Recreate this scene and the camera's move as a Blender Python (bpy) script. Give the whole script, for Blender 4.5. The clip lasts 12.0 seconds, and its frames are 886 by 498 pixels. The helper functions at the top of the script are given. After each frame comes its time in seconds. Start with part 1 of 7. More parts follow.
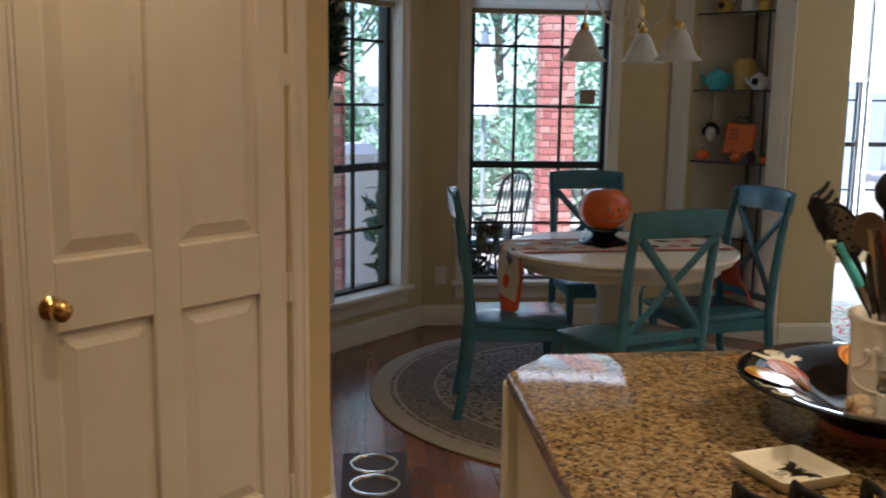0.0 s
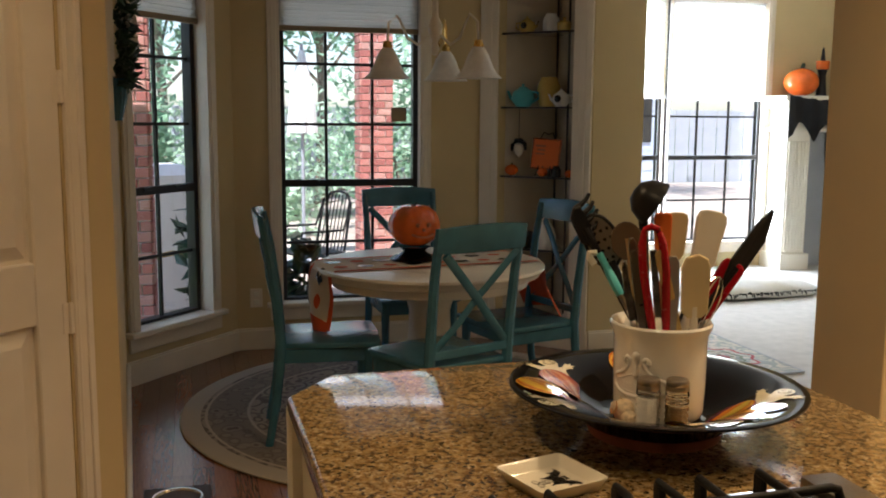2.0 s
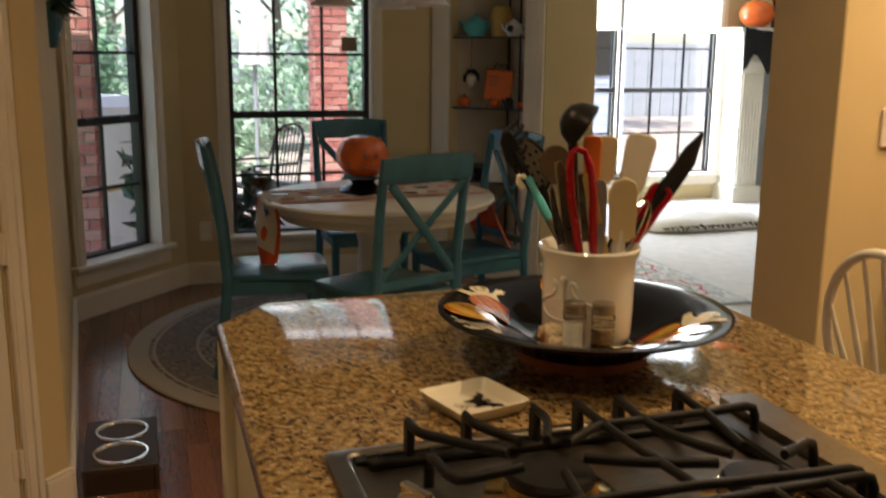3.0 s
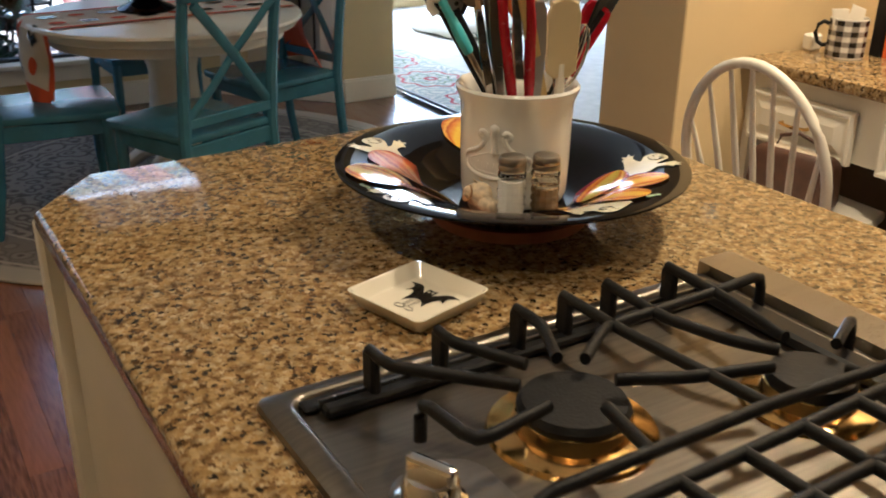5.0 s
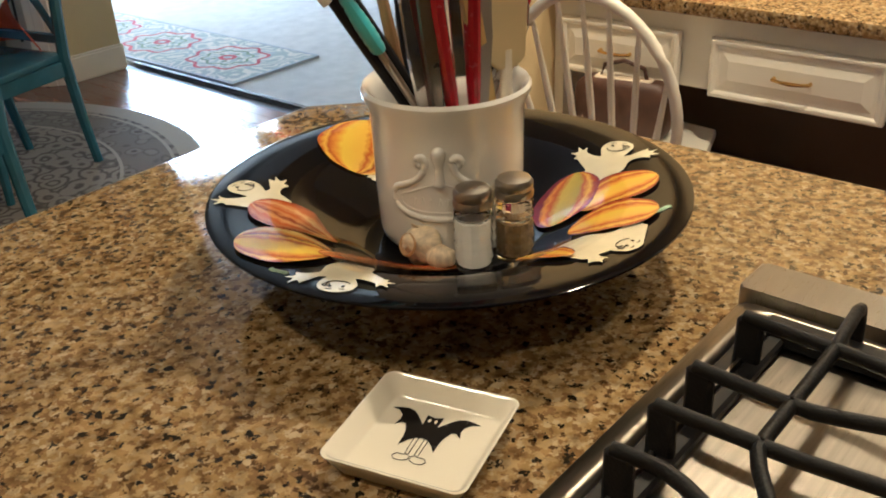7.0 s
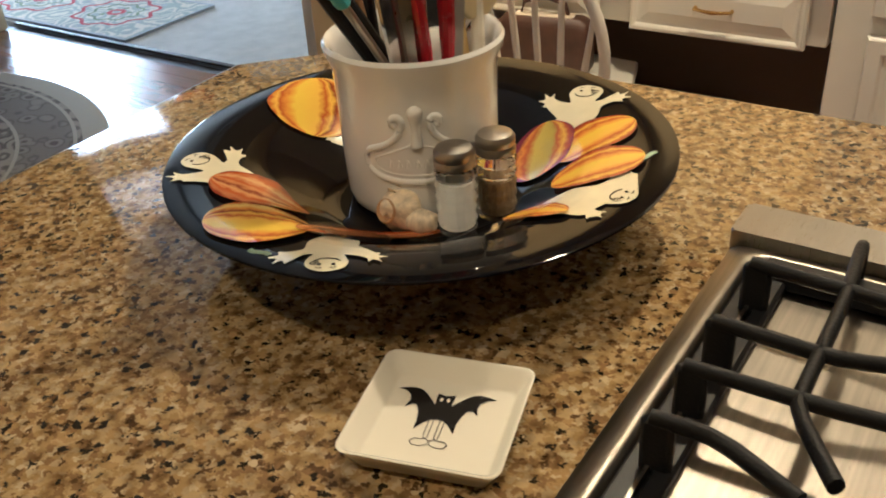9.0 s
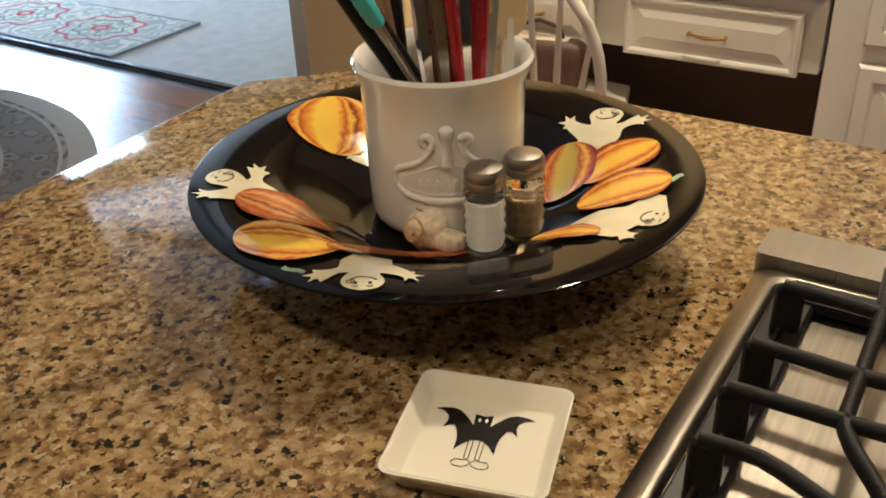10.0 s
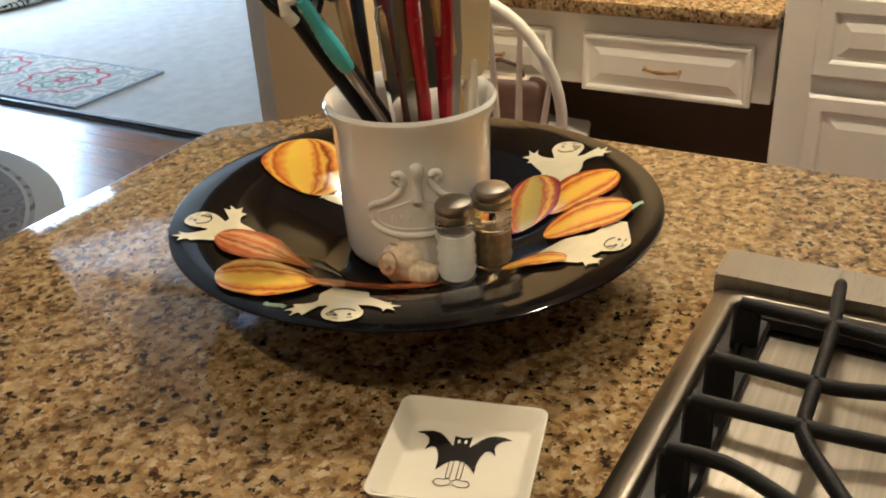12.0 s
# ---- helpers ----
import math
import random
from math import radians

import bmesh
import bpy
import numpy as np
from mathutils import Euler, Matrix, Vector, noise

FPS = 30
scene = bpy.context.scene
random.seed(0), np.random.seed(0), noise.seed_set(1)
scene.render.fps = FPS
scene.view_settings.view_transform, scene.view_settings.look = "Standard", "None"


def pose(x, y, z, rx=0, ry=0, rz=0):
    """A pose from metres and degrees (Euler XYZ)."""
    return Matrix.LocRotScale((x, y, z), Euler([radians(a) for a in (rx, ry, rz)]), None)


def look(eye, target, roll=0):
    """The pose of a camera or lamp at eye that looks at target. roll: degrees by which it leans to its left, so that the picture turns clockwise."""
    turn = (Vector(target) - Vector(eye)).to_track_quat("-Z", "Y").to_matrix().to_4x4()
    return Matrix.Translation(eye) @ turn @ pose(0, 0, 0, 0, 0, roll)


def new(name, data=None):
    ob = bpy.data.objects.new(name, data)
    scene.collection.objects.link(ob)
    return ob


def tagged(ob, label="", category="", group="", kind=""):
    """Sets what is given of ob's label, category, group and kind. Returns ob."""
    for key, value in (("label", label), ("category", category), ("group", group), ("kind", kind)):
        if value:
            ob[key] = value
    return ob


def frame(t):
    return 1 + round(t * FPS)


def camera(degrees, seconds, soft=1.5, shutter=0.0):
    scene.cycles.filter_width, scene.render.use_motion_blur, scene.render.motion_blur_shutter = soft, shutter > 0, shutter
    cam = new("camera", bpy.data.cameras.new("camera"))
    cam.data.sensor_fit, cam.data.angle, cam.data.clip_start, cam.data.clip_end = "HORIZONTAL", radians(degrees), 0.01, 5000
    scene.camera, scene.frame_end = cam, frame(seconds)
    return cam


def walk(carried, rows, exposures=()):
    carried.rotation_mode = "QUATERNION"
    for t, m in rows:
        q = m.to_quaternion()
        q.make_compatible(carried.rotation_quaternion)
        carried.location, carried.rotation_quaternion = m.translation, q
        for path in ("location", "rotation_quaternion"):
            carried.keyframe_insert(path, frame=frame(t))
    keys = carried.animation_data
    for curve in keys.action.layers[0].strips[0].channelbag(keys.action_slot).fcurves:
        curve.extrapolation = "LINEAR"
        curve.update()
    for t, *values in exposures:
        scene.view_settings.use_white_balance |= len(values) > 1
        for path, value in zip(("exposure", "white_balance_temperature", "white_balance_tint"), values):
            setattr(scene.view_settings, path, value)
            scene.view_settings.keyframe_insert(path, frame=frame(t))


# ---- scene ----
cam = camera(50.3, 12.0, soft=1.9, shutter=0.35)
PATH = [
    (0, (-0.554, -1.321, 1.463), (-0.384, 0.647, 1.146), 0.8),
    (0.5, (-0.498, -1.325, 1.465), (-0.212, 0.63, 1.159), 0.4),
    (1, (-0.475, -1.3, 1.456), (-0.088, 0.637, 1.143), 0.6),
    (1.5, (-0.453, -1.299, 1.46), (0.021, 0.619, 1.151), 0.4),
    (2, (-0.436, -1.305, 1.46), (0.079, 0.607, 1.185), 0.4),
    (2.5, (-0.421, -1.314, 1.46), (0.113, 0.592, 1.172), 0.7),
    (3, (-0.373, -1.302, 1.438), (0.215, 0.566, 1.029), 0.6),
    (3.5, (-0.315, -1.275, 1.424), (0.335, 0.517, 0.819), 0.7),
    (3.7, (-0.293, -1.258, 1.421), (0.312, 0.53, 0.759), 0.4),
    (5.3, (-0.446, -0.807, 1.423), (0.585, 0.709, 0.624), -0.4),
    (5.5, (-0.41, -0.735, 1.43), (0.634, 0.774, 0.634), -2.0),
    (6, (-0.348, -0.569, 1.407), (0.798, 0.8, 0.506), -2.2),
    (6.5, (-0.356, -0.486, 1.408), (0.925, 0.736, 0.477), -3.4),
    (8.5, (-0.365, -0.414, 1.404), (1.019, 0.677, 0.46), -2.0),
    (9, (-0.364, -0.361, 1.406), (1.039, 0.614, 0.365), -3.8),
    (9.5, (-0.383, -0.325, 1.407), (1.048, 0.629, 0.386), -2.6),
    (10, (-0.391, -0.317, 1.407), (1.061, 0.621, 0.401), -2.2),
    (10.5, (-0.392, -0.318, 1.408), (1.075, 0.611, 0.416), -2.2),
    (11, (-0.401, -0.319, 1.411), (1.089, 0.592, 0.435), -2.2),
    (11.5, (-0.414, -0.319, 1.413), (1.092, 0.575, 0.446), -2.2),
    (12, (-0.425, -0.332, 1.419), (1.098, 0.566, 0.484), -3.1),
]
EXPOSURES = [(0.0, 1.03, 5200, 12), (1.0, 0.84, 5700, 13), (2.5, 0.79, 6050, 13), (3.7, 0.68, 6300, 13), (5.3, 1.42, 4800, 9), (8.5, 1.34, 4800, 8), (12.0, 1.36, 4750, 8)]
walk(cam, [(t, look(eye, target, roll)) for t, eye, target, roll in PATH], EXPOSURES)


# ---- world, sun, lamps ----
world = bpy.data.worlds.new("sky")
scene.world = world
world.use_nodes = True
_n = world.node_tree.nodes
_sky = _n.new("ShaderNodeTexSky")
_sky.sky_type, _sky.sun_disc = "NISHITA", False
SUN_EL, SUN_AZ = radians(60), radians(200)
_sky.sun_elevation, _sky.sun_rotation = SUN_EL, SUN_AZ
_n["Background"].inputs["Strength"].default_value = 0.15
world.node_tree.links.new(_sky.outputs[0], _n["Background"].inputs[0])
_sun = bpy.data.lights.new("sun", "SUN")
_sun.energy, _sun.angle, _sun.color = 5.0, radians(0.5), (1.0, 0.95, 0.87)
sun = new("sun", _sun)
sun.matrix_world = look((30 * math.sin(SUN_AZ) * math.cos(SUN_EL), 30 * math.cos(SUN_AZ) * math.cos(SUN_EL), 30 * math.sin(SUN_EL)), (0, 0, 0))


def area_lamp(name, m, sx, sy, power, color):
    data = bpy.data.lights.new(name, "AREA")
    data.shape, data.size, data.size_y, data.energy, data.color = "RECTANGLE", sx, sy, power, color
    ob = new(name, data)
    ob.matrix_world = m
    return ob


DAY = (0.86, 0.94, 1.0)
WARM = (1.0, 0.69, 0.35)
# sky light in the window openings
area_lamp("nook_window_light", look((0.56, 4.70, 1.35), (0.56, 0, 1.35)), 0.8, 2.05, 1.2, DAY)
area_lamp("bay_window_light", look((-0.57, 4.28, 1.35), (0.183, 3.622, 1.35)), 0.5, 2.05, 0.6, DAY)
area_lamp("living_window_light", look((4.2, 7.055, 1.42), (4.2, 3, 1.42)), 1.7, 2.25, 165, DAY)
# warm ceiling lamps of the kitchen
CANS = [(-0.4, -0.9, 11, 130), (1.36, 0.06, 50, 130), (-0.75, 0.45, 17, 130), (1.35, -0.85, 13, 130), (-1.6, -0.3, 24, 130), (2.2, 0.62, 62, 84)]
for _x, _y, _w, _cone in CANS:
    _l = bpy.data.lights.new("ceiling_lamp", "SPOT")
    _l.energy, _l.color, _l.spot_size, _l.spot_blend, _l.shadow_soft_size = _w, WARM, radians(_cone), 0.6, 0.06
    new("ceiling_lamp", _l).matrix_world = look((_x, _y, 2.68), (_x, _y, 0))


# ---- materials ----
def node_material(name):
    m = bpy.data.materials.new(name)
    m.use_nodes = True
    return m, m.node_tree.nodes, m.node_tree.links, m.node_tree.nodes["Principled BSDF"]


def ramp(nodes, stops, interpolation="LINEAR"):
    r = nodes.new("ShaderNodeValToRGB")
    r.color_ramp.interpolation = interpolation
    el = r.color_ramp.elements
    while len(el) < len(stops):
        el.new(0.5)
    for e, (p, c) in zip(el, stops):
        e.position, e.color = p, (*c, 1)
    return r


def tex(nodes, links, kind, scale, detail=4, stretch=(1, 1, 1), coord="Object"):
    tc, mp = nodes.new("ShaderNodeTexCoord"), nodes.new("ShaderNodeMapping")
    mp.inputs["Scale"].default_value = stretch
    links.new(tc.outputs[coord], mp.inputs[0])
    n = nodes.new("ShaderNodeTexNoise" if kind == "noise" else "ShaderNodeTexVoronoi")
    n.inputs["Scale"].default_value = scale
    if kind == "noise":
        n.inputs["Detail"].default_value = detail
    links.new(mp.outputs[0], n.inputs["Vector"])
    return n


def bump(nodes, links, source, bsdf, strength, distance=0.002):
    b = nodes.new("ShaderNodeBump")
    b.inputs["Strength"].default_value, b.inputs["Distance"].default_value = strength, distance
    links.new(source, b.inputs["Height"])
    links.new(b.outputs[0], bsdf.inputs["Normal"])


def surface(name, color, rough=0.5, metal=0.0, vary=0.12, scale=6, grain=0.15, grain_scale=120, coat=0.0, stretch=(1, 1, 1), coord="Object"):
    """A painted, glazed or metal surface: colour that drifts a little, uneven gloss, fine grain."""
    m, n, l, b = node_material(name)
    t = tex(n, l, "noise", scale, 5, stretch, coord)
    r = ramp(n, [(0.3, tuple(c * (1 - vary) for c in color)), (0.7, tuple(min(1, c * (1 + vary)) for c in color))])
    l.new(t.outputs["Fac"], r.inputs[0])
    l.new(r.outputs[0], b.inputs["Base Color"])
    b.inputs["Metallic"].default_value = metal
    b.inputs["Coat Weight"].default_value = coat
    g = tex(n, l, "noise", grain_scale, 3, stretch, coord)
    mr = n.new("ShaderNodeMapRange")
    mr.inputs["To Min"].default_value, mr.inputs["To Max"].default_value = max(0.02, rough - 0.08), min(1, rough + 0.08)
    l.new(g.outputs["Fac"], mr.inputs[0])
    l.new(mr.outputs[0], b.inputs["Roughness"])
    if grain:
        bump(n, l, g.outputs["Fac"], b, grain)
    return m


def glass_material(name, color=(1, 1, 1), rough=0.0, ior=1.45):
    m, n, l, b = node_material(name)
    b.inputs["Base Color"].default_value = (*color, 1)
    b.inputs["Transmission Weight"].default_value, b.inputs["Roughness"].default_value, b.inputs["IOR"].default_value = 1, rough, ior
    return m


def granite_material():
    m, n, l, b = node_material("granite")
    cells = tex(n, l, "voronoi", 175)
    wob = tex(n, l, "noise", 240, 3)
    shift = n.new("ShaderNodeMix")
    shift.data_type, shift.blend_type = "RGBA", "LINEAR_LIGHT"
    shift.inputs[0].default_value = 0.006
    l.new(cells.inputs["Vector"].links[0].from_socket, shift.inputs[6])
    l.new(wob.outputs["Color"], shift.inputs[7])
    l.new(shift.outputs[2], cells.inputs["Vector"])
    cells.inputs["Randomness"].default_value = 1
    sep = n.new("ShaderNodeSeparateColor")
    l.new(cells.outputs["Color"], sep.inputs[0])
    grains = ramp(n, [(0.0, (0.025, 0.02, 0.013)), (0.055, (0.11, 0.07, 0.035)), (0.14, (0.25, 0.165, 0.078)), (0.34, (0.37, 0.265, 0.125)),
                      (0.58, (0.46, 0.355, 0.19)), (0.78, (0.41, 0.33, 0.20)), (0.9, (0.54, 0.46, 0.31))], "CONSTANT")
    l.new(sep.outputs[0], grains.inputs[0])
    patch = tex(n, l, "noise", 60, 8)
    pr = ramp(n, [(0.28, (0.20, 0.155, 0.11)), (0.38, (0.52, 0.44, 0.33)), (0.5, (0.78, 0.71, 0.58)), (0.66, (0.95, 0.85, 0.72))])
    l.new(patch.outputs["Fac"], pr.inputs[0])
    mix = n.new("ShaderNodeMix")
    mix.data_type, mix.blend_type = "RGBA", "MULTIPLY"
    mix.inputs[0].default_value = 1
    l.new(grains.outputs[0], mix.inputs[6])
    l.new(pr.outputs[0], mix.inputs[7])
    l.new(mix.outputs[2], b.inputs["Base Color"])
    b.inputs["Roughness"].default_value = 0.06
    b.inputs["Specular IOR Level"].default_value = 0.38
    return m


def plank_material(name, dark, light, rough=0.25):
    m, n, l, b = node_material(name)
    g = tex(n, l, "noise", 9, 8, (14, 1.2, 14))
    info = n.new("ShaderNodeObjectInfo")
    add = n.new("ShaderNodeMath")
    add.operation = "MULTIPLY_ADD"
    add.inputs[1].default_value = 0.35
    l.new(info.outputs["Random"], add.inputs[0])
    l.new(g.outputs["Fac"], add.inputs[2])
    r = ramp(n, [(0.35, dark), (0.62, light), (0.95, tuple(c * 1.35 for c in light))])
    l.new(add.outputs[0], r.inputs[0])
    l.new(r.outputs[0], b.inputs["Base Color"])
    b.inputs["Roughness"].default_value = rough
    b.inputs["Coat Weight"].default_value = 0.3
    b.inputs["Coat Roughness"].default_value = 0.15
    bump(n, l, g.outputs["Fac"], b, 0.12)
    return m


MAT = dict(
    tan=surface("tan_wall_paint", (0.60, 0.47, 0.255), 0.75, vary=0.05, scale=2, grain=0.25, grain_scale=220),
    trim=surface("cream_trim_paint", (0.78, 0.70, 0.58), 0.35, vary=0.04, scale=5, grain=0.05),
    white=surface("white_cabinet_paint", (0.80, 0.76, 0.66), 0.35, vary=0.04, scale=4, grain=0.06),
    ceiling=surface("ceiling_paint", (0.78, 0.75, 0.68), 0.9, vary=0.03, scale=3, grain=0.5, grain_scale=160),
    granite=granite_material(),
    floor=plank_material("oak_floor", (0.075, 0.028, 0.013), (0.19, 0.075, 0.035)),
    carpet=surface("pale_carpet", (0.52, 0.50, 0.47), 0.95, vary=0.1, scale=12, grain=1.0, grain_scale=400),
    steel=surface("brushed_steel", (0.31, 0.285, 0.25), 0.30, 1.0, vary=0.06, scale=3, grain=0.1, grain_scale=60, stretch=(1, 30, 1)),
    cap_metal=surface("dull_chrome", (0.36, 0.33, 0.29), 0.34, 1.0, vary=0.08, scale=60, grain=0.05),
    # darker copy of the steel: the dark room's reflection put into the pan's colour
    pan_steel=surface("dimmed_pan_steel", (0.23, 0.205, 0.17), 0.31, 1.0, vary=0.15, scale=7, grain=0.1, grain_scale=60, stretch=(1, 30, 1)),
    chrome=surface("chrome", (0.75, 0.73, 0.7), 0.1, 1.0, vary=0.03, grain=0),
    iron=surface("cast_iron", (0.009, 0.009, 0.0095), 0.5, vary=0.3, scale=30, grain=0.35, grain_scale=350),
    black_glaze=surface("black_glaze", (0.004, 0.004, 0.005), 0.02, vary=0.2, grain=0),
    cream_glaze=surface("cream_glaze", (0.72, 0.66, 0.50), 0.12, vary=0.06, grain=0, coat=0.4),
    tray_glaze=surface("ivory_glaze", (0.80, 0.75, 0.62), 0.1, vary=0.03, grain=0.02, coat=0.4),
    white_glaze=surface("white_glaze", (0.86, 0.85, 0.82), 0.1, vary=0.03, grain=0.02, coat=0.4),
    teal=surface("teal_chair_paint", (0.042, 0.145, 0.205), 0.24, vary=0.15, scale=9, grain=0.1),
    black=surface("black_plastic", (0.012, 0.012, 0.013), 0.35, vary=0.2, grain=0.05),
    brass=surface("brass", (0.72, 0.48, 0.16), 0.15, 1.0, vary=0.08, grain=0),
    brick=surface("red_brick", (0.36, 0.10, 0.06), 0.85, vary=0.35, scale=14, grain=0.6, grain_scale=90),
    mortar=surface("mortar", (0.70, 0.65, 0.60), 0.9, vary=0.1, grain=0.6),
    bronze=surface("dark_window_frame", (0.02, 0.017, 0.015), 0.4, vary=0.2, grain=0.05),
    orange=surface("orange_glaze", (0.75, 0.14, 0.015), 0.18, vary=0.15, scale=14, grain=0.02, coat=0.4),
    patio=surface("patio_stone", (0.50, 0.42, 0.36), 0.85, vary=0.25, scale=3, grain=0.6, grain_scale=50),
    # green raised above real foliage, putting the garden's glare into the colour
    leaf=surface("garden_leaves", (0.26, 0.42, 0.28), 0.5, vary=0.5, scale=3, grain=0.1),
    glass=glass_material("window_glass"),
    clear=glass_material("clear_glass", (0.95, 0.97, 0.96)),
    shade=surface("frosted_glass", (0.80, 0.78, 0.74), 0.35, vary=0.1, scale=20, grain=0.1),
    terracotta=surface("terracotta", (0.42, 0.15, 0.07), 0.8, vary=0.2, scale=20, grain=0.3),
    ghost=surface("cream_paint_glaze", (0.74, 0.68, 0.48), 0.1, vary=0.05, scale=40, grain=0, coat=0.4),
    ink=surface("black_ink", (0.012, 0.01, 0.009), 0.25, vary=0.1, grain=0),
    red=surface("red_plastic", (0.38, 0.008, 0.016), 0.25, vary=0.08, grain=0.02),
    aqua=surface("aqua_plastic", (0.10, 0.50, 0.57), 0.35, vary=0.06, grain=0.02),
    orange_plastic=surface("orange_silicone", (0.75, 0.16, 0.02), 0.45, vary=0.06, grain=0.02),
    cream_plastic=surface("cream_silicone", (0.74, 0.62, 0.36), 0.45, vary=0.06, grain=0.02),
    white_plastic=surface("white_silicone", (0.80, 0.76, 0.66), 0.4, vary=0.05, grain=0.02),
    grey_plastic=surface("grey_nylon", (0.28, 0.26, 0.24), 0.4, vary=0.08, grain=0.02),
    wood=surface("beech_wood", (0.50, 0.30, 0.13), 0.55, vary=0.25, scale=8, grain=0.2, stretch=(12, 12, 1)),
    yellow_wood=surface("pale_yellow_wood", (0.62, 0.44, 0.16), 0.5, vary=0.15, scale=8, grain=0.2, stretch=(12, 12, 1)),
    leather=surface("brown_leather", (0.062, 0.026, 0.014), 0.5, vary=0.25, scale=14, grain=0.4, grain_scale=160),
    dark_wood=surface("dark_wood", (0.035, 0.022, 0.013), 0.5, vary=0.25, scale=5, grain=0.15, stretch=(1, 8, 8)),
    knee=surface("brown_panel", (0.12, 0.075, 0.04), 0.6, vary=0.12, scale=3, grain=0.1),
    salt=surface("salt", (0.82, 0.80, 0.76), 0.9, vary=0.05, grain=0.5, grain_scale=900),
    pepper=surface("ground_pepper", (0.20, 0.13, 0.06), 0.9, vary=0.4, scale=300, grain=0.5, grain_scale=900),
    garlic=surface("garlic_skin", (0.76, 0.64, 0.45), 0.55, vary=0.3, scale=40, grain=0.3, stretch=(3, 3, 0.6)),
    umbrella=surface("white_canvas", (0.82, 0.82, 0.80), 0.9, vary=0.04, grain=0.3),
    blind_rail=surface("tan_blind_rail", (0.30, 0.22, 0.13), 0.6, vary=0.1),
    fabric=surface("cream_table_cloth", (0.70, 0.60, 0.46), 0.9, vary=0.1, grain=0.6, grain_scale=500),
    orange_fabric=surface("orange_cloth", (0.62, 0.09, 0.02), 0.85, vary=0.15, grain=0.6, grain_scale=500),
    black_fabric=surface("black_gauze", (0.012, 0.012, 0.014), 0.9, vary=0.3, grain=0.6),
    bed=surface("white_fleece", (0.74, 0.72, 0.68), 0.95, vary=0.06, scale=10, grain=0.9, grain_scale=200),
    yellow=surface("yellow_glaze", (0.62, 0.42, 0.10), 0.25, vary=0.1, grain=0, coat=0.3),
    pink=surface("pink_cover", (0.65, 0.06, 0.12), 0.5, vary=0.05),
    paper=surface("paper", (0.78, 0.74, 0.64), 0.8, vary=0.05),
    bark=surface("bark", (0.22, 0.18, 0.14), 0.9, vary=0.3, scale=12, grain=0.8),
    lawn=surface("lawn", (0.08, 0.15, 0.04), 0.9, vary=0.4, scale=2, grain=0.8),
    # paler copy of the garden leaf, sunlight put into its colour
    leaf_light=surface("leaves_lit_in_colour", (0.48, 0.62, 0.47), 0.5, vary=0.4, scale=3, grain=0.1),
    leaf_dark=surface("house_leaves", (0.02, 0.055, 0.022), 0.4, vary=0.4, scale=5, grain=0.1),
    red_fabric=surface("red_wool", (0.40, 0.06, 0.075), 0.95, vary=0.2, grain=0.6, grain_scale=300),
    sage_fabric=surface("sage_wool", (0.20, 0.24, 0.16), 0.95, vary=0.2, grain=0.6, grain_scale=300),
    siding=surface("blue_grey_siding", (0.46, 0.52, 0.62), 0.8, vary=0.08, scale=3, grain=0.4),
    stucco=surface("grey_siding", (0.36, 0.38, 0.42), 0.8, vary=0.08, scale=3, grain=0.4),
    niche=surface("niche_paint", (0.60, 0.53, 0.42), 0.7, vary=0.05, scale=3, grain=0.2, grain_scale=200),
)


def painted_gourd(name, stops, wander):
    """Brushed glaze: ribs across the gourd (band, 0 to 1) broken by long brush strokes that follow its length (run)."""
    m, n, l, b = node_material(name)
    at, ru = n.new("ShaderNodeAttribute"), n.new("ShaderNodeAttribute")
    at.attribute_name, ru.attribute_name = "band", "run"
    vec = n.new("ShaderNodeCombineXYZ")
    for k, (src, f) in enumerate(((at, 9.0), (ru, 1.6))):
        mu = n.new("ShaderNodeMath")
        mu.operation = "MULTIPLY"
        mu.inputs[1].default_value = f
        l.new(src.outputs["Fac"], mu.inputs[0])
        l.new(mu.outputs[0], vec.inputs[k])
    ns = n.new("ShaderNodeTexNoise")
    ns.inputs["Scale"].default_value, ns.inputs["Detail"].default_value = 1.0, 6
    l.new(vec.outputs[0], ns.inputs["Vector"])
    add = n.new("ShaderNodeMath")
    add.operation = "MULTIPLY_ADD"
    add.inputs[1].default_value = wander
    sub = n.new("ShaderNodeMath")
    sub.operation = "SUBTRACT"
    sub.inputs[1].default_value = 0.5
    l.new(ns.outputs["Fac"], sub.inputs[0])
    l.new(sub.outputs[0], add.inputs[0])
    l.new(at.outputs["Fac"], add.inputs[2])
    r = ramp(n, stops)
    l.new(add.outputs[0], r.inputs[0])
    l.new(r.outputs[0], b.inputs["Base Color"])
    b.inputs["Roughness"].default_value = 0.08
    return m


for _k in ("iron", "black", "black_glaze"):
    MAT[_k].node_tree.nodes["Principled BSDF"].inputs["Specular IOR Level"].default_value = 0.25
DEEP, RUST, AMBER, GOLD, CORN, PLUM = (0.20, 0.028, 0.012), (0.42, 0.085, 0.012), (0.68, 0.27, 0.025), (0.78, 0.46, 0.04), (0.80, 0.60, 0.16), (0.16, 0.02, 0.035)
MAT["gourd_ribs"] = painted_gourd("ribbed_gourd_paint", [(0.0, DEEP), (0.06, RUST), (0.14, GOLD), (0.24, RUST), (0.30, AMBER), (0.40, GOLD), (0.62, (0.76, 0.50, 0.03)), (0.72, AMBER), (0.80, RUST), (0.86, GOLD), (0.93, RUST), (1.0, DEEP)], 0.16)
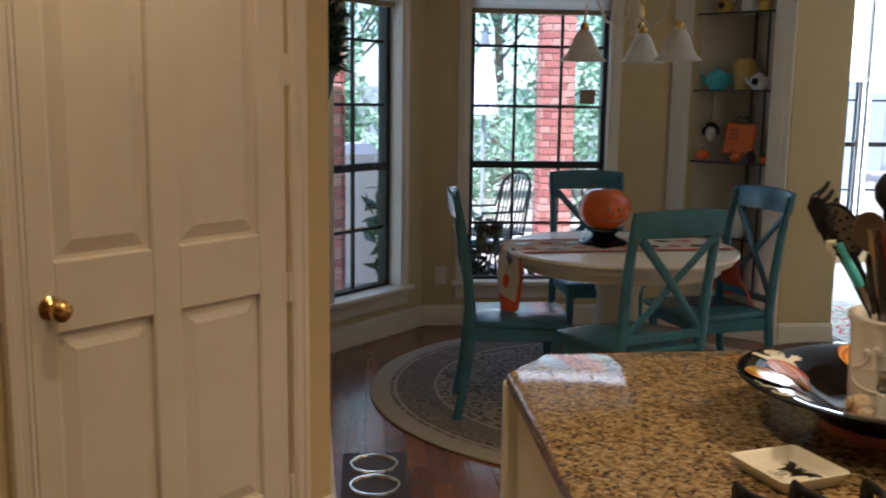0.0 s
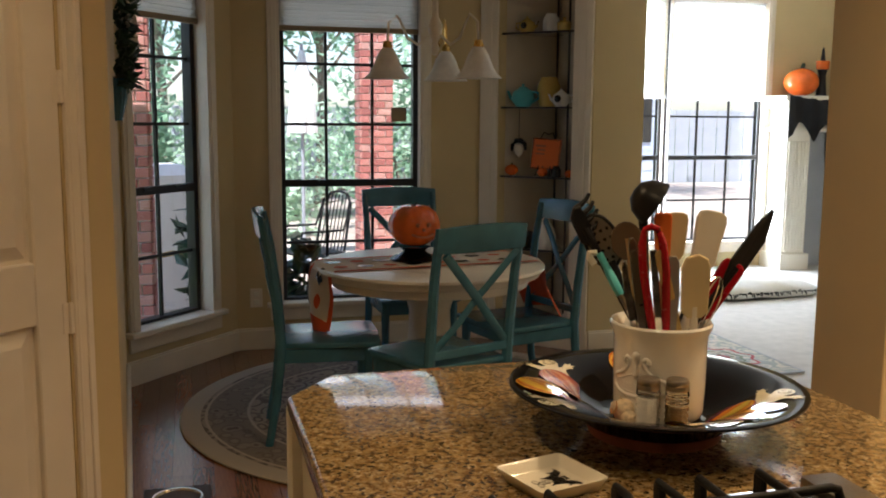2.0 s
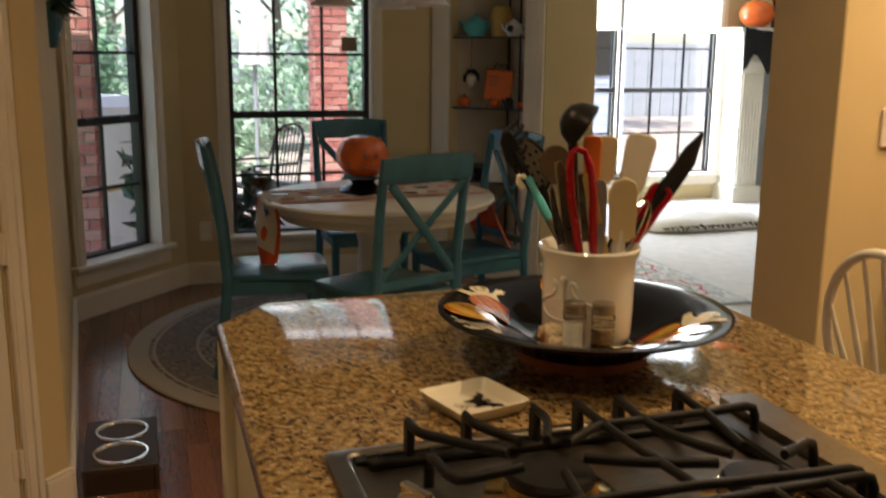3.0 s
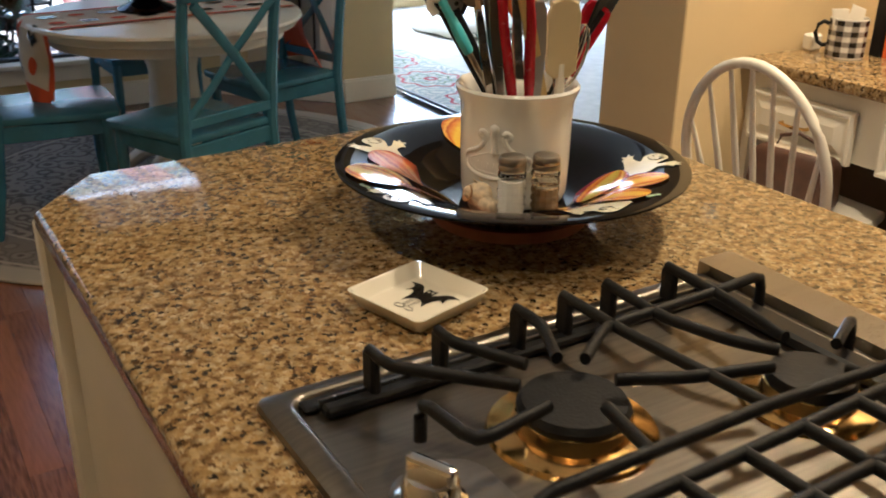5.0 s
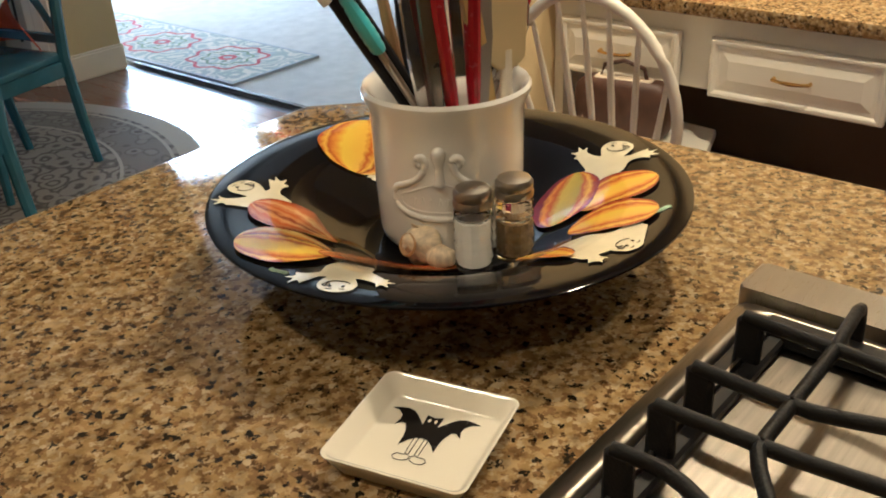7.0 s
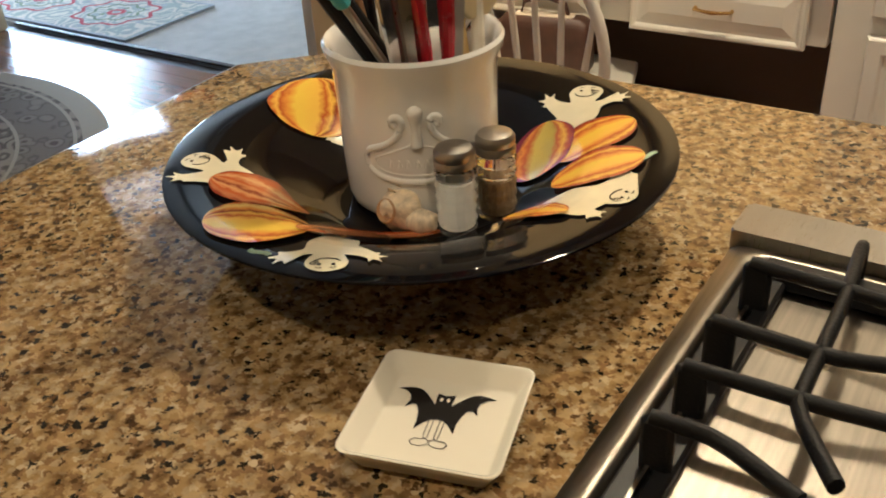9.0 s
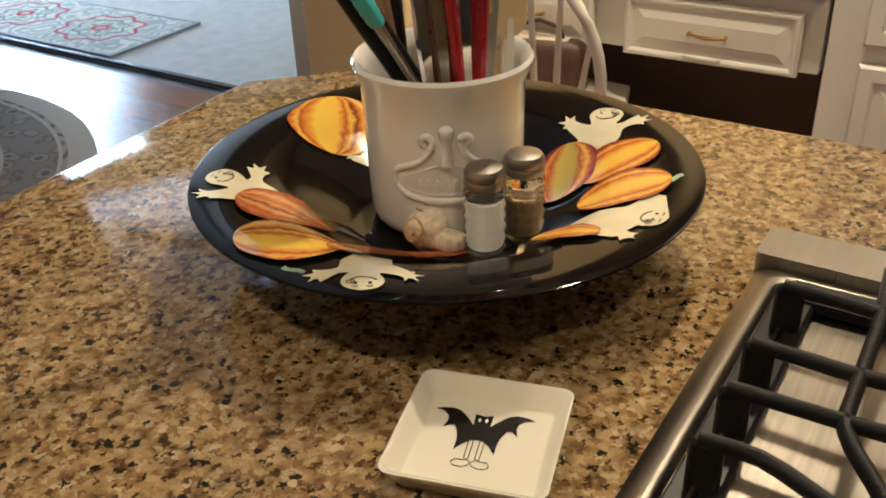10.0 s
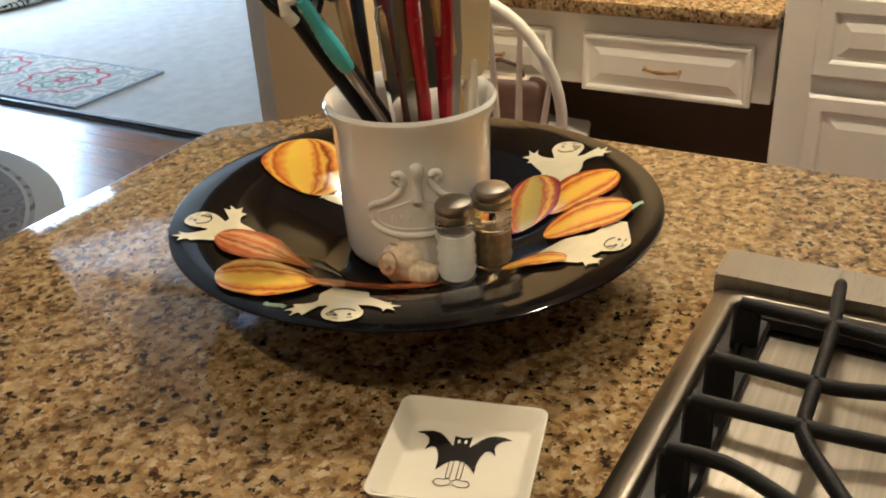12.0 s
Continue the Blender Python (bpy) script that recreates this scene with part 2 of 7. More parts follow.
MAT["gourd_yellow"] = painted_gourd("yellow_gourd_paint", [(0.0, RUST), (0.07, CORN), (0.17, AMBER), (0.23, DEEP), (0.29, GOLD), (0.36, RUST), (0.44, GOLD), (0.70, (0.80, 0.55, 0.04)), (0.80, AMBER), (0.87, RUST), (0.93, GOLD), (1.0, RUST)], 0.15)
MAT["gourd_brown"] = painted_gourd("brown_gourd_paint", [(0.0, DEEP), (0.12, (0.45, 0.16, 0.05)), (0.22, RUST), (0.32, (0.62, 0.30, 0.10)), (0.42, DEEP), (0.50, (0.58, 0.24, 0.07)), (0.62, RUST), (0.74, (0.64, 0.33, 0.12)), (0.86, RUST), (1.0, DEEP)], 0.22)
MAT["gourd_plum"] = painted_gourd("plum_gourd_paint", [(0.0, PLUM), (0.09, RUST), (0.17, GOLD), (0.25, RUST), (0.33, (0.44, 0.34, 0.04)), (0.60, (0.55, 0.42, 0.05)), (0.72, RUST), (0.80, AMBER), (0.88, PLUM), (1.0, PLUM)], 0.18)


def rug_material(name, field, dark, pale, border, radius):
    """A woven round rug: plain border, scroll motifs in rings."""
    m, n, l, b = node_material(name)
    tc = n.new("ShaderNodeTexCoord")
    ln = n.new("ShaderNodeVectorMath")
    ln.operation = "LENGTH"
    l.new(tc.outputs["Object"], ln.inputs[0])
    warp = tex(n, l, "noise", 5, 3)
    vor = n.new("ShaderNodeTexVoronoi")
    vor.inputs["Scale"].default_value = 4.2
    mixv = n.new("ShaderNodeMix")
    mixv.data_type, mixv.blend_type = "RGBA", "LINEAR_LIGHT"
    mixv.inputs[0].default_value = 0.12
    l.new(tc.outputs["Object"], mixv.inputs[6])
    l.new(warp.outputs["Color"], mixv.inputs[7])
    l.new(mixv.outputs[2], vor.inputs["Vector"])
    sn = n.new("ShaderNodeMath")
    sn.operation = "SINE"
    mul = n.new("ShaderNodeMath")
    mul.operation = "MULTIPLY"
    mul.inputs[1].default_value = 38
    l.new(vor.outputs["Distance"], mul.inputs[0])
    l.new(mul.outputs[0], sn.inputs[0])
    r = ramp(n, [(0.0, dark), (0.35, dark), (0.5, field), (0.75, field), (0.85, pale)])
    mr = n.new("ShaderNodeMapRange")
    mr.inputs["From Min"].default_value = -1
    l.new(sn.outputs[0], mr.inputs[0])
    l.new(mr.outputs[0], r.inputs[0])
    ring = ramp(n, [(0.0, (0, 0, 0)), (0.86, (0, 0, 0)), (0.865, (1, 1, 1)), (0.885, (1, 1, 1)), (0.89, (0, 0, 0)), (0.925, (0, 0, 0)), (0.93, (1, 1, 1))], "CONSTANT")
    dv = n.new("ShaderNodeMath")
    dv.operation = "DIVIDE"
    dv.inputs[1].default_value = radius
    l.new(ln.outputs["Value"], dv.inputs[0])
    l.new(dv.outputs[0], ring.inputs[0])
    mix = n.new("ShaderNodeMix")
    mix.data_type = "RGBA"
    l.new(ring.outputs[0], mix.inputs[0])
    l.new(r.outputs[0], mix.inputs[6])
    mix.inputs[7].default_value = (*border, 1)
    l.new(mix.outputs[2], b.inputs["Base Color"])
    b.inputs["Roughness"].default_value = 0.95
    g = tex(n, l, "noise", 350, 2)
    bump(n, l, g.outputs["Fac"], b, 0.8, 0.003)
    return m


def round_rug_material(radius):
    """A woven round rug: plain tan edge, a ring of leaf strokes, then scrolls on a grey field."""
    m, n, l, b = node_material("round_rug_weave")
    tc, sep = n.new("ShaderNodeTexCoord"), n.new("ShaderNodeSeparateXYZ")
    l.new(tc.outputs["Object"], sep.inputs[0])

    def calc(op, x, y=None):
        k = n.new("ShaderNodeMath")
        k.operation = op
        for i, v in enumerate((x, y)):
            if v is None:
                continue
            if isinstance(v, (int, float)):
                k.inputs[i].default_value = v
            else:
                l.new(v, k.inputs[i])
        return k.outputs[0]

    ln = n.new("ShaderNodeVectorMath")
    ln.operation = "LENGTH"
    l.new(tc.outputs["Object"], ln.inputs[0])
    rad = calc("DIVIDE", ln.outputs["Value"], radius)
    ang = calc("ARCTAN2", sep.outputs["Y"], sep.outputs["X"])
    vec = n.new("ShaderNodeCombineXYZ")
    l.new(calc("MULTIPLY", ang, 7.0), vec.inputs[0])
    l.new(calc("MULTIPLY", rad, 15.0), vec.inputs[1])
    wob = tex(n, l, "noise", 7, 3)
    mixv = n.new("ShaderNodeMix")
    mixv.data_type, mixv.blend_type = "RGBA", "LINEAR_LIGHT"
    mixv.inputs[0].default_value = 0.35
    l.new(vec.outputs[0], mixv.inputs[6])
    l.new(wob.outputs["Color"], mixv.inputs[7])
    vor = n.new("ShaderNodeTexVoronoi")
    vor.inputs["Scale"].default_value = 1.0
    l.new(mixv.outputs[2], vor.inputs["Vector"])
    petals = calc("MULTIPLY_ADD", calc("SINE", calc("MULTIPLY", vor.outputs["Distance"], 17.0)), 0.5)
    field = ramp(n, [(0.0, (0.200, 0.170, 0.137)), (0.16, (0.185, 0.155, 0.126)), (0.26, (0.081, 0.063, 0.052)), (0.52, (0.096, 0.078, 0.063)), (0.66, (0.148, 0.122, 0.100)), (0.82, (0.148, 0.122, 0.100)), (0.92, (0.266, 0.229, 0.185))])
    l.new(calc("ADD", petals, 0.5), field.inputs[0])
    vec2 = n.new("ShaderNodeCombineXYZ")
    l.new(calc("MULTIPLY", ang, 11.0), vec2.inputs[0])
    l.new(calc("MULTIPLY", rad, 17.0), vec2.inputs[1])
    vor2 = n.new("ShaderNodeTexVoronoi")
    vor2.inputs["Scale"].default_value, vor2.inputs["Randomness"].default_value = 1.0, 0.75
    mix3 = n.new("ShaderNodeMix")
    mix3.data_type, mix3.blend_type = "RGBA", "LINEAR_LIGHT"
    mix3.inputs[0].default_value = 0.3
    l.new(vec2.outputs[0], mix3.inputs[6])
    l.new(wob.outputs["Color"], mix3.inputs[7])
    l.new(mix3.outputs[2], vor2.inputs["Vector"])
    leaves = ramp(n, [(0.0, (0.118, 0.089, 0.074)), (0.18, (0.089, 0.067, 0.056)), (0.27, (0.222, 0.192, 0.155)), (0.42, (0.207, 0.178, 0.144)), (0.5, (0.111, 0.089, 0.074)), (0.58, (0.178, 0.148, 0.122))])
    l.new(vor2.outputs["Distance"], leaves.inputs[0])
    ring = ramp(n, [(0.0, (0, 0, 0)), (0.73, (1, 1, 1)), (0.885, (0, 0, 0))], "CONSTANT")
    l.new(rad, ring.inputs[0])
    mix = n.new("ShaderNodeMix")
    mix.data_type = "RGBA"
    l.new(ring.outputs[0], mix.inputs[0])
    l.new(field.outputs[0], mix.inputs[6])
    l.new(leaves.outputs[0], mix.inputs[7])
    edge = ramp(n, [(0.0, (0, 0, 0)), (0.715, (1, 1, 1)), (0.73, (0, 0, 0)), (0.885, (1, 1, 1)), (0.897, (0, 0, 0)), (0.912, (1, 1, 1))], "CONSTANT")
    l.new(rad, edge.inputs[0])
    mix2 = n.new("ShaderNodeMix")
    mix2.data_type = "RGBA"
    l.new(edge.outputs[0], mix2.inputs[0])
    l.new(mix.outputs[2], mix2.inputs[6])
    mix2.inputs[7].default_value = (0.36, 0.315, 0.25, 1)
    l.new(mix2.outputs[2], b.inputs["Base Color"])
    b.inputs["Roughness"].default_value = 0.95
    g = tex(n, l, "noise", 350, 2)
    bump(n, l, g.outputs["Fac"], b, 0.8, 0.003)
    return m


def let_light_through(m, share):
    """Thin leaves: part of the light that falls on one side leaves by the other."""
    n, l = m.node_tree.nodes, m.node_tree.links
    b = n["Principled BSDF"]
    tr, mix = n.new("ShaderNodeBsdfTranslucent"), n.new("ShaderNodeMixShader")
    l.new(b.inputs["Base Color"].links[0].from_socket, tr.inputs[0])
    mix.inputs[0].default_value = share
    l.new(b.outputs[0], mix.inputs[1])
    l.new(tr.outputs[0], mix.inputs[2])
    l.new(mix.outputs[0], n["Material Output"].inputs[0])


for _k in ("leaf", "leaf_light"):
    let_light_through(MAT[_k], 0.4)


def blind_material():
    """White pleated cloth that lets daylight through."""
    m, n, l, b = node_material("white_blind")
    t = tex(n, l, "noise", 160, 3)
    r = ramp(n, [(0.3, (0.78, 0.77, 0.73)), (0.7, (0.84, 0.83, 0.80))])
    l.new(t.outputs["Fac"], r.inputs[0])
    l.new(r.outputs[0], b.inputs["Base Color"])
    b.inputs["Roughness"].default_value = 0.8
    tr = n.new("ShaderNodeBsdfTranslucent")
    l.new(r.outputs[0], tr.inputs[0])
    mix = n.new("ShaderNodeMixShader")
    mix.inputs[0].default_value = 0.7
    l.new(b.outputs[0], mix.inputs[1])
    l.new(tr.outputs[0], mix.inputs[2])
    l.new(mix.outputs[0], n["Material Output"].inputs[0])
    return m


MAT["blind"] = blind_material()
MAT["round_rug"] = round_rug_material(1.21)
MAT["runner_rug"] = rug_material("runner_weave", (0.50, 0.49, 0.44), (0.34, 0.37, 0.35), (0.62, 0.57, 0.49), (0.50, 0.49, 0.44), 50.0)


# ---- mesh helpers ----
def thing(name, label, category, m=None, group="", kind=""):
    ob = new(name)
    ob.empty_display_size = 0.05
    if m is not None:
        ob.matrix_world = m
    return tagged(ob, label, category, group, kind)


def mesh_object(name, bm, material, smooth=False):
    bmesh.ops.recalc_face_normals(bm, faces=bm.faces)
    me = bpy.data.meshes.new(name)
    bm.to_mesh(me)
    bm.free()
    for mat in material if isinstance(material, (list, tuple)) else [material]:
        me.materials.append(mat)
    if smooth:
        for p in me.polygons:
            p.use_smooth = True
        me.set_sharp_from_angle(angle=radians(40))
    return new(name, me)


def part(name, bm, material, parent, label="", smooth=False):
    ob = mesh_object(name, bm, material, smooth)
    ob.parent = parent
    return tagged(ob, label)


def whole(name, bm, material, label, category="", m=None, group="", kind="", smooth=False):
    ob = mesh_object(name, bm, material, smooth)
    if m is not None:
        ob.matrix_world = m
    return tagged(ob, label, category, group, kind)


def box(bm, c, s, bevel=0.0, m=None, segments=1):
    """A box with centre c and size s, its edges rounded by bevel."""
    r = bmesh.ops.create_cube(bm, size=1)
    vs = r["verts"]
    mat = Matrix.Translation(c) @ Matrix.Diagonal((*s, 1))
    bmesh.ops.transform(bm, matrix=(m @ mat) if m is not None else mat, verts=vs)
    if bevel:
        edges = list({e for v in vs for e in v.link_edges})
        bmesh.ops.bevel(bm, geom=edges, offset=bevel, segments=segments, profile=0.5, affect="EDGES", clamp_overlap=True)
    return bm


def boxes(*items, bevel=0.0):
    bm = bmesh.new()
    for c, s in items:
        box(bm, c, s, bevel)
    return bm


def lathe(profile, n=32, bm=None, m=None):
    """A surface of revolution round z from (radius, height) pairs."""
    bm = bm or bmesh.new()
    m = m or Matrix()
    rings = []
    for r, z in profile:
        if r < 1e-5:
            rings.append([bm.verts.new(m @ Vector((0, 0, z)))])
        else:
            rings.append([bm.verts.new(m @ Vector((r * math.cos(2 * math.pi * i / n), r * math.sin(2 * math.pi * i / n), z))) for i in range(n)])
    for a, b in zip(rings, rings[1:]):
        for i in range(n):
            j = (i + 1) % n
            if len(a) == 1 and len(b) == 1:
                continue
            if len(a) == 1:
                bm.faces.new((a[0], b[i], b[j]))
            elif len(b) == 1:
                bm.faces.new((a[i], a[j], b[0]))
            else:
                bm.faces.new((a[i], a[j], b[j], b[i]))
    return bm


def tube(points, radius, n=8, bm=None, flat=1.0, closed=False, side=None):
    """A rod along points; radius may be a list; flat squeezes it across 'side'."""
    bm = bm or bmesh.new()
    pts = [Vector(p) for p in points]
    rad = radius if isinstance(radius, (list, tuple)) else [radius] * len(pts)
    rings = []
    ref = Vector(side) if side else None
    for i, p in enumerate(pts):
        a = pts[i - 1] if (i or closed) else p
        b = pts[(i + 1) % len(pts)] if (i + 1 < len(pts) or closed) else p
        d = (b - a).normalized()
        up = ref or (Vector((0, 0, 1)) if abs(d.z) < 0.9 else Vector((1, 0, 0)))
        u = d.cross(up).normalized()
        v = u.cross(d).normalized()
        rings.append([bm.verts.new(p + rad[i] * (math.cos(2 * math.pi * k / n) * u + flat * math.sin(2 * math.pi * k / n) * v)) for k in range(n)])
    pairs = list(zip(rings, rings[1:])) + ([(rings[-1], rings[0])] if closed else [])
    for a, b in pairs:
        for k in range(n):
            bm.faces.new((a[k], a[(k + 1) % n], b[(k + 1) % n], b[k]))
    if not closed:
        bm.faces.new(rings[0])
        bm.faces.new(rings[-1])
    return bm


def prism(poly, z0, z1, bevel=0.0, bm=None, m=None, segments=2):
    """A slab with a plan outline."""
    bm = bm or bmesh.new()
    m = m or Matrix()
    lo = [bm.verts.new(m @ Vector((x, y, z0))) for x, y in poly]
    hi = [bm.verts.new(m @ Vector((x, y, z1))) for x, y in poly]
    k = len(poly)
    faces = [bm.faces.new(lo[::-1]), bm.faces.new(hi)] + [bm.faces.new((lo[i], lo[(i + 1) % k], hi[(i + 1) % k], hi[i])) for i in range(k)]
    if bevel:
        rim = [e for e in faces[1].edges] + [e for e in faces[0].edges]
        bmesh.ops.bevel(bm, geom=rim, offset=bevel, segments=segments, profile=0.5, affect="EDGES", clamp_overlap=True)
    return bm


def along(p0, p1, z=0.0):
    """A frame at p0 whose x runs to p1; y is to the left of it."""
    a = math.degrees(math.atan2(p1[1] - p0[1], p1[0] - p0[0]))
    return pose(p0[0], p0[1], z, 0, 0, a)


def wall(name, p0, p1, thick, z1, openings, material, label, z0=0.0):
    """A wall from p0 to p1, its body to the left of that line (right if thick is negative), with openings (u0, u1, z0, z1)."""
    length = math.dist(p0, p1)
    us = sorted({0, length, *[v for o in openings for v in o[:2]]})
    zs = sorted({z0, z1, *[v for o in openings for v in o[2:]]})
    solid = {(i, j): not any(o[0] - 1e-6 <= us[i] and us[i + 1] <= o[1] + 1e-6 and o[2] - 1e-6 <= zs[j] and zs[j + 1] <= o[3] + 1e-6 for o in openings)
             for i in range(len(us) - 1) for j in range(len(zs) - 1)}
    bm = bmesh.new()
    vs = {}

    def v(i, j, k):
        if (i, j, k) not in vs:
            vs[i, j, k] = bm.verts.new((us[i], thick * k, zs[j]))
        return vs[i, j, k]

    for (i, j), full in solid.items():
        if not full:
            continue
        bm.faces.new((v(i, j, 0), v(i + 1, j, 0), v(i + 1, j + 1, 0), v(i, j + 1, 0)))
        bm.faces.new((v(i, j, 1), v(i, j + 1, 1), v(i + 1, j + 1, 1), v(i + 1, j, 1)))
        for di, dj, a, b in ((-1, 0, (i, j), (i, j + 1)), (1, 0, (i + 1, j), (i + 1, j + 1)), (0, -1, (i, j), (i + 1, j)), (0, 1, (i, j + 1), (i + 1, j + 1))):
            if not solid.get((i + di, j + dj), False):
                bm.faces.new((v(*a, 0), v(*b, 0), v(*b, 1), v(*a, 1)))
    return whole(name, bm, material, label, "wall", along(p0, p1), kind="structure")


# ---- structure ----
CEIL = 2.75
A0, A1, A2, A3, A4, A5 = (-0.66, 1.69), (-0.79, 3.93), (-0.17, 4.64), (1.41, 4.64), (1.96, 4.08), (2.295, 4.08)
wall("wall_pantry_side", A0, A1, 0.12, CEIL, [], MAT["tan"], "tan painted wall beside the breakfast nook")
wall("wall_bay", A1, A2, 0.16, CEIL, [(0.09, 0.70, 0.28, 2.42)], MAT["tan"], "tan painted bay wall with a tall window")
wall("wall_north", A2, A3, 0.16, CEIL, [(0.285, 1.175, 0.28, 2.42)], MAT["tan"], "tan painted nook wall with a tall window")
wall("wall_niche", A3, A4, 0.10, CEIL, [(0.135, 0.645, 0.12, 2.35)], MAT["tan"], "diagonal nook wall with a shelf niche")
wall("wall_stub", A4, A5, 0.24, CEIL, [], MAT["tan"], "tan painted wall end beside the living room")
PD = (-math.cos(radians(47)), -math.sin(radians(47)))
PB = (A0[0] + 1.25 * PD[0], A0[1] + 1.25 * PD[1])
wall("wall_pantry", PB, A0, 0.12, CEIL, [(0.24, 1.07, 0.0, 2.45)], MAT["tan"], "diagonal pantry wall with a white door")
wall("wall_west", PB, (PB[0], -4.0), -0.12, CEIL, [], MAT["tan"], "tan kitchen wall")
wall("wall_south", (PB[0], -4.0), (2.6, -4.0), -0.12, CEIL, [], MAT["tan"], "tan kitchen wall")
wall("wall_east", (2.6, -4.0), (2.6, 1.06), -0.12, CEIL, [], MAT["tan"], "tan wall behind the desk")
whole("column", boxes(((2.1, 1.23, CEIL / 2), (1.0, 0.34, CEIL)), bevel=0.004), MAT["tan"], "tan painted wall end beside the built-in desk", "wall", kind="structure")
# living room shell
wall("wall_living_north", (2.24, 7.0), (8.0, 7.0), 0.16, 3.2, [(1.00, 2.84, 0.25, 2.6)], MAT["tan"], "pale living room wall with a wide window")
wall("wall_living_east", (8.0, 7.0), (8.0, 1.06), 0.12, 3.2, [], MAT["tan"], "living room wall")
wall("wall_living_west", (2.24, 4.32), (2.24, 7.0), 0.12, 3.2, [], MAT["tan"], "living room wall")
wall("wall_living_south", (8.0, 1.06), (2.6, 1.06), 0.12, 3.2, [], MAT["tan"], "living room wall")
whole("ceiling", boxes(((0.5, 0.3, CEIL + 0.05), (4.6, 9.1, 0.1))), MAT["ceiling"], "white textured kitchen ceiling", "ceiling", kind="structure")
whole("ceiling_living", boxes(((5.1, 4.0, 3.25), (6.2, 6.5, 0.1)), ((2.55, 2.6, 3.0), (0.12, 3.4, 0.5))), MAT["ceiling"], "white living room ceiling", "ceiling", kind="structure")
whole("carpet", boxes(((5.2, 4.0, -0.045), (5.64, 6.2, 0.1))), MAT["carpet"], "pale grey living room carpet", "carpet", kind="structure")
whole("carpet_edge_strip", boxes(((2.375, 2.8, 0.004), (0.03, 2.6, 0.012)), bevel=0.004), MAT["dark_wood"], "dark wooden strip at the carpet edge", "threshold", kind="structure")
whole("ground", boxes(((0, 30, -0.3), (300, 300, 0.2))), MAT["lawn"], "garden ground with lawn", "ground", kind="structure")
whole("pavement", boxes(((3.0, 12.9, -0.19), (26, 16.0, 0.04))), MAT["patio"], "pale sunlit stone patio", "patio", kind="structure")


def trim(name, p0, p1, z0, z1, thick, label, u0=0.0, u1=None, cap=True):
    """A strip of moulding on the room side of a wall line."""
    u1 = math.dist(p0, p1) if u1 is None else u1
    bm = bmesh.new()
    box(bm, ((u0 + u1) / 2, -thick / 2, (z0 + z1) / 2), (u1 - u0, thick, z1 - z0), 0.003)
    if cap:
        box(bm, ((u0 + u1) / 2, -thick * 0.35, z1 + 0.006), (u1 - u0, thick * 0.7, 0.012), 0.003)
    return whole(name, bm, MAT["trim"], label, "trim", along(p0, p1), kind="structure")


BASE = "cream painted baseboard"
trim("baseboard_pantry_side", A0, A1, 0, 0.125, 0.018, BASE)
trim("baseboard_bay", A1, A2, 0, 0.125, 0.018, BASE)
trim("baseboard_north", A2, A3, 0, 0.125, 0.018, BASE)
trim("baseboard_niche", A3, A4, 0, 0.12, 0.018, BASE)
trim("baseboard_stub", A4, A5, 0, 0.125, 0.018, BASE)
trim("baseboard_stub_end", A5, (A5[0], 4.32), 0, 0.125, 0.018, BASE)
trim("baseboard_pantry", PB, A0, 0, 0.135, 0.018, BASE, 1.15)
trim("baseboard_column", (1.6, 1.40), (1.6, 1.06), 0, 0.125, 0.018, BASE)
# white casing of the far opening jamb
whole("trim_living_jamb", boxes(((2.45, 1.90, 1.37), (0.1, 0.44, 2.74)), ((2.392, 1.91, 1.37), (0.016, 0.48, 2.74)), ((2.382, 2.08, 1.37), (0.012, 0.08, 2.74)), bevel=0.004), MAT["trim"], "white painted casing of the living room opening", "trim", kind="structure")


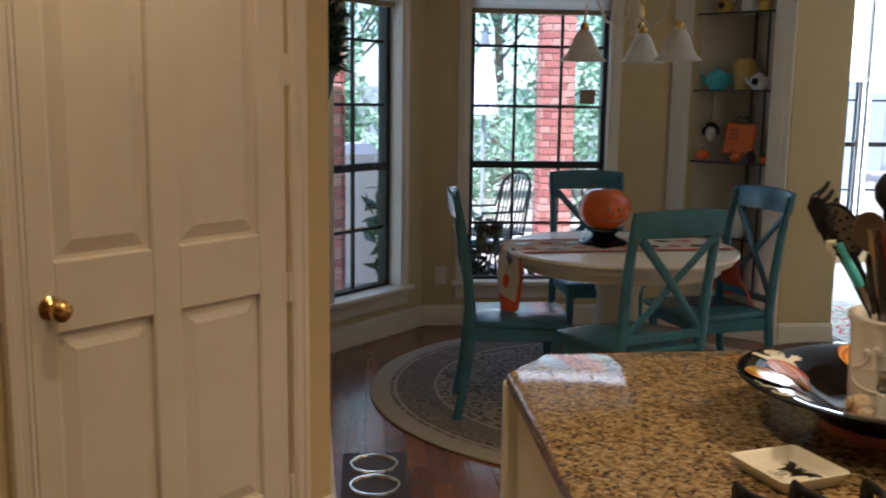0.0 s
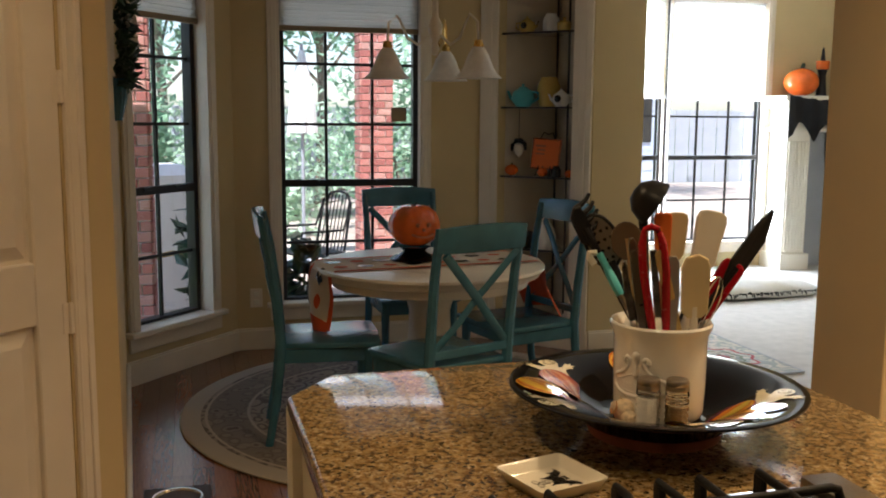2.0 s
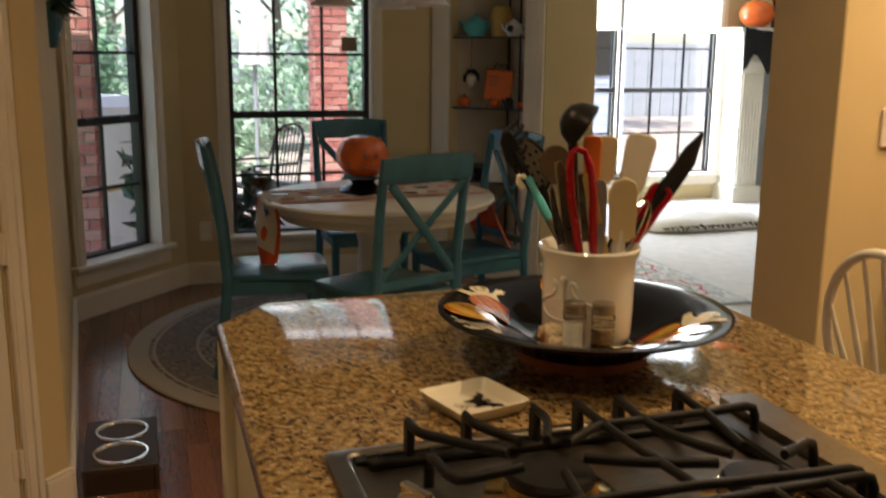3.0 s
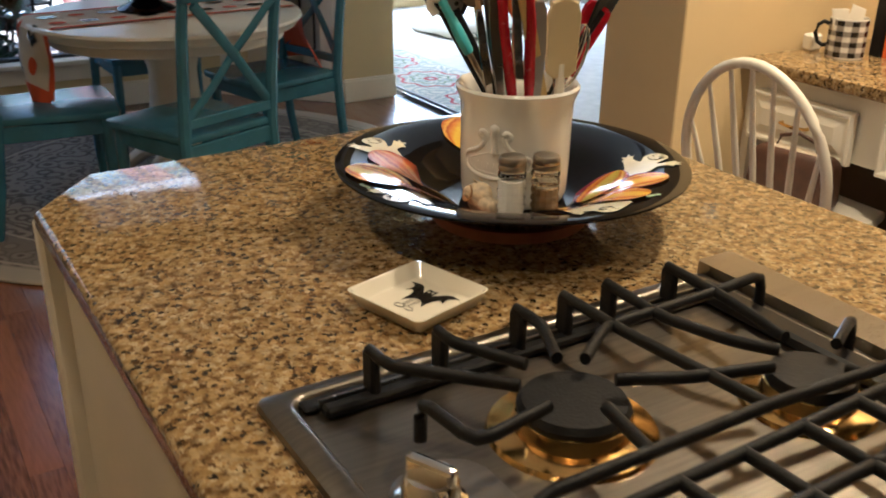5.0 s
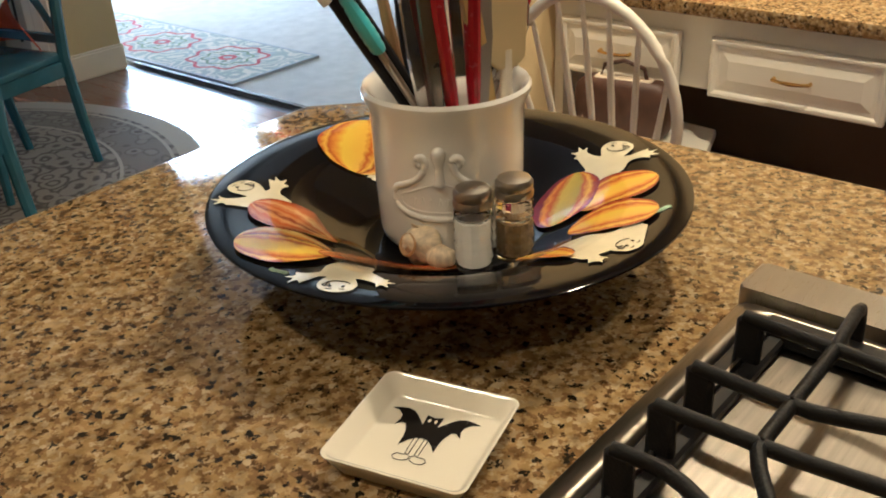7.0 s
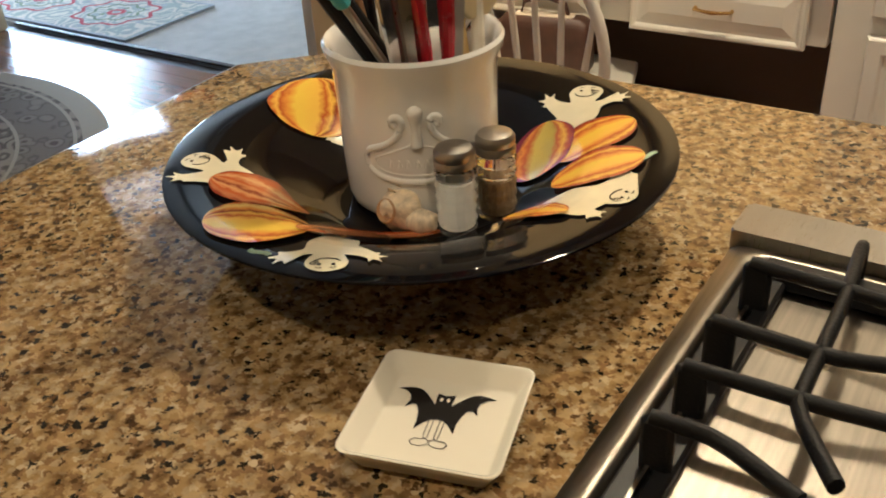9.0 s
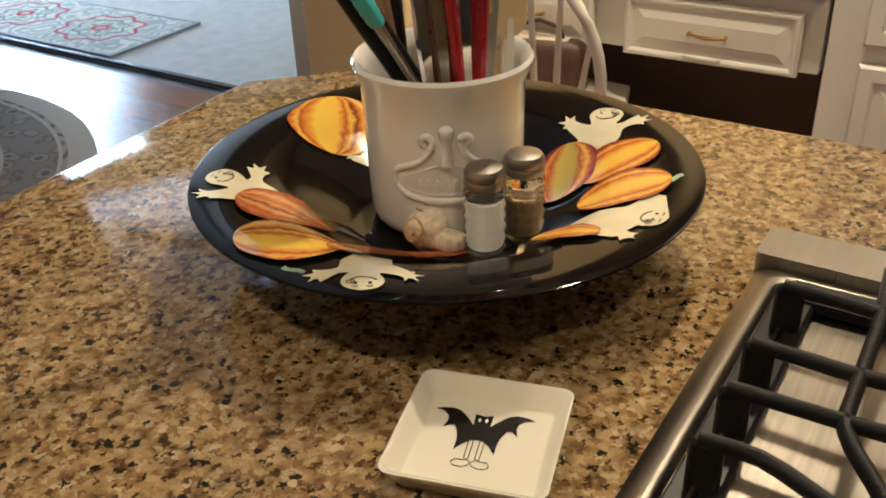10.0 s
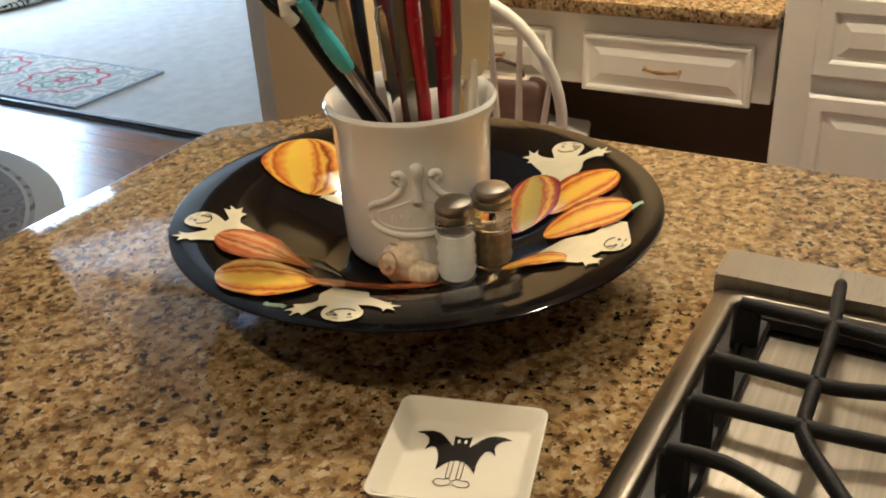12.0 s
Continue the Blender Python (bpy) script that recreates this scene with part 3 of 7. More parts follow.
def sash_window(name, m, w, z0, z1, rail, cols, rows_up, rows_low, depth, label, casings=(1, 1)):
    """A double-hung window set back in its opening: frame, two sashes, muntins and panes, stool, apron and casing. Local x along the wall, y into the wall."""
    win = thing(name, label, "window", m, kind="structure")
    h = z1 - z0
    f = 0.035
    part("window_frame", boxes(((f / 2, depth, z0 + h / 2), (f, 0.07, h)), ((w - f / 2, depth, z0 + h / 2), (f, 0.07, h)), ((w / 2, depth, z0 + f / 2), (w, 0.07, f)),
                               ((w / 2, depth, z1 - f / 2), (w, 0.07, f)), bevel=0.003), MAT["bronze"], win)
    part("meeting_rail", boxes(((w / 2, depth - 0.01, rail), (w - 0.04, 0.05, 0.045)), ((w * 0.3, depth - 0.045, rail + 0.012), (0.05, 0.02, 0.018)), ((w * 0.72, depth - 0.045, rail + 0.012), (0.05, 0.02, 0.018)), bevel=0.003), MAT["bronze"], win)
    for i in range(1, cols):
        part("muntin", boxes(((w * i / cols, depth, z0 + h / 2), (0.018, 0.022, h - 0.06)), bevel=0.002), MAT["bronze"], win)
    for z in (*rows_up, *rows_low):
        part("muntin", boxes(((w / 2, depth + 0.003, z), (w - 0.05, 0.022, 0.018)), bevel=0.002), MAT["bronze"], win)
    for za, zb in ((z0 + f, rail - 0.02), (rail + 0.02, z1 - f)):
        p = part("pane", boxes(((w / 2, depth + 0.012, (za + zb) / 2), (w - 0.06, 0.003, zb - za))), MAT["glass"], win, "clear glass pane")
        p.visible_shadow = False
    c = 0.075
    part("reveal", boxes(((-0.003 + 0.004, depth / 2 - 0.02, z0 + h / 2), (0.008, depth - 0.035, h)), ((w - 0.001, depth / 2 - 0.02, z0 + h / 2), (0.008, depth - 0.035, h)), ((w / 2, depth / 2 - 0.02, z1 - 0.003), (w, depth - 0.035, 0.008))), MAT["trim"], win)
    for x, there in zip((-c / 2 + 0.004, w + c / 2 - 0.004), casings):
        if not there:
            continue
        part("casing", boxes(((x, -0.011, z0 + (h + c) / 2), (c, 0.022, h + c)), ((x, -0.024, z0 + (h + c) / 2), (c * 0.45, 0.008, h + c)), bevel=0.003), MAT["trim"], win)
    part("casing", boxes(((w / 2, -0.011, z1 + c / 2), (w - 0.01, 0.022, c)), bevel=0.003), MAT["trim"], win)
    part("window_sill", boxes(((w / 2, depth / 2 - 0.045, z0 + 0.004), (w + 2 * c + 0.04, depth + 0.03, 0.03)), bevel=0.006), MAT["trim"], win)
    part("apron", boxes(((w / 2, -0.01, z0 - 0.055), (w + 2 * c, 0.02, 0.085)), bevel=0.003), MAT["trim"], win)
    return win


def pleated_blind(m, w, z0, z1, label, rail_material):
    b = thing("window_blind", label, "blind", m)
    bm = bmesh.new()
    k = int((z1 - z0) / 0.025)
    for i in range(k):
        box(bm, (w / 2, 0.0 + 0.004 * (i % 2), z0 + 0.03 + (i + 0.5) * (z1 - z0 - 0.03) / k), (w - 0.02, 0.012, (z1 - z0 - 0.03) / k * 0.96), 0.003)
    part("slats", bm, MAT["blind"], b)
    part("bottom_rail", boxes(((w / 2, -0.002, z0 + 0.015), (w - 0.015, 0.03, 0.032)), bevel=0.004), rail_material, b)
    return b


ROWS_UP, ROWS_LOW = (1.415, 1.79, 2.16), (0.665,)
m_bay = along(A1, A2) @ pose(0.09, 0, 0)
sash_window("window_1", m_bay, 0.61, 0.28, 2.42, 1.045, 2, ROWS_UP, ROWS_LOW, 0.11, "tall dark-framed bay window with small panes")
pleated_blind(m_bay @ pose(0, 0.05, 0), 0.61, 1.99, 2.41, "white pleated blind drawn up over the bay window", MAT["blind_rail"])
m_nook = along(A2, A3) @ pose(0.285, 0, 0)
sash_window("window_2", m_nook, 0.89, 0.28, 2.42, 1.045, 3, ROWS_UP, ROWS_LOW, 0.075, "tall dark-framed nook window with small panes")
pleated_blind(m_nook @ pose(0, 0.025, 0), 0.89, 1.985, 2.41, "white pleated blind drawn up over the nook window", MAT["blind_rail"])
whole("window_sticker", boxes(((0.77, 0.082, 1.48), (0.1, 0.004, 0.09))), MAT["blind_rail"], "small tan sticker on the nook window pane", "sticker", m_nook)
m_far = pose(3.24, 7.0, 0)
sash_window("window_3", m_far, 0.75, 0.25, 2.6, 1.09, 2, (1.49, 1.9), (0.67,), 0.08, "dark-framed living room window beside its twin", (1, 0))
sash_window("window_4", m_far @ pose(0.81, 0, 0), 1.03, 0.25, 2.6, 1.09, 3, (1.49, 1.9), (0.67,), 0.08, "wide dark-framed living room window with small panes", (0, 1))
whole("window_mullion", boxes(((0.78, 0.085, 1.425), (0.06, 0.06, 2.34)), bevel=0.004), MAT["bronze"], "dark mullion between the living room windows", "mullion", m_far, kind="structure")
pleated_blind(m_far @ pose(0, 0.025, 0), 0.78, 1.66, 2.59, "white pleated blind half down in the living room window", MAT["blind"])
pleated_blind(m_far @ pose(0.785, 0.025, 0), 1.05, 1.65, 2.59, "white pleated blind half down in the living room window", MAT["blind"])

# pantry door with its casing, hinges and knob; local x from the knob side to the hinge side
m_door = along(PB, A0) @ pose(0.24, 0, 0)
DW, DH = 0.83, 2.44
door = thing("door_1", "closed cream six-panel pantry door with brass knob", "door", m_door, kind="structure")
_bm = bmesh.new()
box(_bm, (DW / 2, 0.035, DH / 2 + 0.005), (DW - 0.01, 0.03, DH - 0.01))
STILES = [(0, 0.075), (0.35, 0.44), (0.72, DW)]
for a, b in STILES:
    box(_bm, ((a + b) / 2, 0.012, DH / 2 + 0.005), (b - a - 0.004, 0.024, DH - 0.01), 0.004)
for a, b in ((0.005, 0.24), (0.875, 1.055), (1.80, 1.90), (2.32, DH - 0.005)):
    for x0, x1 in ((0.075, 0.35), (0.44, 0.72)):
        box(_bm, ((x0 + x1) / 2, 0.0125, (a + b) / 2), (x1 - x0 + 0.004, 0.023, b - a), 0.004)
part("frame", _bm, MAT["trim"], door)
for x0, x1 in ((0.075, 0.35), (0.44, 0.72)):
    for z0, z1 in ((0.24, 0.875), (1.055, 1.80), (1.90, 2.32)):
        bm = bmesh.new()
        v = [bm.verts.new(p) for p in ((x0 + .012, .02, z0 + .012), (x1 - .012, .02, z0 + .012), (x1 - .012, .02, z1 - .012), (x0 + .012, .02, z1 - .012),
                                       (x0 + .05, .006, z0 + .05), (x1 - .05, .006, z0 + .05), (x1 - .05, .006, z1 - .05), (x0 + .05, .006, z1 - .05))]
        bm.faces.new(v[4:])
        for i in range(4):
            bm.faces.new((v[i], v[(i + 1) % 4], v[4 + (i + 1) % 4], v[4 + i]))
        part("panel", bm, MAT["trim"], door)
part("knob", lathe([(0, 0), (0.03, 0), (0.03, 0.004), (0.012, 0.012), (0.011, 0.03), (0.022, 0.036), (0.029, 0.048), (0.027, 0.06), (0.016, 0.068), (0, 0.07)], 24, m=pose(0.055, 0, 0.945, 90)), MAT["brass"], door, "polished brass knob", smooth=True)
for z in (0.23, 0.88, 1.54, 2.2):
    bm = tube([(DW + 0.003, -0.006, z - 0.045), (DW + 0.003, -0.006, z + 0.045)], 0.007, 8)
    for k in range(5):
        bm = tube([(DW + 0.003, -0.006, z - 0.045 + 0.018 * k), (DW + 0.003, -0.006, z - 0.031 + 0.018 * k)], 0.0085, 8, bm)
    box(bm, (DW - 0.012, -0.001, z), (0.02, 0.003, 0.09))
    part("hinge", bm, MAT["trim"], door, "small cream painted hinge")
for x in (-0.038, DW + 0.038):
    s = -1 if x < 0 else 1
    part("casing", boxes(((x, -0.009, 1.24), (0.062, 0.018, 2.48)), ((x + s * 0.018, -0.02, 1.24), (0.022, 0.012, 2.48)), ((x - s * 0.02, -0.019, 1.24), (0.01, 0.006, 2.48)), bevel=0.003), MAT["trim"], door)

# outlet beside the nook window
o = thing("wall_outlet", "cream wall outlet plate beside the nook window", "outlet", along(A2, A3) @ pose(0.12, -0.004, 0.33))
part("plate", boxes(((0, 0, 0), (0.075, 0.008, 0.118)), bevel=0.003), MAT["trim"], o)
for dz in (-0.026, 0.026):
    part("socket", boxes(((0, -0.005, dz), (0.034, 0.006, 0.032)), bevel=0.003), MAT["white"], o)
sw = thing("light_switch", "cream light switch plate on the yellow wall", "switch", pose(1.80, 1.054, 1.225))
part("plate", boxes(((0, 0, 0), (0.075, 0.008, 0.118)), bevel=0.003), MAT["trim"], sw)
part("rocker", boxes(((0, -0.006, 0), (0.032, 0.008, 0.065)), bevel=0.002), MAT["white"], sw)
for _x, _y, _w, _cone in CANS:
    cl = thing("recessed_light", "round recessed ceiling lamp in a white ring", "ceiling light", pose(_x, _y, 2.745), group="kitchen ceiling lights")
    part("ring", lathe([(0.07, 0.0), (0.09, -0.004), (0.092, 0.0)], 24), MAT["trim"], cl)


# ---- island and cooktop ----
TOP = 0.915
ISLE = [(-0.262, -1.15), (0.79, -1.15), (0.79, 0.50), (0.61, 0.68), (-0.155, 0.655), (-0.262, 0.515)]


def raised_panel(bm, w, h, thick=0.02, border=0.05):
    """A framed door or drawer front with a raised field, in one piece, centred, facing -y."""
    k = min(0.025, (h - 2 * border) * 0.3)
    f = -thick / 2
    steps = ((0, thick / 2), (0, f + 0.002), (0.004, f - 0.002), (0.006, f - 0.007), (border - 0.010, f - 0.007), (border - 0.006, f - 0.004), (border - 0.002, f + 0.001), (border + 0.006, f + 0.001), (border + 0.006 + k, f - 0.007))
    rings = [[bm.verts.new((x * (w / 2 - i), y, z * (h / 2 - i))) for x, z in ((-1, -1), (1, -1), (1, 1), (-1, 1))] for i, y in steps]
    bm.faces.new(rings[0])
    bm.faces.new(rings[-1])
    for p, q in zip(rings, rings[1:]):
        for i in range(4):
            bm.faces.new((p[i], p[(i + 1) % 4], q[(i + 1) % 4], q[i]))
    return bm


def bar_pull(w=0.09):
    bm = tube([(-w / 2, -0.012, 0), (-w / 2, -0.03, 0), (-w / 4, -0.034, -0.002), (0, -0.035, -0.003), (w / 4, -0.034, -0.002), (w / 2, -0.03, 0), (w / 2, -0.012, 0)], [0.006, 0.0045, 0.004, 0.0055, 0.004, 0.0045, 0.006], 10)
    for s in (-1, 1):
        lathe([(0, 0), (0.009, 0), (0.008, 0.004), (0, 0.005)], 12, bm, pose(s * w / 2, -0.012, 0, 90))
    return bm


island = thing("kitchen_island", "white painted kitchen island cabinet under the granite", "island")
part("body", boxes(((0.13, -0.25, 0.493), (0.72, 1.68, 0.766)), bevel=0.004), MAT["white"], island)
part("plinth", boxes(((0.13, -0.25, 0.055), (0.62, 1.58, 0.11))), MAT["white"], island)
part("corner_post", boxes(((-0.232, 0.572, 0.493), (0.05, 0.05, 0.766)), bevel=0.006), MAT["white"], island)
whole("island_worktop", prism(ISLE, TOP - 0.038, TOP, 0.011, segments=3), MAT["granite"], "polished brown speckled granite worktop with cut corners", "worktop", smooth=True)

hob = thing("cooktop", "steel gas cooktop with black iron grates", "cooktop", pose(0, 0, TOP))
X0, X1, Y0, Y1 = -0.174, 0.428, -1.0, -0.150


def rounded(x0, x1, y0, y1, r, k=5):
    pts = []
    for cx, cy, a0 in ((x1 - r, y1 - r, 0), (x0 + r, y1 - r, 90), (x0 + r, y0 + r, 180), (x1 - r, y0 + r, 270)):
        pts += [(cx + r * math.cos(radians(a0 + 90 * i / k)), cy + r * math.sin(radians(a0 + 90 * i / k))) for i in range(k + 1)]
    return pts


def rim_and_pan():
    bm = bmesh.new()
    loops = [(rounded(X0, X1, Y0, Y1, 0.012), 0.0005), (rounded(X0 + 0.0015, X1 - 0.0015, Y0, Y1 - 0.002, 0.012), 0.007), (rounded(X0 + 0.008, X1 - 0.006, Y0 + 0.006, Y1 - 0.008, 0.014), 0.0105),
             (rounded(X0 + 0.02, X1 - 0.014, Y0 + 0.016, Y1 - 0.019, 0.018), 0.0125), (rounded(X0 + 0.024, X1 - 0.017, Y0 + 0.019, Y1 - 0.0225, 0.02), 0.0125),
             (rounded(X0 + 0.027, X1 - 0.02, Y0 + 0.022, Y1 - 0.0255, 0.02), 0.0105), (rounded(X0 + 0.03, X1 - 0.023, Y0 + 0.025, Y1 - 0.028, 0.02), 0.004), (rounded(X0 + 0.05, X1 - 0.05, Y0 + 0.05, Y1 - 0.075, 0.03), 0.003)]
    rings = [[bm.verts.new((x, y, z)) for x, y in pts] for pts, z in loops]
    for a, b in zip(rings, rings[1:]):
        for i in range(len(a)):
            bm.faces.new((a[i], a[(i + 1) % len(a)], b[(i + 1) % len(a)], b[i]))
    bm.faces.new(rings[-1])
    return bm


part("pan", rim_and_pan(), MAT["pan_steel"], hob, "brushed steel pan", smooth=True)
_bm = bmesh.new()
box(_bm, (0.125, -0.189, 0.0075), (0.53, 0.019, 0.006), 0.002)
box(_bm, (0.125, -0.2085, 0.009), (0.50, 0.016, 0.012), 0.003)
box(_bm, (0.385, -0.5, 0.012), (0.03, 0.62, 0.018), 0.004)
part("black_trim", _bm, MAT["black"], hob, "black recessed border")
part("inner_edge", boxes(((0.125, -0.198, 0.010), (0.50, 0.003, 0.014))), MAT["steel"], hob, "thin steel inner edge")
part("control_pad", prism(rounded(-0.135, -0.045, -0.78, -0.335, 0.03), 0.006, 0.016, 0.004), MAT["steel"], hob, "raised steel control pad")
for i, (x, y) in enumerate(((-0.112, -0.385), (-0.102, -0.462), (-0.088, -0.555), (-0.088, -0.65), (-0.088, -0.735))):
    kn = part("knob", lathe([(0, 0), (0.03, 0), (0.031, 0.005), (0.025, 0.008), (0.023, 0.026), (0.02, 0.03), (0, 0.031)], 24), MAT["chrome"], hob, "polished chrome burner knob", smooth=True)
    box_bm = bmesh.new()
    box(box_bm, (0, 0, 0.034), (0.012, 0.046, 0.018), 0.004, segments=2)
    grip = part("grip", box_bm, MAT["chrome"], kn)
    kn.matrix_local = pose(x, y, 0.016, 0, 0, 25 + 40 * i)
BURNERS = ((0.066, -0.345, 0.055), (0.298, -0.425, 0.045), (0.10, -0.66, 0.05), (0.31, -0.66, 0.06), (0.2, -0.88, 0.045))
for x, y, r in BURNERS:
    b = part("burner", lathe([(0, 0.003), (r * 1.5, 0.003), (r * 1.45, 0.008), (r * 1.05, 0.012), (r, 0.026), (r * 0.9, 0.028), (0, 0.028)], 32), MAT["brass"], hob, "brass gas burner ring", smooth=True)
    part("cap", lathe([(0, 0.024), (r * 0.96, 0.024), (r * 0.98, 0.032), (r * 0.9, 0.038), (0, 0.04)], 32), MAT["iron"], b, "black burner cap", smooth=True)
    b.matrix_local = pose(x, y, 0)


def grate_bar(points, bm, w=0.0058):
    """A round-edged iron bar, softened at its bends."""
    pts = [Vector(p) for p in points]
    out = [pts[0]]
    for a, b, c in zip(pts, pts[1:], pts[2:]):
        k = min(0.018, (b - a).length * 0.4, (c - b).length * 0.4)
        p, q = b + (a - b).normalized() * k, b + (c - b).normalized() * k
        out += [p, p.lerp(b, 0.5).lerp(b.lerp(q, 0.5), 0.5), q]
    tube(out + [pts[-1]], w, 10, bm, flat=1.15)


GH = 0.056


def grate(bars, feet):
    """One iron grate: bars at their height, each foot a fin that stands in the black border."""
    g = part("grate", bmesh.new(), MAT["iron"], hob)
    for run in bars:
        bm = bmesh.new()
        grate_bar([(*p, GH) if len(p) == 2 else p for p in run], bm)
        part("bar", bm, MAT["iron"], g, smooth=True)
    for x, y, sx, sy in feet:
        part("foot", boxes(((x, y, 0.032), (sx, sy, 0.050)), bevel=0.0035), MAT["iron"], g, smooth=True)


YF = -0.196
TIPS = (-0.07, 0.008, 0.105, 0.168, 0.23, 0.323)
grate([[(-0.07, YF), (-0.068, -0.235), (0.018, -0.325)], [(0.008, YF), (0.008, -0.225), (0.045, -0.297)], [(0.105, YF), (0.108, -0.238), (0.078, -0.302)],
       [(0.168, YF), (0.17, -0.30), (0.188, -0.46)], [(0.23, YF), (0.226, -0.29), (0.25, -0.365), (0.276, -0.40)], [(0.323, YF), (0.317, -0.30), (0.302, -0.385)],
       [(0.404, -0.268, 0.014), (0.402, -0.268), (0.308, -0.275), (0.16, -0.276), (0.10, -0.317)], [(0.10, -0.361), (0.165, -0.394), (0.245, -0.418)],
       [(-0.072, -0.30, 0.014), (-0.072, -0.30), (-0.066, -0.38), (0.02, -0.365)], [(0.404, -0.39, 0.014), (0.40, -0.39), (0.335, -0.42)],
       [(0.404, -0.475, 0.014), (0.40, -0.475), (0.29, -0.47), (0.19, -0.462), (0.0, -0.462), (-0.066, -0.462), (-0.068, -0.462, 0.014)], [(0.062, -0.392), (0.05, -0.462)], [(0.305, -0.455), (0.308, -0.47)]],
      [(x, YF - 0.006, 0.0105, 0.024) for x in TIPS])
grate([[(0.404, y + 0.006, 0.014), (0.40, y + 0.006), (0.20, y), (-0.062, y - 0.004), (-0.065, y - 0.004, 0.014)] for y in (-0.50, -0.565, -0.632, -0.70)]
      + [[(x, -0.50), (x + 0.004, -0.60), (x + 0.006, -0.70)] for x in (-0.03, 0.042, 0.115, 0.188, 0.262, 0.335)], [])
grate([[(0.404, y, 0.014), (0.40, y), (0.16, y), (-0.065, y), (-0.067, y, 0.014)] for y in (-0.735, -0.80, -0.95)]
      + [[(x, -0.735), (x, -0.85), (x, -0.95)] for x in (0.0, 0.10, 0.28, 0.36)], [])
vent = thing("downdraft_vent", "brushed steel vent bar beside the cooktop", "vent", pose(0, 0, TOP))
part("cover", prism(rounded(0.427, 0.486, -1.0, -0.147, 0.004), 0.0, 0.022, 0.003), MAT["steel"], vent)

# ---- platter and what stands on it ----
PLATE = (0.343, 0.15)
RIM = [(0.0, 0.028), (0.085, 0.028), (0.095, 0.030), (0.105, 0.034), (0.12, 0.042), (0.135, 0.050), (0.15, 0.058), (0.165, 0.066), (0.178, 0.071), (0.19, 0.075), (0.207, 0.079), (0.225, 0.083), (0.252, 0.086)]


def plate_z(r):
    for (r0, z0), (r1, z1) in zip(RIM, RIM[1:]):
        if r <= r1:
            return z0 + (z1 - z0) * (r - r0) / (r1 - r0)
    return RIM[-1][1]


platter = thing("platter", "large black glazed platter painted with ghosts and gourds", "platter", pose(*PLATE, TOP))
part("dish", lathe([(0.2545, 0.083), (0.256, 0.0845), (0.2558, 0.0862), (0.254, 0.0868)] + [(r, z) for r, z in reversed(RIM[:-1])], 160), MAT["black_glaze"], platter, smooth=True)
part("underside", lathe([(0.2545, 0.083), (0.245, 0.080), (0.225, 0.076), (0.19, 0.066), (0.155, 0.046), (0.125, 0.021)], 160), MAT["black_glaze"], platter, smooth=True)
part("foot", lathe([(0.125, 0.0215), (0.118, 0.012), (0.114, 0.0), (0.10, 0.0), (0.10, 0.012), (0, 0.012)], 96), MAT["terracotta"], platter, "bare terracotta foot", smooth=True)


def laid(outline, lift, along_u=None):
    """A painted shape that lies on the platter, split finely enough to follow its curve; along_u gives each spot its band and run."""
    bm = bmesh.new()
    band, run = bm.verts.layers.float.new("band"), bm.verts.layers.float.new("run")
    bm.faces.new([bm.verts.new((x, y, 0)) for x, y in outline])
    bmesh.ops.triangulate(bm, faces=bm.faces[:])
    for _ in range(5):
        wide = [e for e in bm.edges if e.calc_length() > 0.006]
        if not wide:
            break
        bmesh.ops.subdivide_edges(bm, edges=wide, cuts=1)
        bmesh.ops.triangulate(bm, faces=bm.faces[:])
    for v in bm.verts:
        if along_u:
            v[band], v[run] = along_u(v.co.x, v.co.y)
        v.co.z = plate_z(math.hypot(v.co.x, v.co.y)) + lift
    return bm


def rounded_path(pts, k=4):
    """A closed smooth line through the given points."""
    out = []
    n = len(pts)
    for i in range(n):
        p0, p1, p2, p3 = (Vector(pts[(i + j) % n]) for j in (-1, 0, 1, 2))
        for q in range(k):
            t = q / k
            out.append(tuple(0.5 * (2 * p1 + (p2 - p0) * t + (2 * p0 - 5 * p1 + 4 * p2 - p3) * t * t + (3 * p1 - p0 - 3 * p2 + p3) * t ** 3)))
    return out


def frame2(cx, cy, deg):
    a = radians(deg)
    return lambda u, v: (cx + u * math.cos(a) - v * math.sin(a), cy + u * math.sin(a) + v * math.cos(a))


def gourd(cx, cy, deg, a, b, material, lift, pinch=0.0):
    f = frame2(cx, cy, deg)
    pts = []
    for i in range(40):
        t = 2 * math.pi * i / 40
        w = b * (1 - pinch * max(0, math.cos(t))) * (1 + 0.04 * math.sin(5 * t))
        pts.append(f(a * math.cos(t), w * math.sin(t)))
    ca, sa = math.cos(radians(deg)), math.sin(radians(deg))

    def ribs(x, y):
        u, v = (x - cx) * ca + (y - cy) * sa, -(x - cx) * sa + (y - cy) * ca
        half = b * (1 - pinch * max(0, u / a)) * math.sqrt(max(0.05, 1 - (u / a) ** 2))
        return 0.5 + 0.5 * max(-1, min(1, v / half)), 3 * u / a + 11 * cx
    return part("painted_gourd", laid(pts, lift + 0.0018, ribs), MAT[material], platter)


ARM = [(0.40, 0.25), (0.45, 0.44), (0.58, 0.60), (0.74, 0.63), (0.63, 0.70), (0.74, 0.83), (0.57, 0.79), (0.53, 0.93), (0.44, 0.77), (0.33, 0.79), (0.32, 0.62), (0.18, 0.42)]


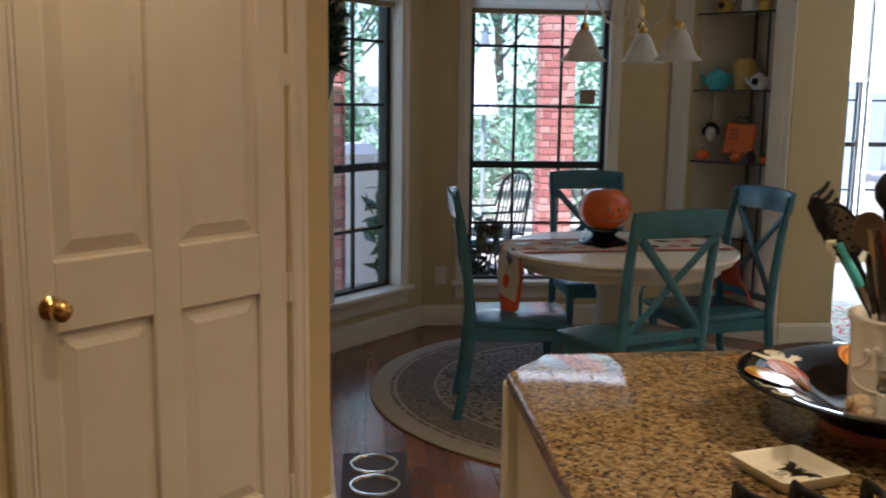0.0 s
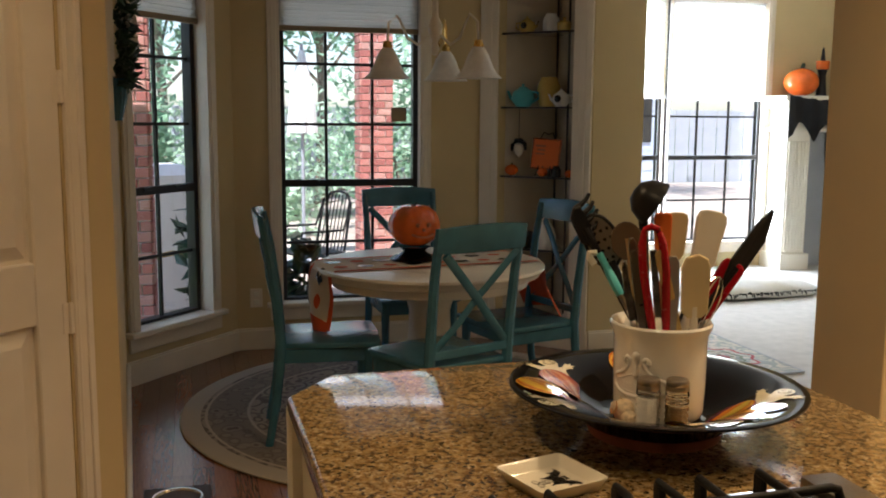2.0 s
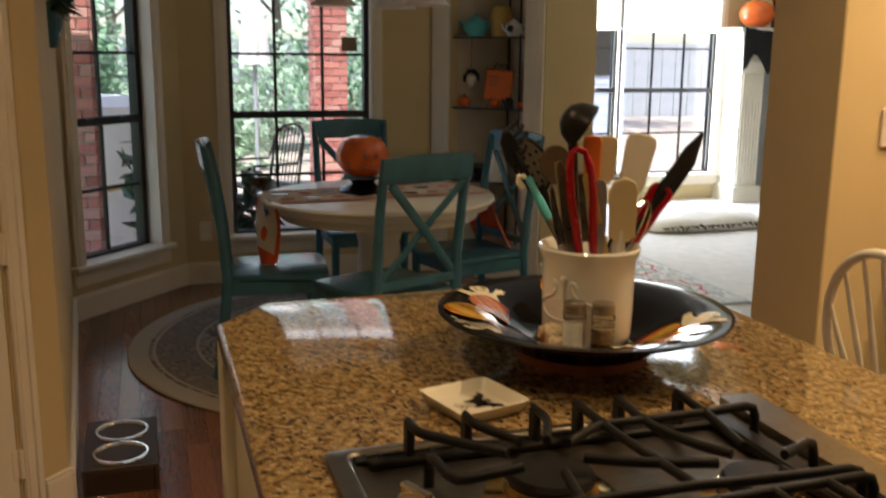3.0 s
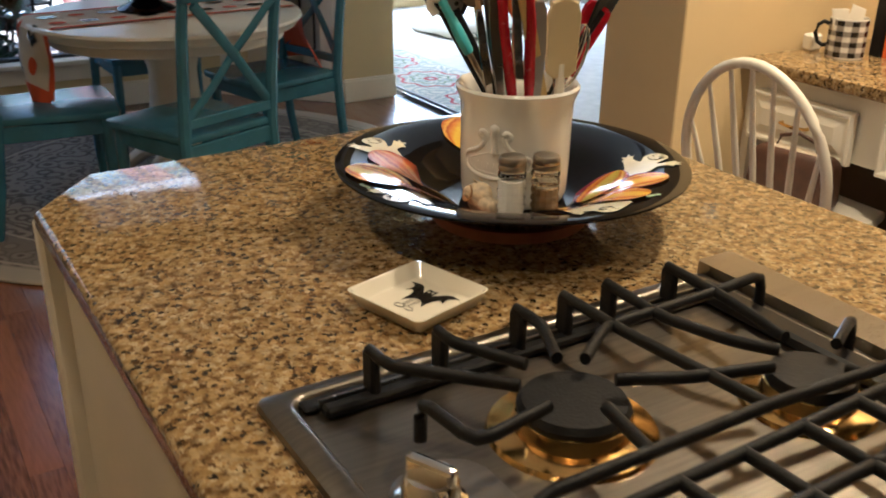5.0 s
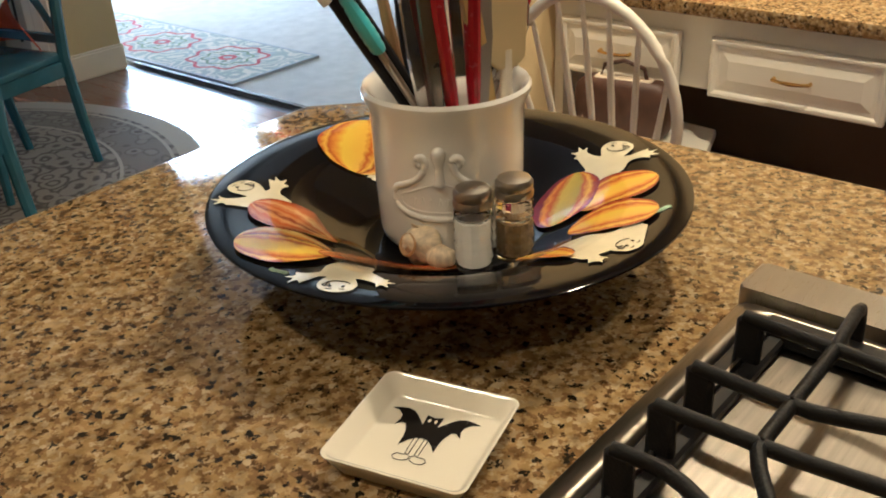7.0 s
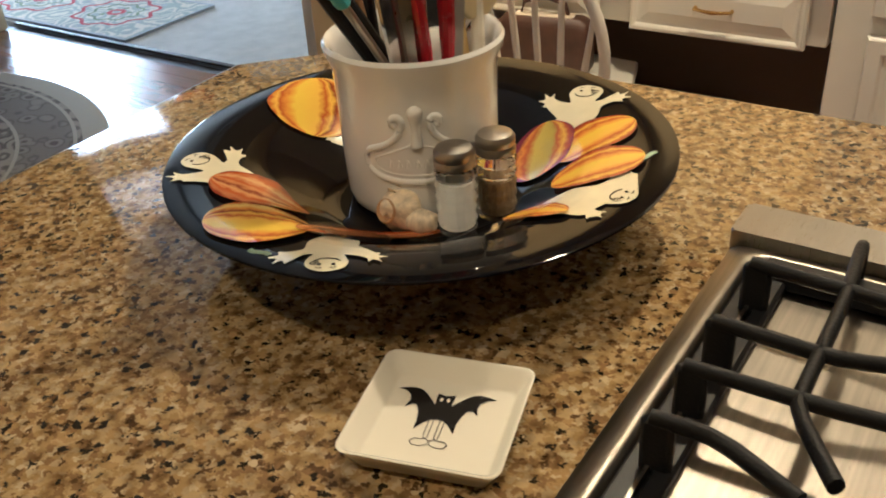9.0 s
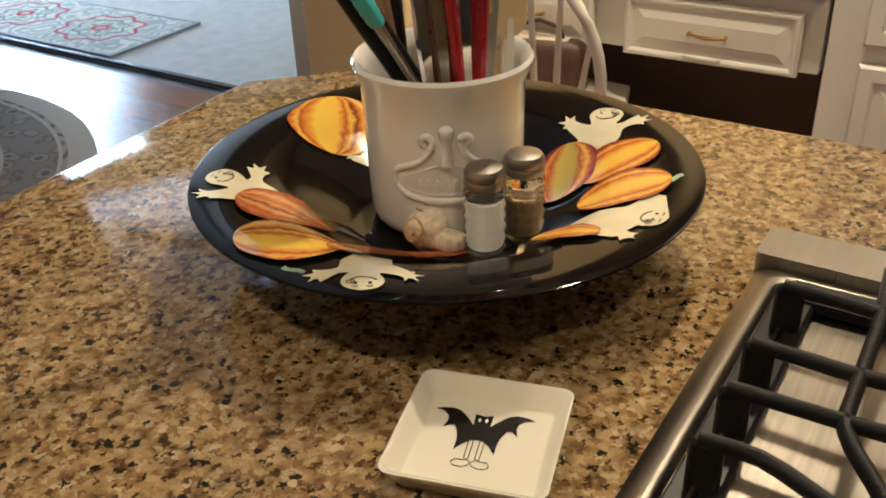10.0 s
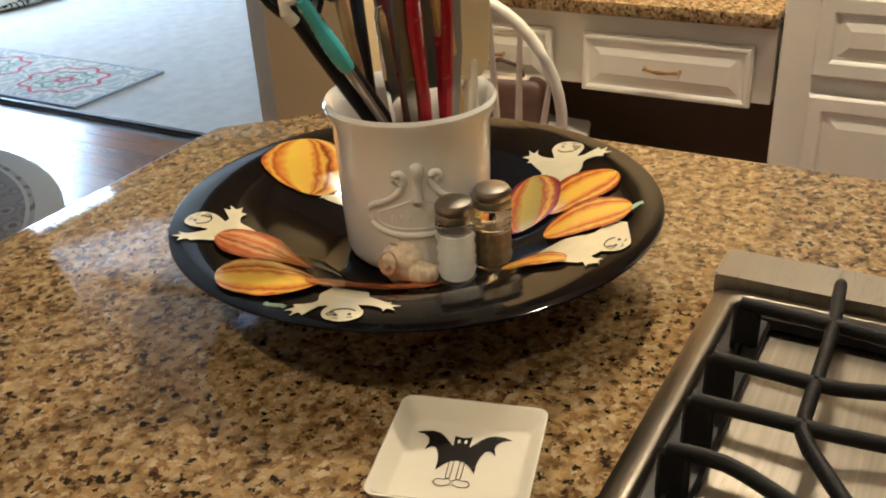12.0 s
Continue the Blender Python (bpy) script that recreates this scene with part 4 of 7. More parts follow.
def painted_ghost(cx, cy, deg, size, bend):
    """A plain cream ghost: round head along +u, two arms with three fingers, a full body and a tail that curls off."""
    f = frame2(cx, cy, deg)
    head = [(0.52, -0.29), (0.72, -0.34), (0.92, -0.26), (1.02, -0.02), (0.94, 0.24), (0.74, 0.33), (0.54, 0.28)]
    tail = [(-0.12, 0.42), (-0.36, 0.38), (-0.58, 0.24), (-0.72, 0.02), (-0.86, -0.20), (-1.02, -0.30), (-0.96, -0.40), (-0.80, -0.36), (-0.62, -0.28), (-0.40, -0.32), (-0.14, -0.40)]
    ring = rounded_path(head + ARM + tail + [(x, -y) for x, y in reversed(ARM)])
    g = part("painted_ghost", laid([f(size * x, size * (y + bend * min(0, x) ** 2)) for x, y in ring], 0.0020), MAT["ghost"], platter, "cream painted ghost")
    bm = bmesh.new()

    def stroke(pts, r=0.0007):
        flat = [f(size * x, size * y) for x, y in pts]
        tube([(x, y, plate_z(math.hypot(x, y)) + 0.0024) for x, y in flat], r, 5, bm, flat=0.5)

    for v in (0.11, -0.11):
        x, y = f(size * 0.80, size * v)
        lathe([(0, 0.0003), (size * 0.034, 0)], 8, bm, Matrix.Translation((x, y, plate_z(math.hypot(x, y)) + 0.0025)))
        stroke([(0.90, v - 0.05), (0.92, v), (0.90, v + 0.05)], 0.0005)
    stroke([(0.74 - 0.16 * math.cos(radians(q)), 0.21 * math.sin(radians(q))) for q in range(-75, 76, 15)])
    stroke([(0.74 + (0.02 + 0.00012 * q) * math.cos(radians(q)), -0.2 + (0.02 + 0.00012 * q) * math.sin(radians(q))) for q in range(0, 541, 36)], 0.0005)
    part("face_line", bm, MAT["ink"], g)


gourd(0.052, 0.184, 36, 0.055, 0.050, "gourd_yellow", 0.0010)
gourd(0.100, -0.084, 17, 0.045, 0.036, "gourd_plum", 0.0018)
gourd(0.116, -0.140, -38, 0.044, 0.034, "gourd_ribs", 0.0010)
gourd(0.054, -0.171, -62, 0.045, 0.038, "gourd_ribs", 0.0022)
gourd(-0.133, 0.100, -74, 0.050, 0.038, "gourd_brown", 0.0016, 0.75)
gourd(-0.192, 0.048, 130, 0.047, 0.046, "gourd_yellow", 0.0022, 0.0)
gourd(-0.120, -0.024, -34, 0.070, 0.026, "gourd_brown", 0.0036, 0.45)
gourd(-0.040, -0.152, -104, 0.038, 0.019, "gourd_ribs", 0.0028, 0.1)
painted_ghost(-0.128, 0.142, 92, 0.056, 0.25)
painted_ghost(-0.190, -0.036, 214, 0.054, 0.2)
painted_ghost(0.158, -0.100, 14, 0.056, 0.2)
painted_ghost(-0.010, -0.180, -86, 0.056, -0.3)
painted_ghost(0.040, 0.120, 80, 0.03, 0.3)
for (x, y), a in (((0.079, -0.213), -65), ((-0.236, 0.004), 240)):
    f = frame2(x, y, a)
    pts = [f(0.004 * k, 0.006 * math.sin(k * 0.9)) for k in range(-2, 3)]
    part("painted_stem", tube([(px, py, plate_z(math.hypot(px, py)) + 0.001) for px, py in pts], 0.0028, 6, flat=0.3), MAT["leaf_light"], platter, "green painted stem")

CROCK = (0.353, 0.156)
CZ = TOP + 0.031
crock = thing("utensil_crock", "white glazed crock with raised scroll, full of utensils", "crock", pose(*CROCK, CZ))
CR = [(0, 0), (0.072, 0), (0.0755, 0.004), (0.078, 0.014), (0.0795, 0.06), (0.080, 0.11), (0.0815, 0.145), (0.0875, 0.158), (0.0885, 0.164), (0.086, 0.168), (0.081, 0.165), (0.075, 0.15), (0.074, 0.02), (0, 0.016)]
part("body", lathe(CR, 72), MAT["white_glaze"], crock, smooth=True)


def on_crock(a, z, lift=0.0):
    r = 0.0787 + 0.0015 * z / 0.11 + lift
    a = radians(-147 + a)
    return (r * math.cos(a), r * math.sin(a), z)


def relief(pts, r, bm, n=12):
    """A raised moulding on the crock's side through (angle, height) pairs."""
    rad = list(r) if isinstance(r, (list, tuple)) else [r] * len(pts)
    rows = [Vector((q, z * 1000, k * 1000)) for (q, z), k in zip(pts, rad)]
    rows = [rows[0]] + rows + [rows[-1]]
    fine = []
    for p0, p1, p2, p3 in zip(rows, rows[1:], rows[2:], rows[3:]):
        fine += [0.5 * (2 * p1 + (p2 - p0) * t + (2 * p0 - 5 * p1 + 4 * p2 - p3) * t * t + (3 * p1 - p0 - 3 * p2 + p3) * t ** 3) for t in (0, 0.33, 0.67)]
    fine.append(rows[-1])
    tube([on_crock(v.x, v.y / 1000, -0.0012) for v in fine], [v.z / 1000 for v in fine], n, bm)


_bm = bmesh.new()
half = [(0, 0.046), (12, 0.0465), (24, 0.049), (33, 0.054), (37.5, 0.061), (38, 0.069), (35, 0.077), (28, 0.081), (20, 0.086), (14, 0.093), (10.5, 0.101), (9.5, 0.108), (12, 0.113), (15.5, 0.111), (16, 0.106), (13.5, 0.104)]
for _s in (-1, 1):
    relief([(_s * q, z) for q, z in half], [0.0036] * 10 + [0.0038, 0.004, 0.0042, 0.0042, 0.004, 0.003], _bm)
    relief([(_s * q, z) for q, z in ((0, 0.053), (14, 0.0535), (26, 0.057), (31, 0.063), (30, 0.070), (22, 0.0745), (13, 0.080), (6, 0.0835), (0, 0.085))], 0.0017, _bm)
relief([(0, 0.084), (0, 0.094), (0, 0.104), (0, 0.114), (0, 0.121), (0, 0.125)], [0.0062, 0.0050, 0.0048, 0.0072, 0.0068, 0.0015], _bm, 14)
part("scroll_relief", _bm, MAT["white_glaze"], crock, "raised scroll ornament", smooth=True)
for q in (-19, -13, -7, 0, 6, 12, 18):
    _bm = bmesh.new()
    relief([(q - 1.6, 0.061), (q - 0.4, 0.069), (q + 1.6, 0.063)], 0.0015, _bm)
    part("worn_mark", _bm, MAT["white_glaze"], crock, "worn raised mark", smooth=True)


def shaker(name, x, y, fill, label, level):
    s = thing(name, label, "shaker", pose(x, y, TOP + 0.034) @ Matrix.Diagonal((1, 1, 1.1, 1)))
    prof = [(0, 0), (0.0185, 0), (0.0195, 0.004)]
    for k in range(5):
        z = 0.008 + k * 0.0105
        prof += [(0.0176, z), (0.0199, z + 0.003), (0.0199, z + 0.007)]
    prof += [(0.018, 0.064), (0.0165, 0.068)]
    part("jar", lathe(prof, 12), MAT["clear"], s, "faceted clear glass").visible_shadow = False
    part("filling", lathe([(0, 0.004), (0.0150, 0.004), (0.0155, 0.02), (0.0155, level), (0.008, level + 0.003), (0, level + 0.002)], 12), fill, s)
    part("cap", lathe([(0.0165, 0.062), (0.0195, 0.062), (0.0198, 0.066), (0.0185, 0.069), (0.0192, 0.071), (0.0192, 0.0755), (0.0168, 0.0788), (0.009, 0.0805), (0, 0.081)], 32), MAT["cap_metal"], s, "domed dull chrome cap", smooth=True)


shaker("salt_shaker", 0.291, 0.075, MAT["salt"], "glass salt shaker with a chrome cap on the platter", 0.047)
shaker("pepper_shaker", 0.334, 0.056, MAT["pepper"], "glass pepper shaker with a chrome cap on the platter", 0.036)
_bm = bmesh.new()
bmesh.ops.create_uvsphere(_bm, u_segments=40, v_segments=16, radius=1)
for v in _bm.verts:
    a = math.atan2(v.co.y, v.co.x)
    k = 1 + 0.09 * abs(math.sin(3.5 * a)) * math.hypot(v.co.x, v.co.y)
    top = max(0, v.co.z) ** 3
    v.co = Vector((v.co.x * 0.027 * k * (1 - 0.45 * top), v.co.y * 0.027 * k * (1 - 0.45 * top), v.co.z * 0.019 + 0.014 * top))
garlic = thing("garlic_bulb", "broken dry cream garlic bulb lying on the platter", "garlic", pose(0.278, 0.132, TOP + 0.048, 0, 0, -30) @ Matrix.Scale(0.86, 4))
part("bulb", _bm, MAT["garlic"], garlic, smooth=True).matrix_local = pose(0, 0, 0, 0, -62, 20) @ Matrix.Diagonal((0.95, 0.92, 1.0, 1))
GP = pose(-0.0195, -0.008, 0.006, 0, -68, 22)
part("root_pit", lathe([(0.0, -0.003), (0.011, -0.002), (0.0135, 0.0015), (0.0145, 0.003), (0.0125, 0.0045), (0.009, 0.001), (0, 0.0)], 18, m=GP), MAT["wood"], garlic, "brown dry root pit", smooth=True)
part("core", lathe([(0, 0.009), (0.0045, 0.0075), (0.0062, 0.003), (0.005, -0.001)], 12, m=GP), MAT["garlic"], garlic, smooth=True)
part("clove", tube([(0.004, -0.018, -0.008), (0.012, -0.030, -0.007), (0.019, -0.038, -0.003), (0.024, -0.042, 0.004)], [0.012, 0.0155, 0.012, 0.003], 14), MAT["garlic"], garlic, smooth=True)
for q, z in ((-0.004, 0.024), (0.006, 0.026)):
    part("skin_flake", tube([(q, 0.004, 0.014), (q - 0.004, 0.002, z), (q - 0.009, -0.001, z + 0.006)], [0.008, 0.006, 0.001], 8, flat=0.25), MAT["garlic"], garlic, "papery torn skin", smooth=True)

# ---- bat tray ----
tray = thing("bat_tray", "small square white dish with a black bat", "dish", pose(0.0745, -0.043, TOP, 0, 0, 15.5))
bm = bmesh.new()
loops = [(0.048, 0.0, 0.008), (0.052, 0.002, 0.008), (0.0605, 0.0195, 0.009), (0.0618, 0.022, 0.010), (0.0605, 0.0225, 0.010), (0.058, 0.021, 0.009), (0.050, 0.007, 0.008), (0.047, 0.0055, 0.008)]
rings = [[bm.verts.new((x, y, z)) for x, y in rounded(-h, h, -h, h, r)] for h, z, r in loops]
for a, b in zip(rings, rings[1:]):
    for i in range(len(a)):
        bm.faces.new((a[i], a[(i + 1) % len(a)], b[(i + 1) % len(a)], b[i]))
bm.faces.new(rings[-1])
bm.faces.new(rings[0])
part("dish", bm, MAT["tray_glaze"], tray, smooth=True)
half = [(0.0, 0.032), (0.0072, 0.034), (0.0066, 0.021), (0.0105, 0.026), (0.0155, 0.032), (0.020, 0.036), (0.026, 0.038), (0.033, 0.037), (0.040, 0.0345), (0.033, 0.033), (0.028, 0.028), (0.027, 0.022), (0.029, 0.014), (0.0245, 0.0185), (0.0205, 0.018), (0.017, 0.010), (0.0155, 0.002), (0.0155, -0.009), (0.010, -0.001), (0.005, 0.0035), (0.0, 0.0045)]
bat = half + [(-x, y) for x, y in reversed(half[1:-1])]
bat_bm = bmesh.new()
bat_bm.faces.new([bat_bm.verts.new((x, y, 0.0)) for x, y in bat])
bmesh.ops.triangulate(bat_bm, faces=bat_bm.faces[:])
BAT = pose(0.0, 0.0035, 0.0062, 0, 0, -88)
part("bat", bat_bm, MAT["ink"], tray, "flat black painted bat").matrix_local = BAT
for s in (-1, 1):
    bm = bmesh.new()
    tube([(s * 0.0025, 0.004, 0), (s * 0.0025, -0.0165, 0), (s * 0.006, -0.0185, 0), (s * 0.012, -0.0185, 0), (s * 0.0145, -0.022, 0), (s * 0.012, -0.0255, 0), (s * 0.006, -0.026, 0), (s * 0.001, -0.0235, 0), (s * 0.0005, -0.0195, 0), (s * 0.0058, -0.0165, 0), (s * 0.0062, 0.004, 0)], 0.00035, 4, bm)
    part("leg_outline", bm, MAT["ink"], tray).matrix_local = BAT
    part("eye", lathe([(0, 0.0004), (0.0017, 0.0003)], 10, m=Matrix.Diagonal((0.75, 1.4, 1, 1))), MAT["tray_glaze"], tray).matrix_local = BAT @ Matrix.Translation((s * 0.0028, 0.027, 0))


# ---- utensils in the crock ----
def axis(base, tip, face=-125):
    """A frame at base whose z runs to tip, and whose -y looks towards the heading 'face' (degrees in plan)."""
    z = (Vector(tip) - Vector(base)).normalized()
    f = Vector((math.cos(radians(face)), math.sin(radians(face)), 0))
    x = z.cross(f).normalized()
    x = -x
    y = z.cross(x)
    m = Matrix((x, y, z)).transposed().to_4x4()
    m.translation = base
    return m


def utensil(name, label, base, tip, face=-110):
    return thing(name, label, "utensil", axis(base, tip, face), group="kitchen utensils"), (Vector(tip) - Vector(base)).length


def blade(pts, thick, bow=0.0, m=None):
    """A thin rounded blade from an outline in x and z."""
    bm = bmesh.new()
    prism([(x, z) for x, z in pts], -thick / 2, thick / 2, thick * 0.3, bm, pose(0, 0, 0, 90), segments=2)
    if bow:
        for v in bm.verts:
            v.co.y += bow * v.co.x * v.co.x
    return bm


def spatula(name, label, base, tip, w, h, head, handle, face=-110, taper=0.8, rod=0.0055, square=0.3):
    u, L = utensil(name, label, base, tip, face)
    z0 = L - h
    r = w * square
    pts = [(-w / 2 * taper, z0 + 0.01), (-w / 2 * taper * 0.5, z0), (w / 2 * taper * 0.5, z0), (w / 2 * taper, z0 + 0.01), (w / 2, L - r), (w / 2 - r * 0.3, L - r * 0.25), (w / 2 - r, L), (-w / 2 + r * 0.8, L), (-w / 2 + r * 0.2, L - r * 0.3), (-w / 2, L - r)]
    part("head", blade(pts, 0.009), head, u)
    part("handle", tube([(0, 0, 0), (0, 0, z0 * 0.6), (0, 0, z0 + 0.02)], [rod, rod * 1.1, rod * 0.8], 10), handle, u)


cx, cy = CROCK
B = CZ + 0.02
spatula("rubber_spatula", "orange silicone spatula standing in the crock", (cx + 0.02, cy + 0.03, B), (0.367, 0.19, 1.298), 0.032, 0.10, MAT["orange_plastic"], MAT["wood"])
spatula("rubber_spatula", "pale silicone spatula standing in the crock", (cx + 0.03, cy + 0.02, B), (0.394, 0.19, 1.298), 0.042, 0.085, MAT["cream_plastic"], MAT["white_plastic"])
spatula("rubber_spatula", "large white spatula standing in the crock", (cx + 0.02, cy - 0.01, B), (0.452, 0.165, 1.302), 0.056, 0.105, MAT["white_plastic"], MAT["white_plastic"], face=-100)
spatula("spoon_spatula", "cream spoon spatula on a white handle in the crock", (cx + 0.035, cy - 0.05, B), (0.384, 0.10, 1.236), 0.049, 0.11, MAT["cream_plastic"], MAT["white_plastic"], taper=0.9, rod=0.0075, square=0.5)
spatula("rubber_spatula", "red spatula behind the black turner in the crock", (cx - 0.03, cy + 0.0, B), (0.492, 0.150, 1.212), 0.044, 0.12, MAT["red"], MAT["red"])
# wooden spoons
for tip, w in (((0.333, 0.12, 1.252), 0.014), ((0.300, 0.205, 1.282), 0.052)):
    u, L = utensil("wooden_spoon", "pale wooden spoon standing in the crock", (cx + 0.03 if w < 0.02 else cx, cy - 0.03 if w < 0.02 else cy + 0.03, B), tip)
    part("handle", tube([(0, 0, 0), (0, 0, L * 0.6), (0, 0, L - 0.03)], [0.006, 0.0065, 0.005], 10), MAT["wood"], u)
    part("bowl", blade([(w * math.sin(a) * (0.55), L - 0.035 + 0.035 * math.cos(a)) for a in [k * 0.3927 for k in range(16)]][::-1], 0.008), MAT["wood"] if w < 0.02 else MAT["knee"], u)
# grey nylon handles and steel knife handles
for base, tip, mat, w, name, lab in (((cx - 0.005, cy - 0.045, B), (0.338, 0.095, 1.235), MAT["grey_plastic"], 0.024, "nylon_spoon", "grey nylon serving tool standing in the crock"),
                                     ((cx - 0.03, cy - 0.03, B), (0.275, 0.115, 1.245), MAT["steel"], 0.014, "steel_server", "steel serving tool handle in the crock"),
                                     ((cx - 0.035, cy - 0.02, B), (0.262, 0.125, 1.225), MAT["chrome"], 0.012, "steel_server", "steel serving tool handle in the crock"),
                                     ((cx - 0.02, cy - 0.02, B), (0.283, 0.14, 1.262), MAT["steel"], 0.016, "steel_server", "steel serving tool handle in the crock")):
    u, L = utensil(name, lab, base, tip)
    part("handle", blade([(-w * 0.3, 0), (w * 0.3, 0), (w * 0.32, L * 0.5), (w * 0.5, L * 0.75), (w * 0.45, L - 0.01), (w * 0.2, L), (-w * 0.2, L), (-w * 0.45, L - 0.01), (-w * 0.5, L * 0.75), (-w * 0.32, L * 0.5)], 0.006), mat, u)
u, L = utensil("wooden_stick", "slim pale yellow wooden stick in the crock", (cx + 0.045, cy - 0.042, B), (0.312, 0.095, 1.246))
part("handle", blade([(-0.006, 0), (0.006, 0), (0.0085, L * 0.6), (0.009, L - 0.008), (0.004, L), (-0.004, L), (-0.009, L - 0.008), (-0.0085, L * 0.6)], 0.007), MAT["yellow_wood"], u)
# red tongs
u, L = utensil("tongs", "red handled metal tongs standing in the crock", (cx - 0.005, cy - 0.035, B), (0.298, 0.10, 1.285), -115)
for s in (-1, 1):
    part("arm", tube([(s * 0.008, 0, 0), (s * 0.009, 0, 0.10), (s * 0.013, 0, 0.16), (s * 0.0185, 0, L - 0.08), (s * 0.017, 0, L - 0.03), (s * 0.012, 0, L - 0.010)], [0.005, 0.006, 0.0105, 0.011, 0.010, 0.007], 12, flat=0.7), MAT["red"], u)
part("loop", tube([(-0.0145, 0, L - 0.018), (-0.010, 0, L - 0.005), (0, 0, L), (0.010, 0, L - 0.005), (0.0145, 0, L - 0.018)], [0.006] * 5, 8), MAT["red"], u)
part("spring", blade([(-0.006, 0.02), (0.006, 0.02), (0.006, L - 0.04), (-0.006, L - 0.04)], 0.003), MAT["chrome"], u)
# black ladle
u, L = utensil("ladle", "black nylon ladle standing in the crock", (cx + 0.01, cy + 0.045, B), (0.335, 0.205, 1.302))
part("handle", tube([(0, 0, 0), (0, 0, L * 0.7), (0.0, 0.002, L)], [0.006, 0.007, 0.009], 10), MAT["black"], u)
bm = lathe([(0.0, -0.032), (0.018, -0.029), (0.033, -0.018), (0.041, 0.0), (0.0425, 0.004), (0.039, 0.004), (0.031, -0.014), (0.016, -0.025), (0, -0.028)], 28)
lb = part("bowl", bm, MAT["black"], u, smooth=True)
lb.matrix_local = pose(-0.018, 0.0, L + 0.012, 0, -128, 0) @ Matrix.Diagonal((1.0, 1.0, 1.25, 1))
# slotted spoon with a black rim
u, L = utensil("slotted_spoon", "slotted steel spoon with black rim in the crock", (cx + 0.03, cy - 0.03, B), (0.255, 0.252, 1.288), -115)
part("handle", tube([(0, 0, 0), (0, 0.003, L * 0.5), (0, 0, L - 0.09)], [0.006, 0.0065, 0.007], 10), MAT["black"], u)
ov = [(0.029 * math.sin(a), L - 0.05 + 0.05 * math.cos(a)) for a in [k * 0.2618 for k in range(24)]]
part("bowl", blade(ov[::-1], 0.003), MAT["steel"], u, "brushed steel slotted bowl")
part("rim", tube([(x, 0, z) for x, z in ov], 0.0035, 8, closed=True, side=(0, 1, 0)), MAT["black"], u)
bm = bmesh.new()
for i in range(4):
    for j in range(5):
        if abs(i - 1.5) * 0.012 < 0.022 * math.sqrt(max(0.05, 1 - ((j - 2) / 2.6) ** 2)):
            lathe([(0, -0.0026), (0.0032, -0.0026), (0.0032, 0.0026), (0, 0.0026)], 8, bm, pose((i - 1.5) * 0.012, 0, L - 0.05 + (j - 2) * 0.017, 90))
part("slot", bm, MAT["black"], u)
# pasta fork
u, L = utensil("pasta_fork", "black nylon pasta fork standing in the crock", (cx + 0.03, cy - 0.01, B), (0.230, 0.262, 1.300), -110)
part("handle", tube([(0, 0, 0), (0, 0, L * 0.55), (0.0, 0.004, L - 0.04)], [0.006, 0.007, 0.008], 10), MAT["black"], u)
bm = blade([(-0.010, L - 0.06), (0.004, L - 0.075), (0.018, L - 0.06), (0.016, L - 0.012), (0.002, L + 0.004), (-0.012, L), (-0.008, L - 0.02)], 0.016)
for i in range(4):
    z = L - 0.048 + 0.016 * i
    tube([(0.0, 0, z), (-0.014, -0.002, z + 0.002), (-0.026, -0.005, z + 0.006), (-0.036, -0.006, z + 0.013)], [0.0055, 0.0052, 0.0045, 0.003], 8, bm)
part("head", bm, MAT["black"], u)
# black turner
u, L = utensil("turner", "black nylon turner leaning out of the crock", (cx - 0.045, cy + 0.0, B), (0.562, 0.145, 1.298), -65)
part("handle", tube([(0, 0, 0), (0, 0, L * 0.4), (0, 0, L - 0.12)], [0.006, 0.006, 0.008], 10), MAT["black"], u)
part("blade", blade([(-0.008, L - 0.150), (0.008, L - 0.150), (0.024, L - 0.115), (0.026, L - 0.04), (0.014, L), (0.006, L), (-0.022, L - 0.05), (-0.024, L - 0.115)], 0.004, 3.0), MAT["black"], u)
u, L = utensil("turner", "slim black nylon tool leaning out of the crock", (cx - 0.02, cy + 0.02, B), (0.508, 0.22, 1.272), -100)
part("handle", tube([(0, 0, 0), (0, 0, L)], [0.006, 0.004], 8, flat=0.5), MAT["black"], u)
# whisk wires
u, L = utensil("whisk", "wire whisk standing handle down in the crock", (cx, cy - 0.01, B), (0.448, 0.13, 1.19), -100)
for k in range(4):
    a = math.pi * k / 4
    pts = [(0.019 * math.sin(t) * math.cos(a), 0.019 * math.sin(t) * math.sin(a), L - 0.05 - 0.05 * math.cos(t)) for t in [i * math.pi / 8 for i in range(17)]]
    part("wire", tube(pts, 0.0012, 5), MAT["chrome"], u)
part("handle", tube([(0, 0, 0), (0, 0, L - 0.095)], 0.006, 8), MAT["steel"], u)
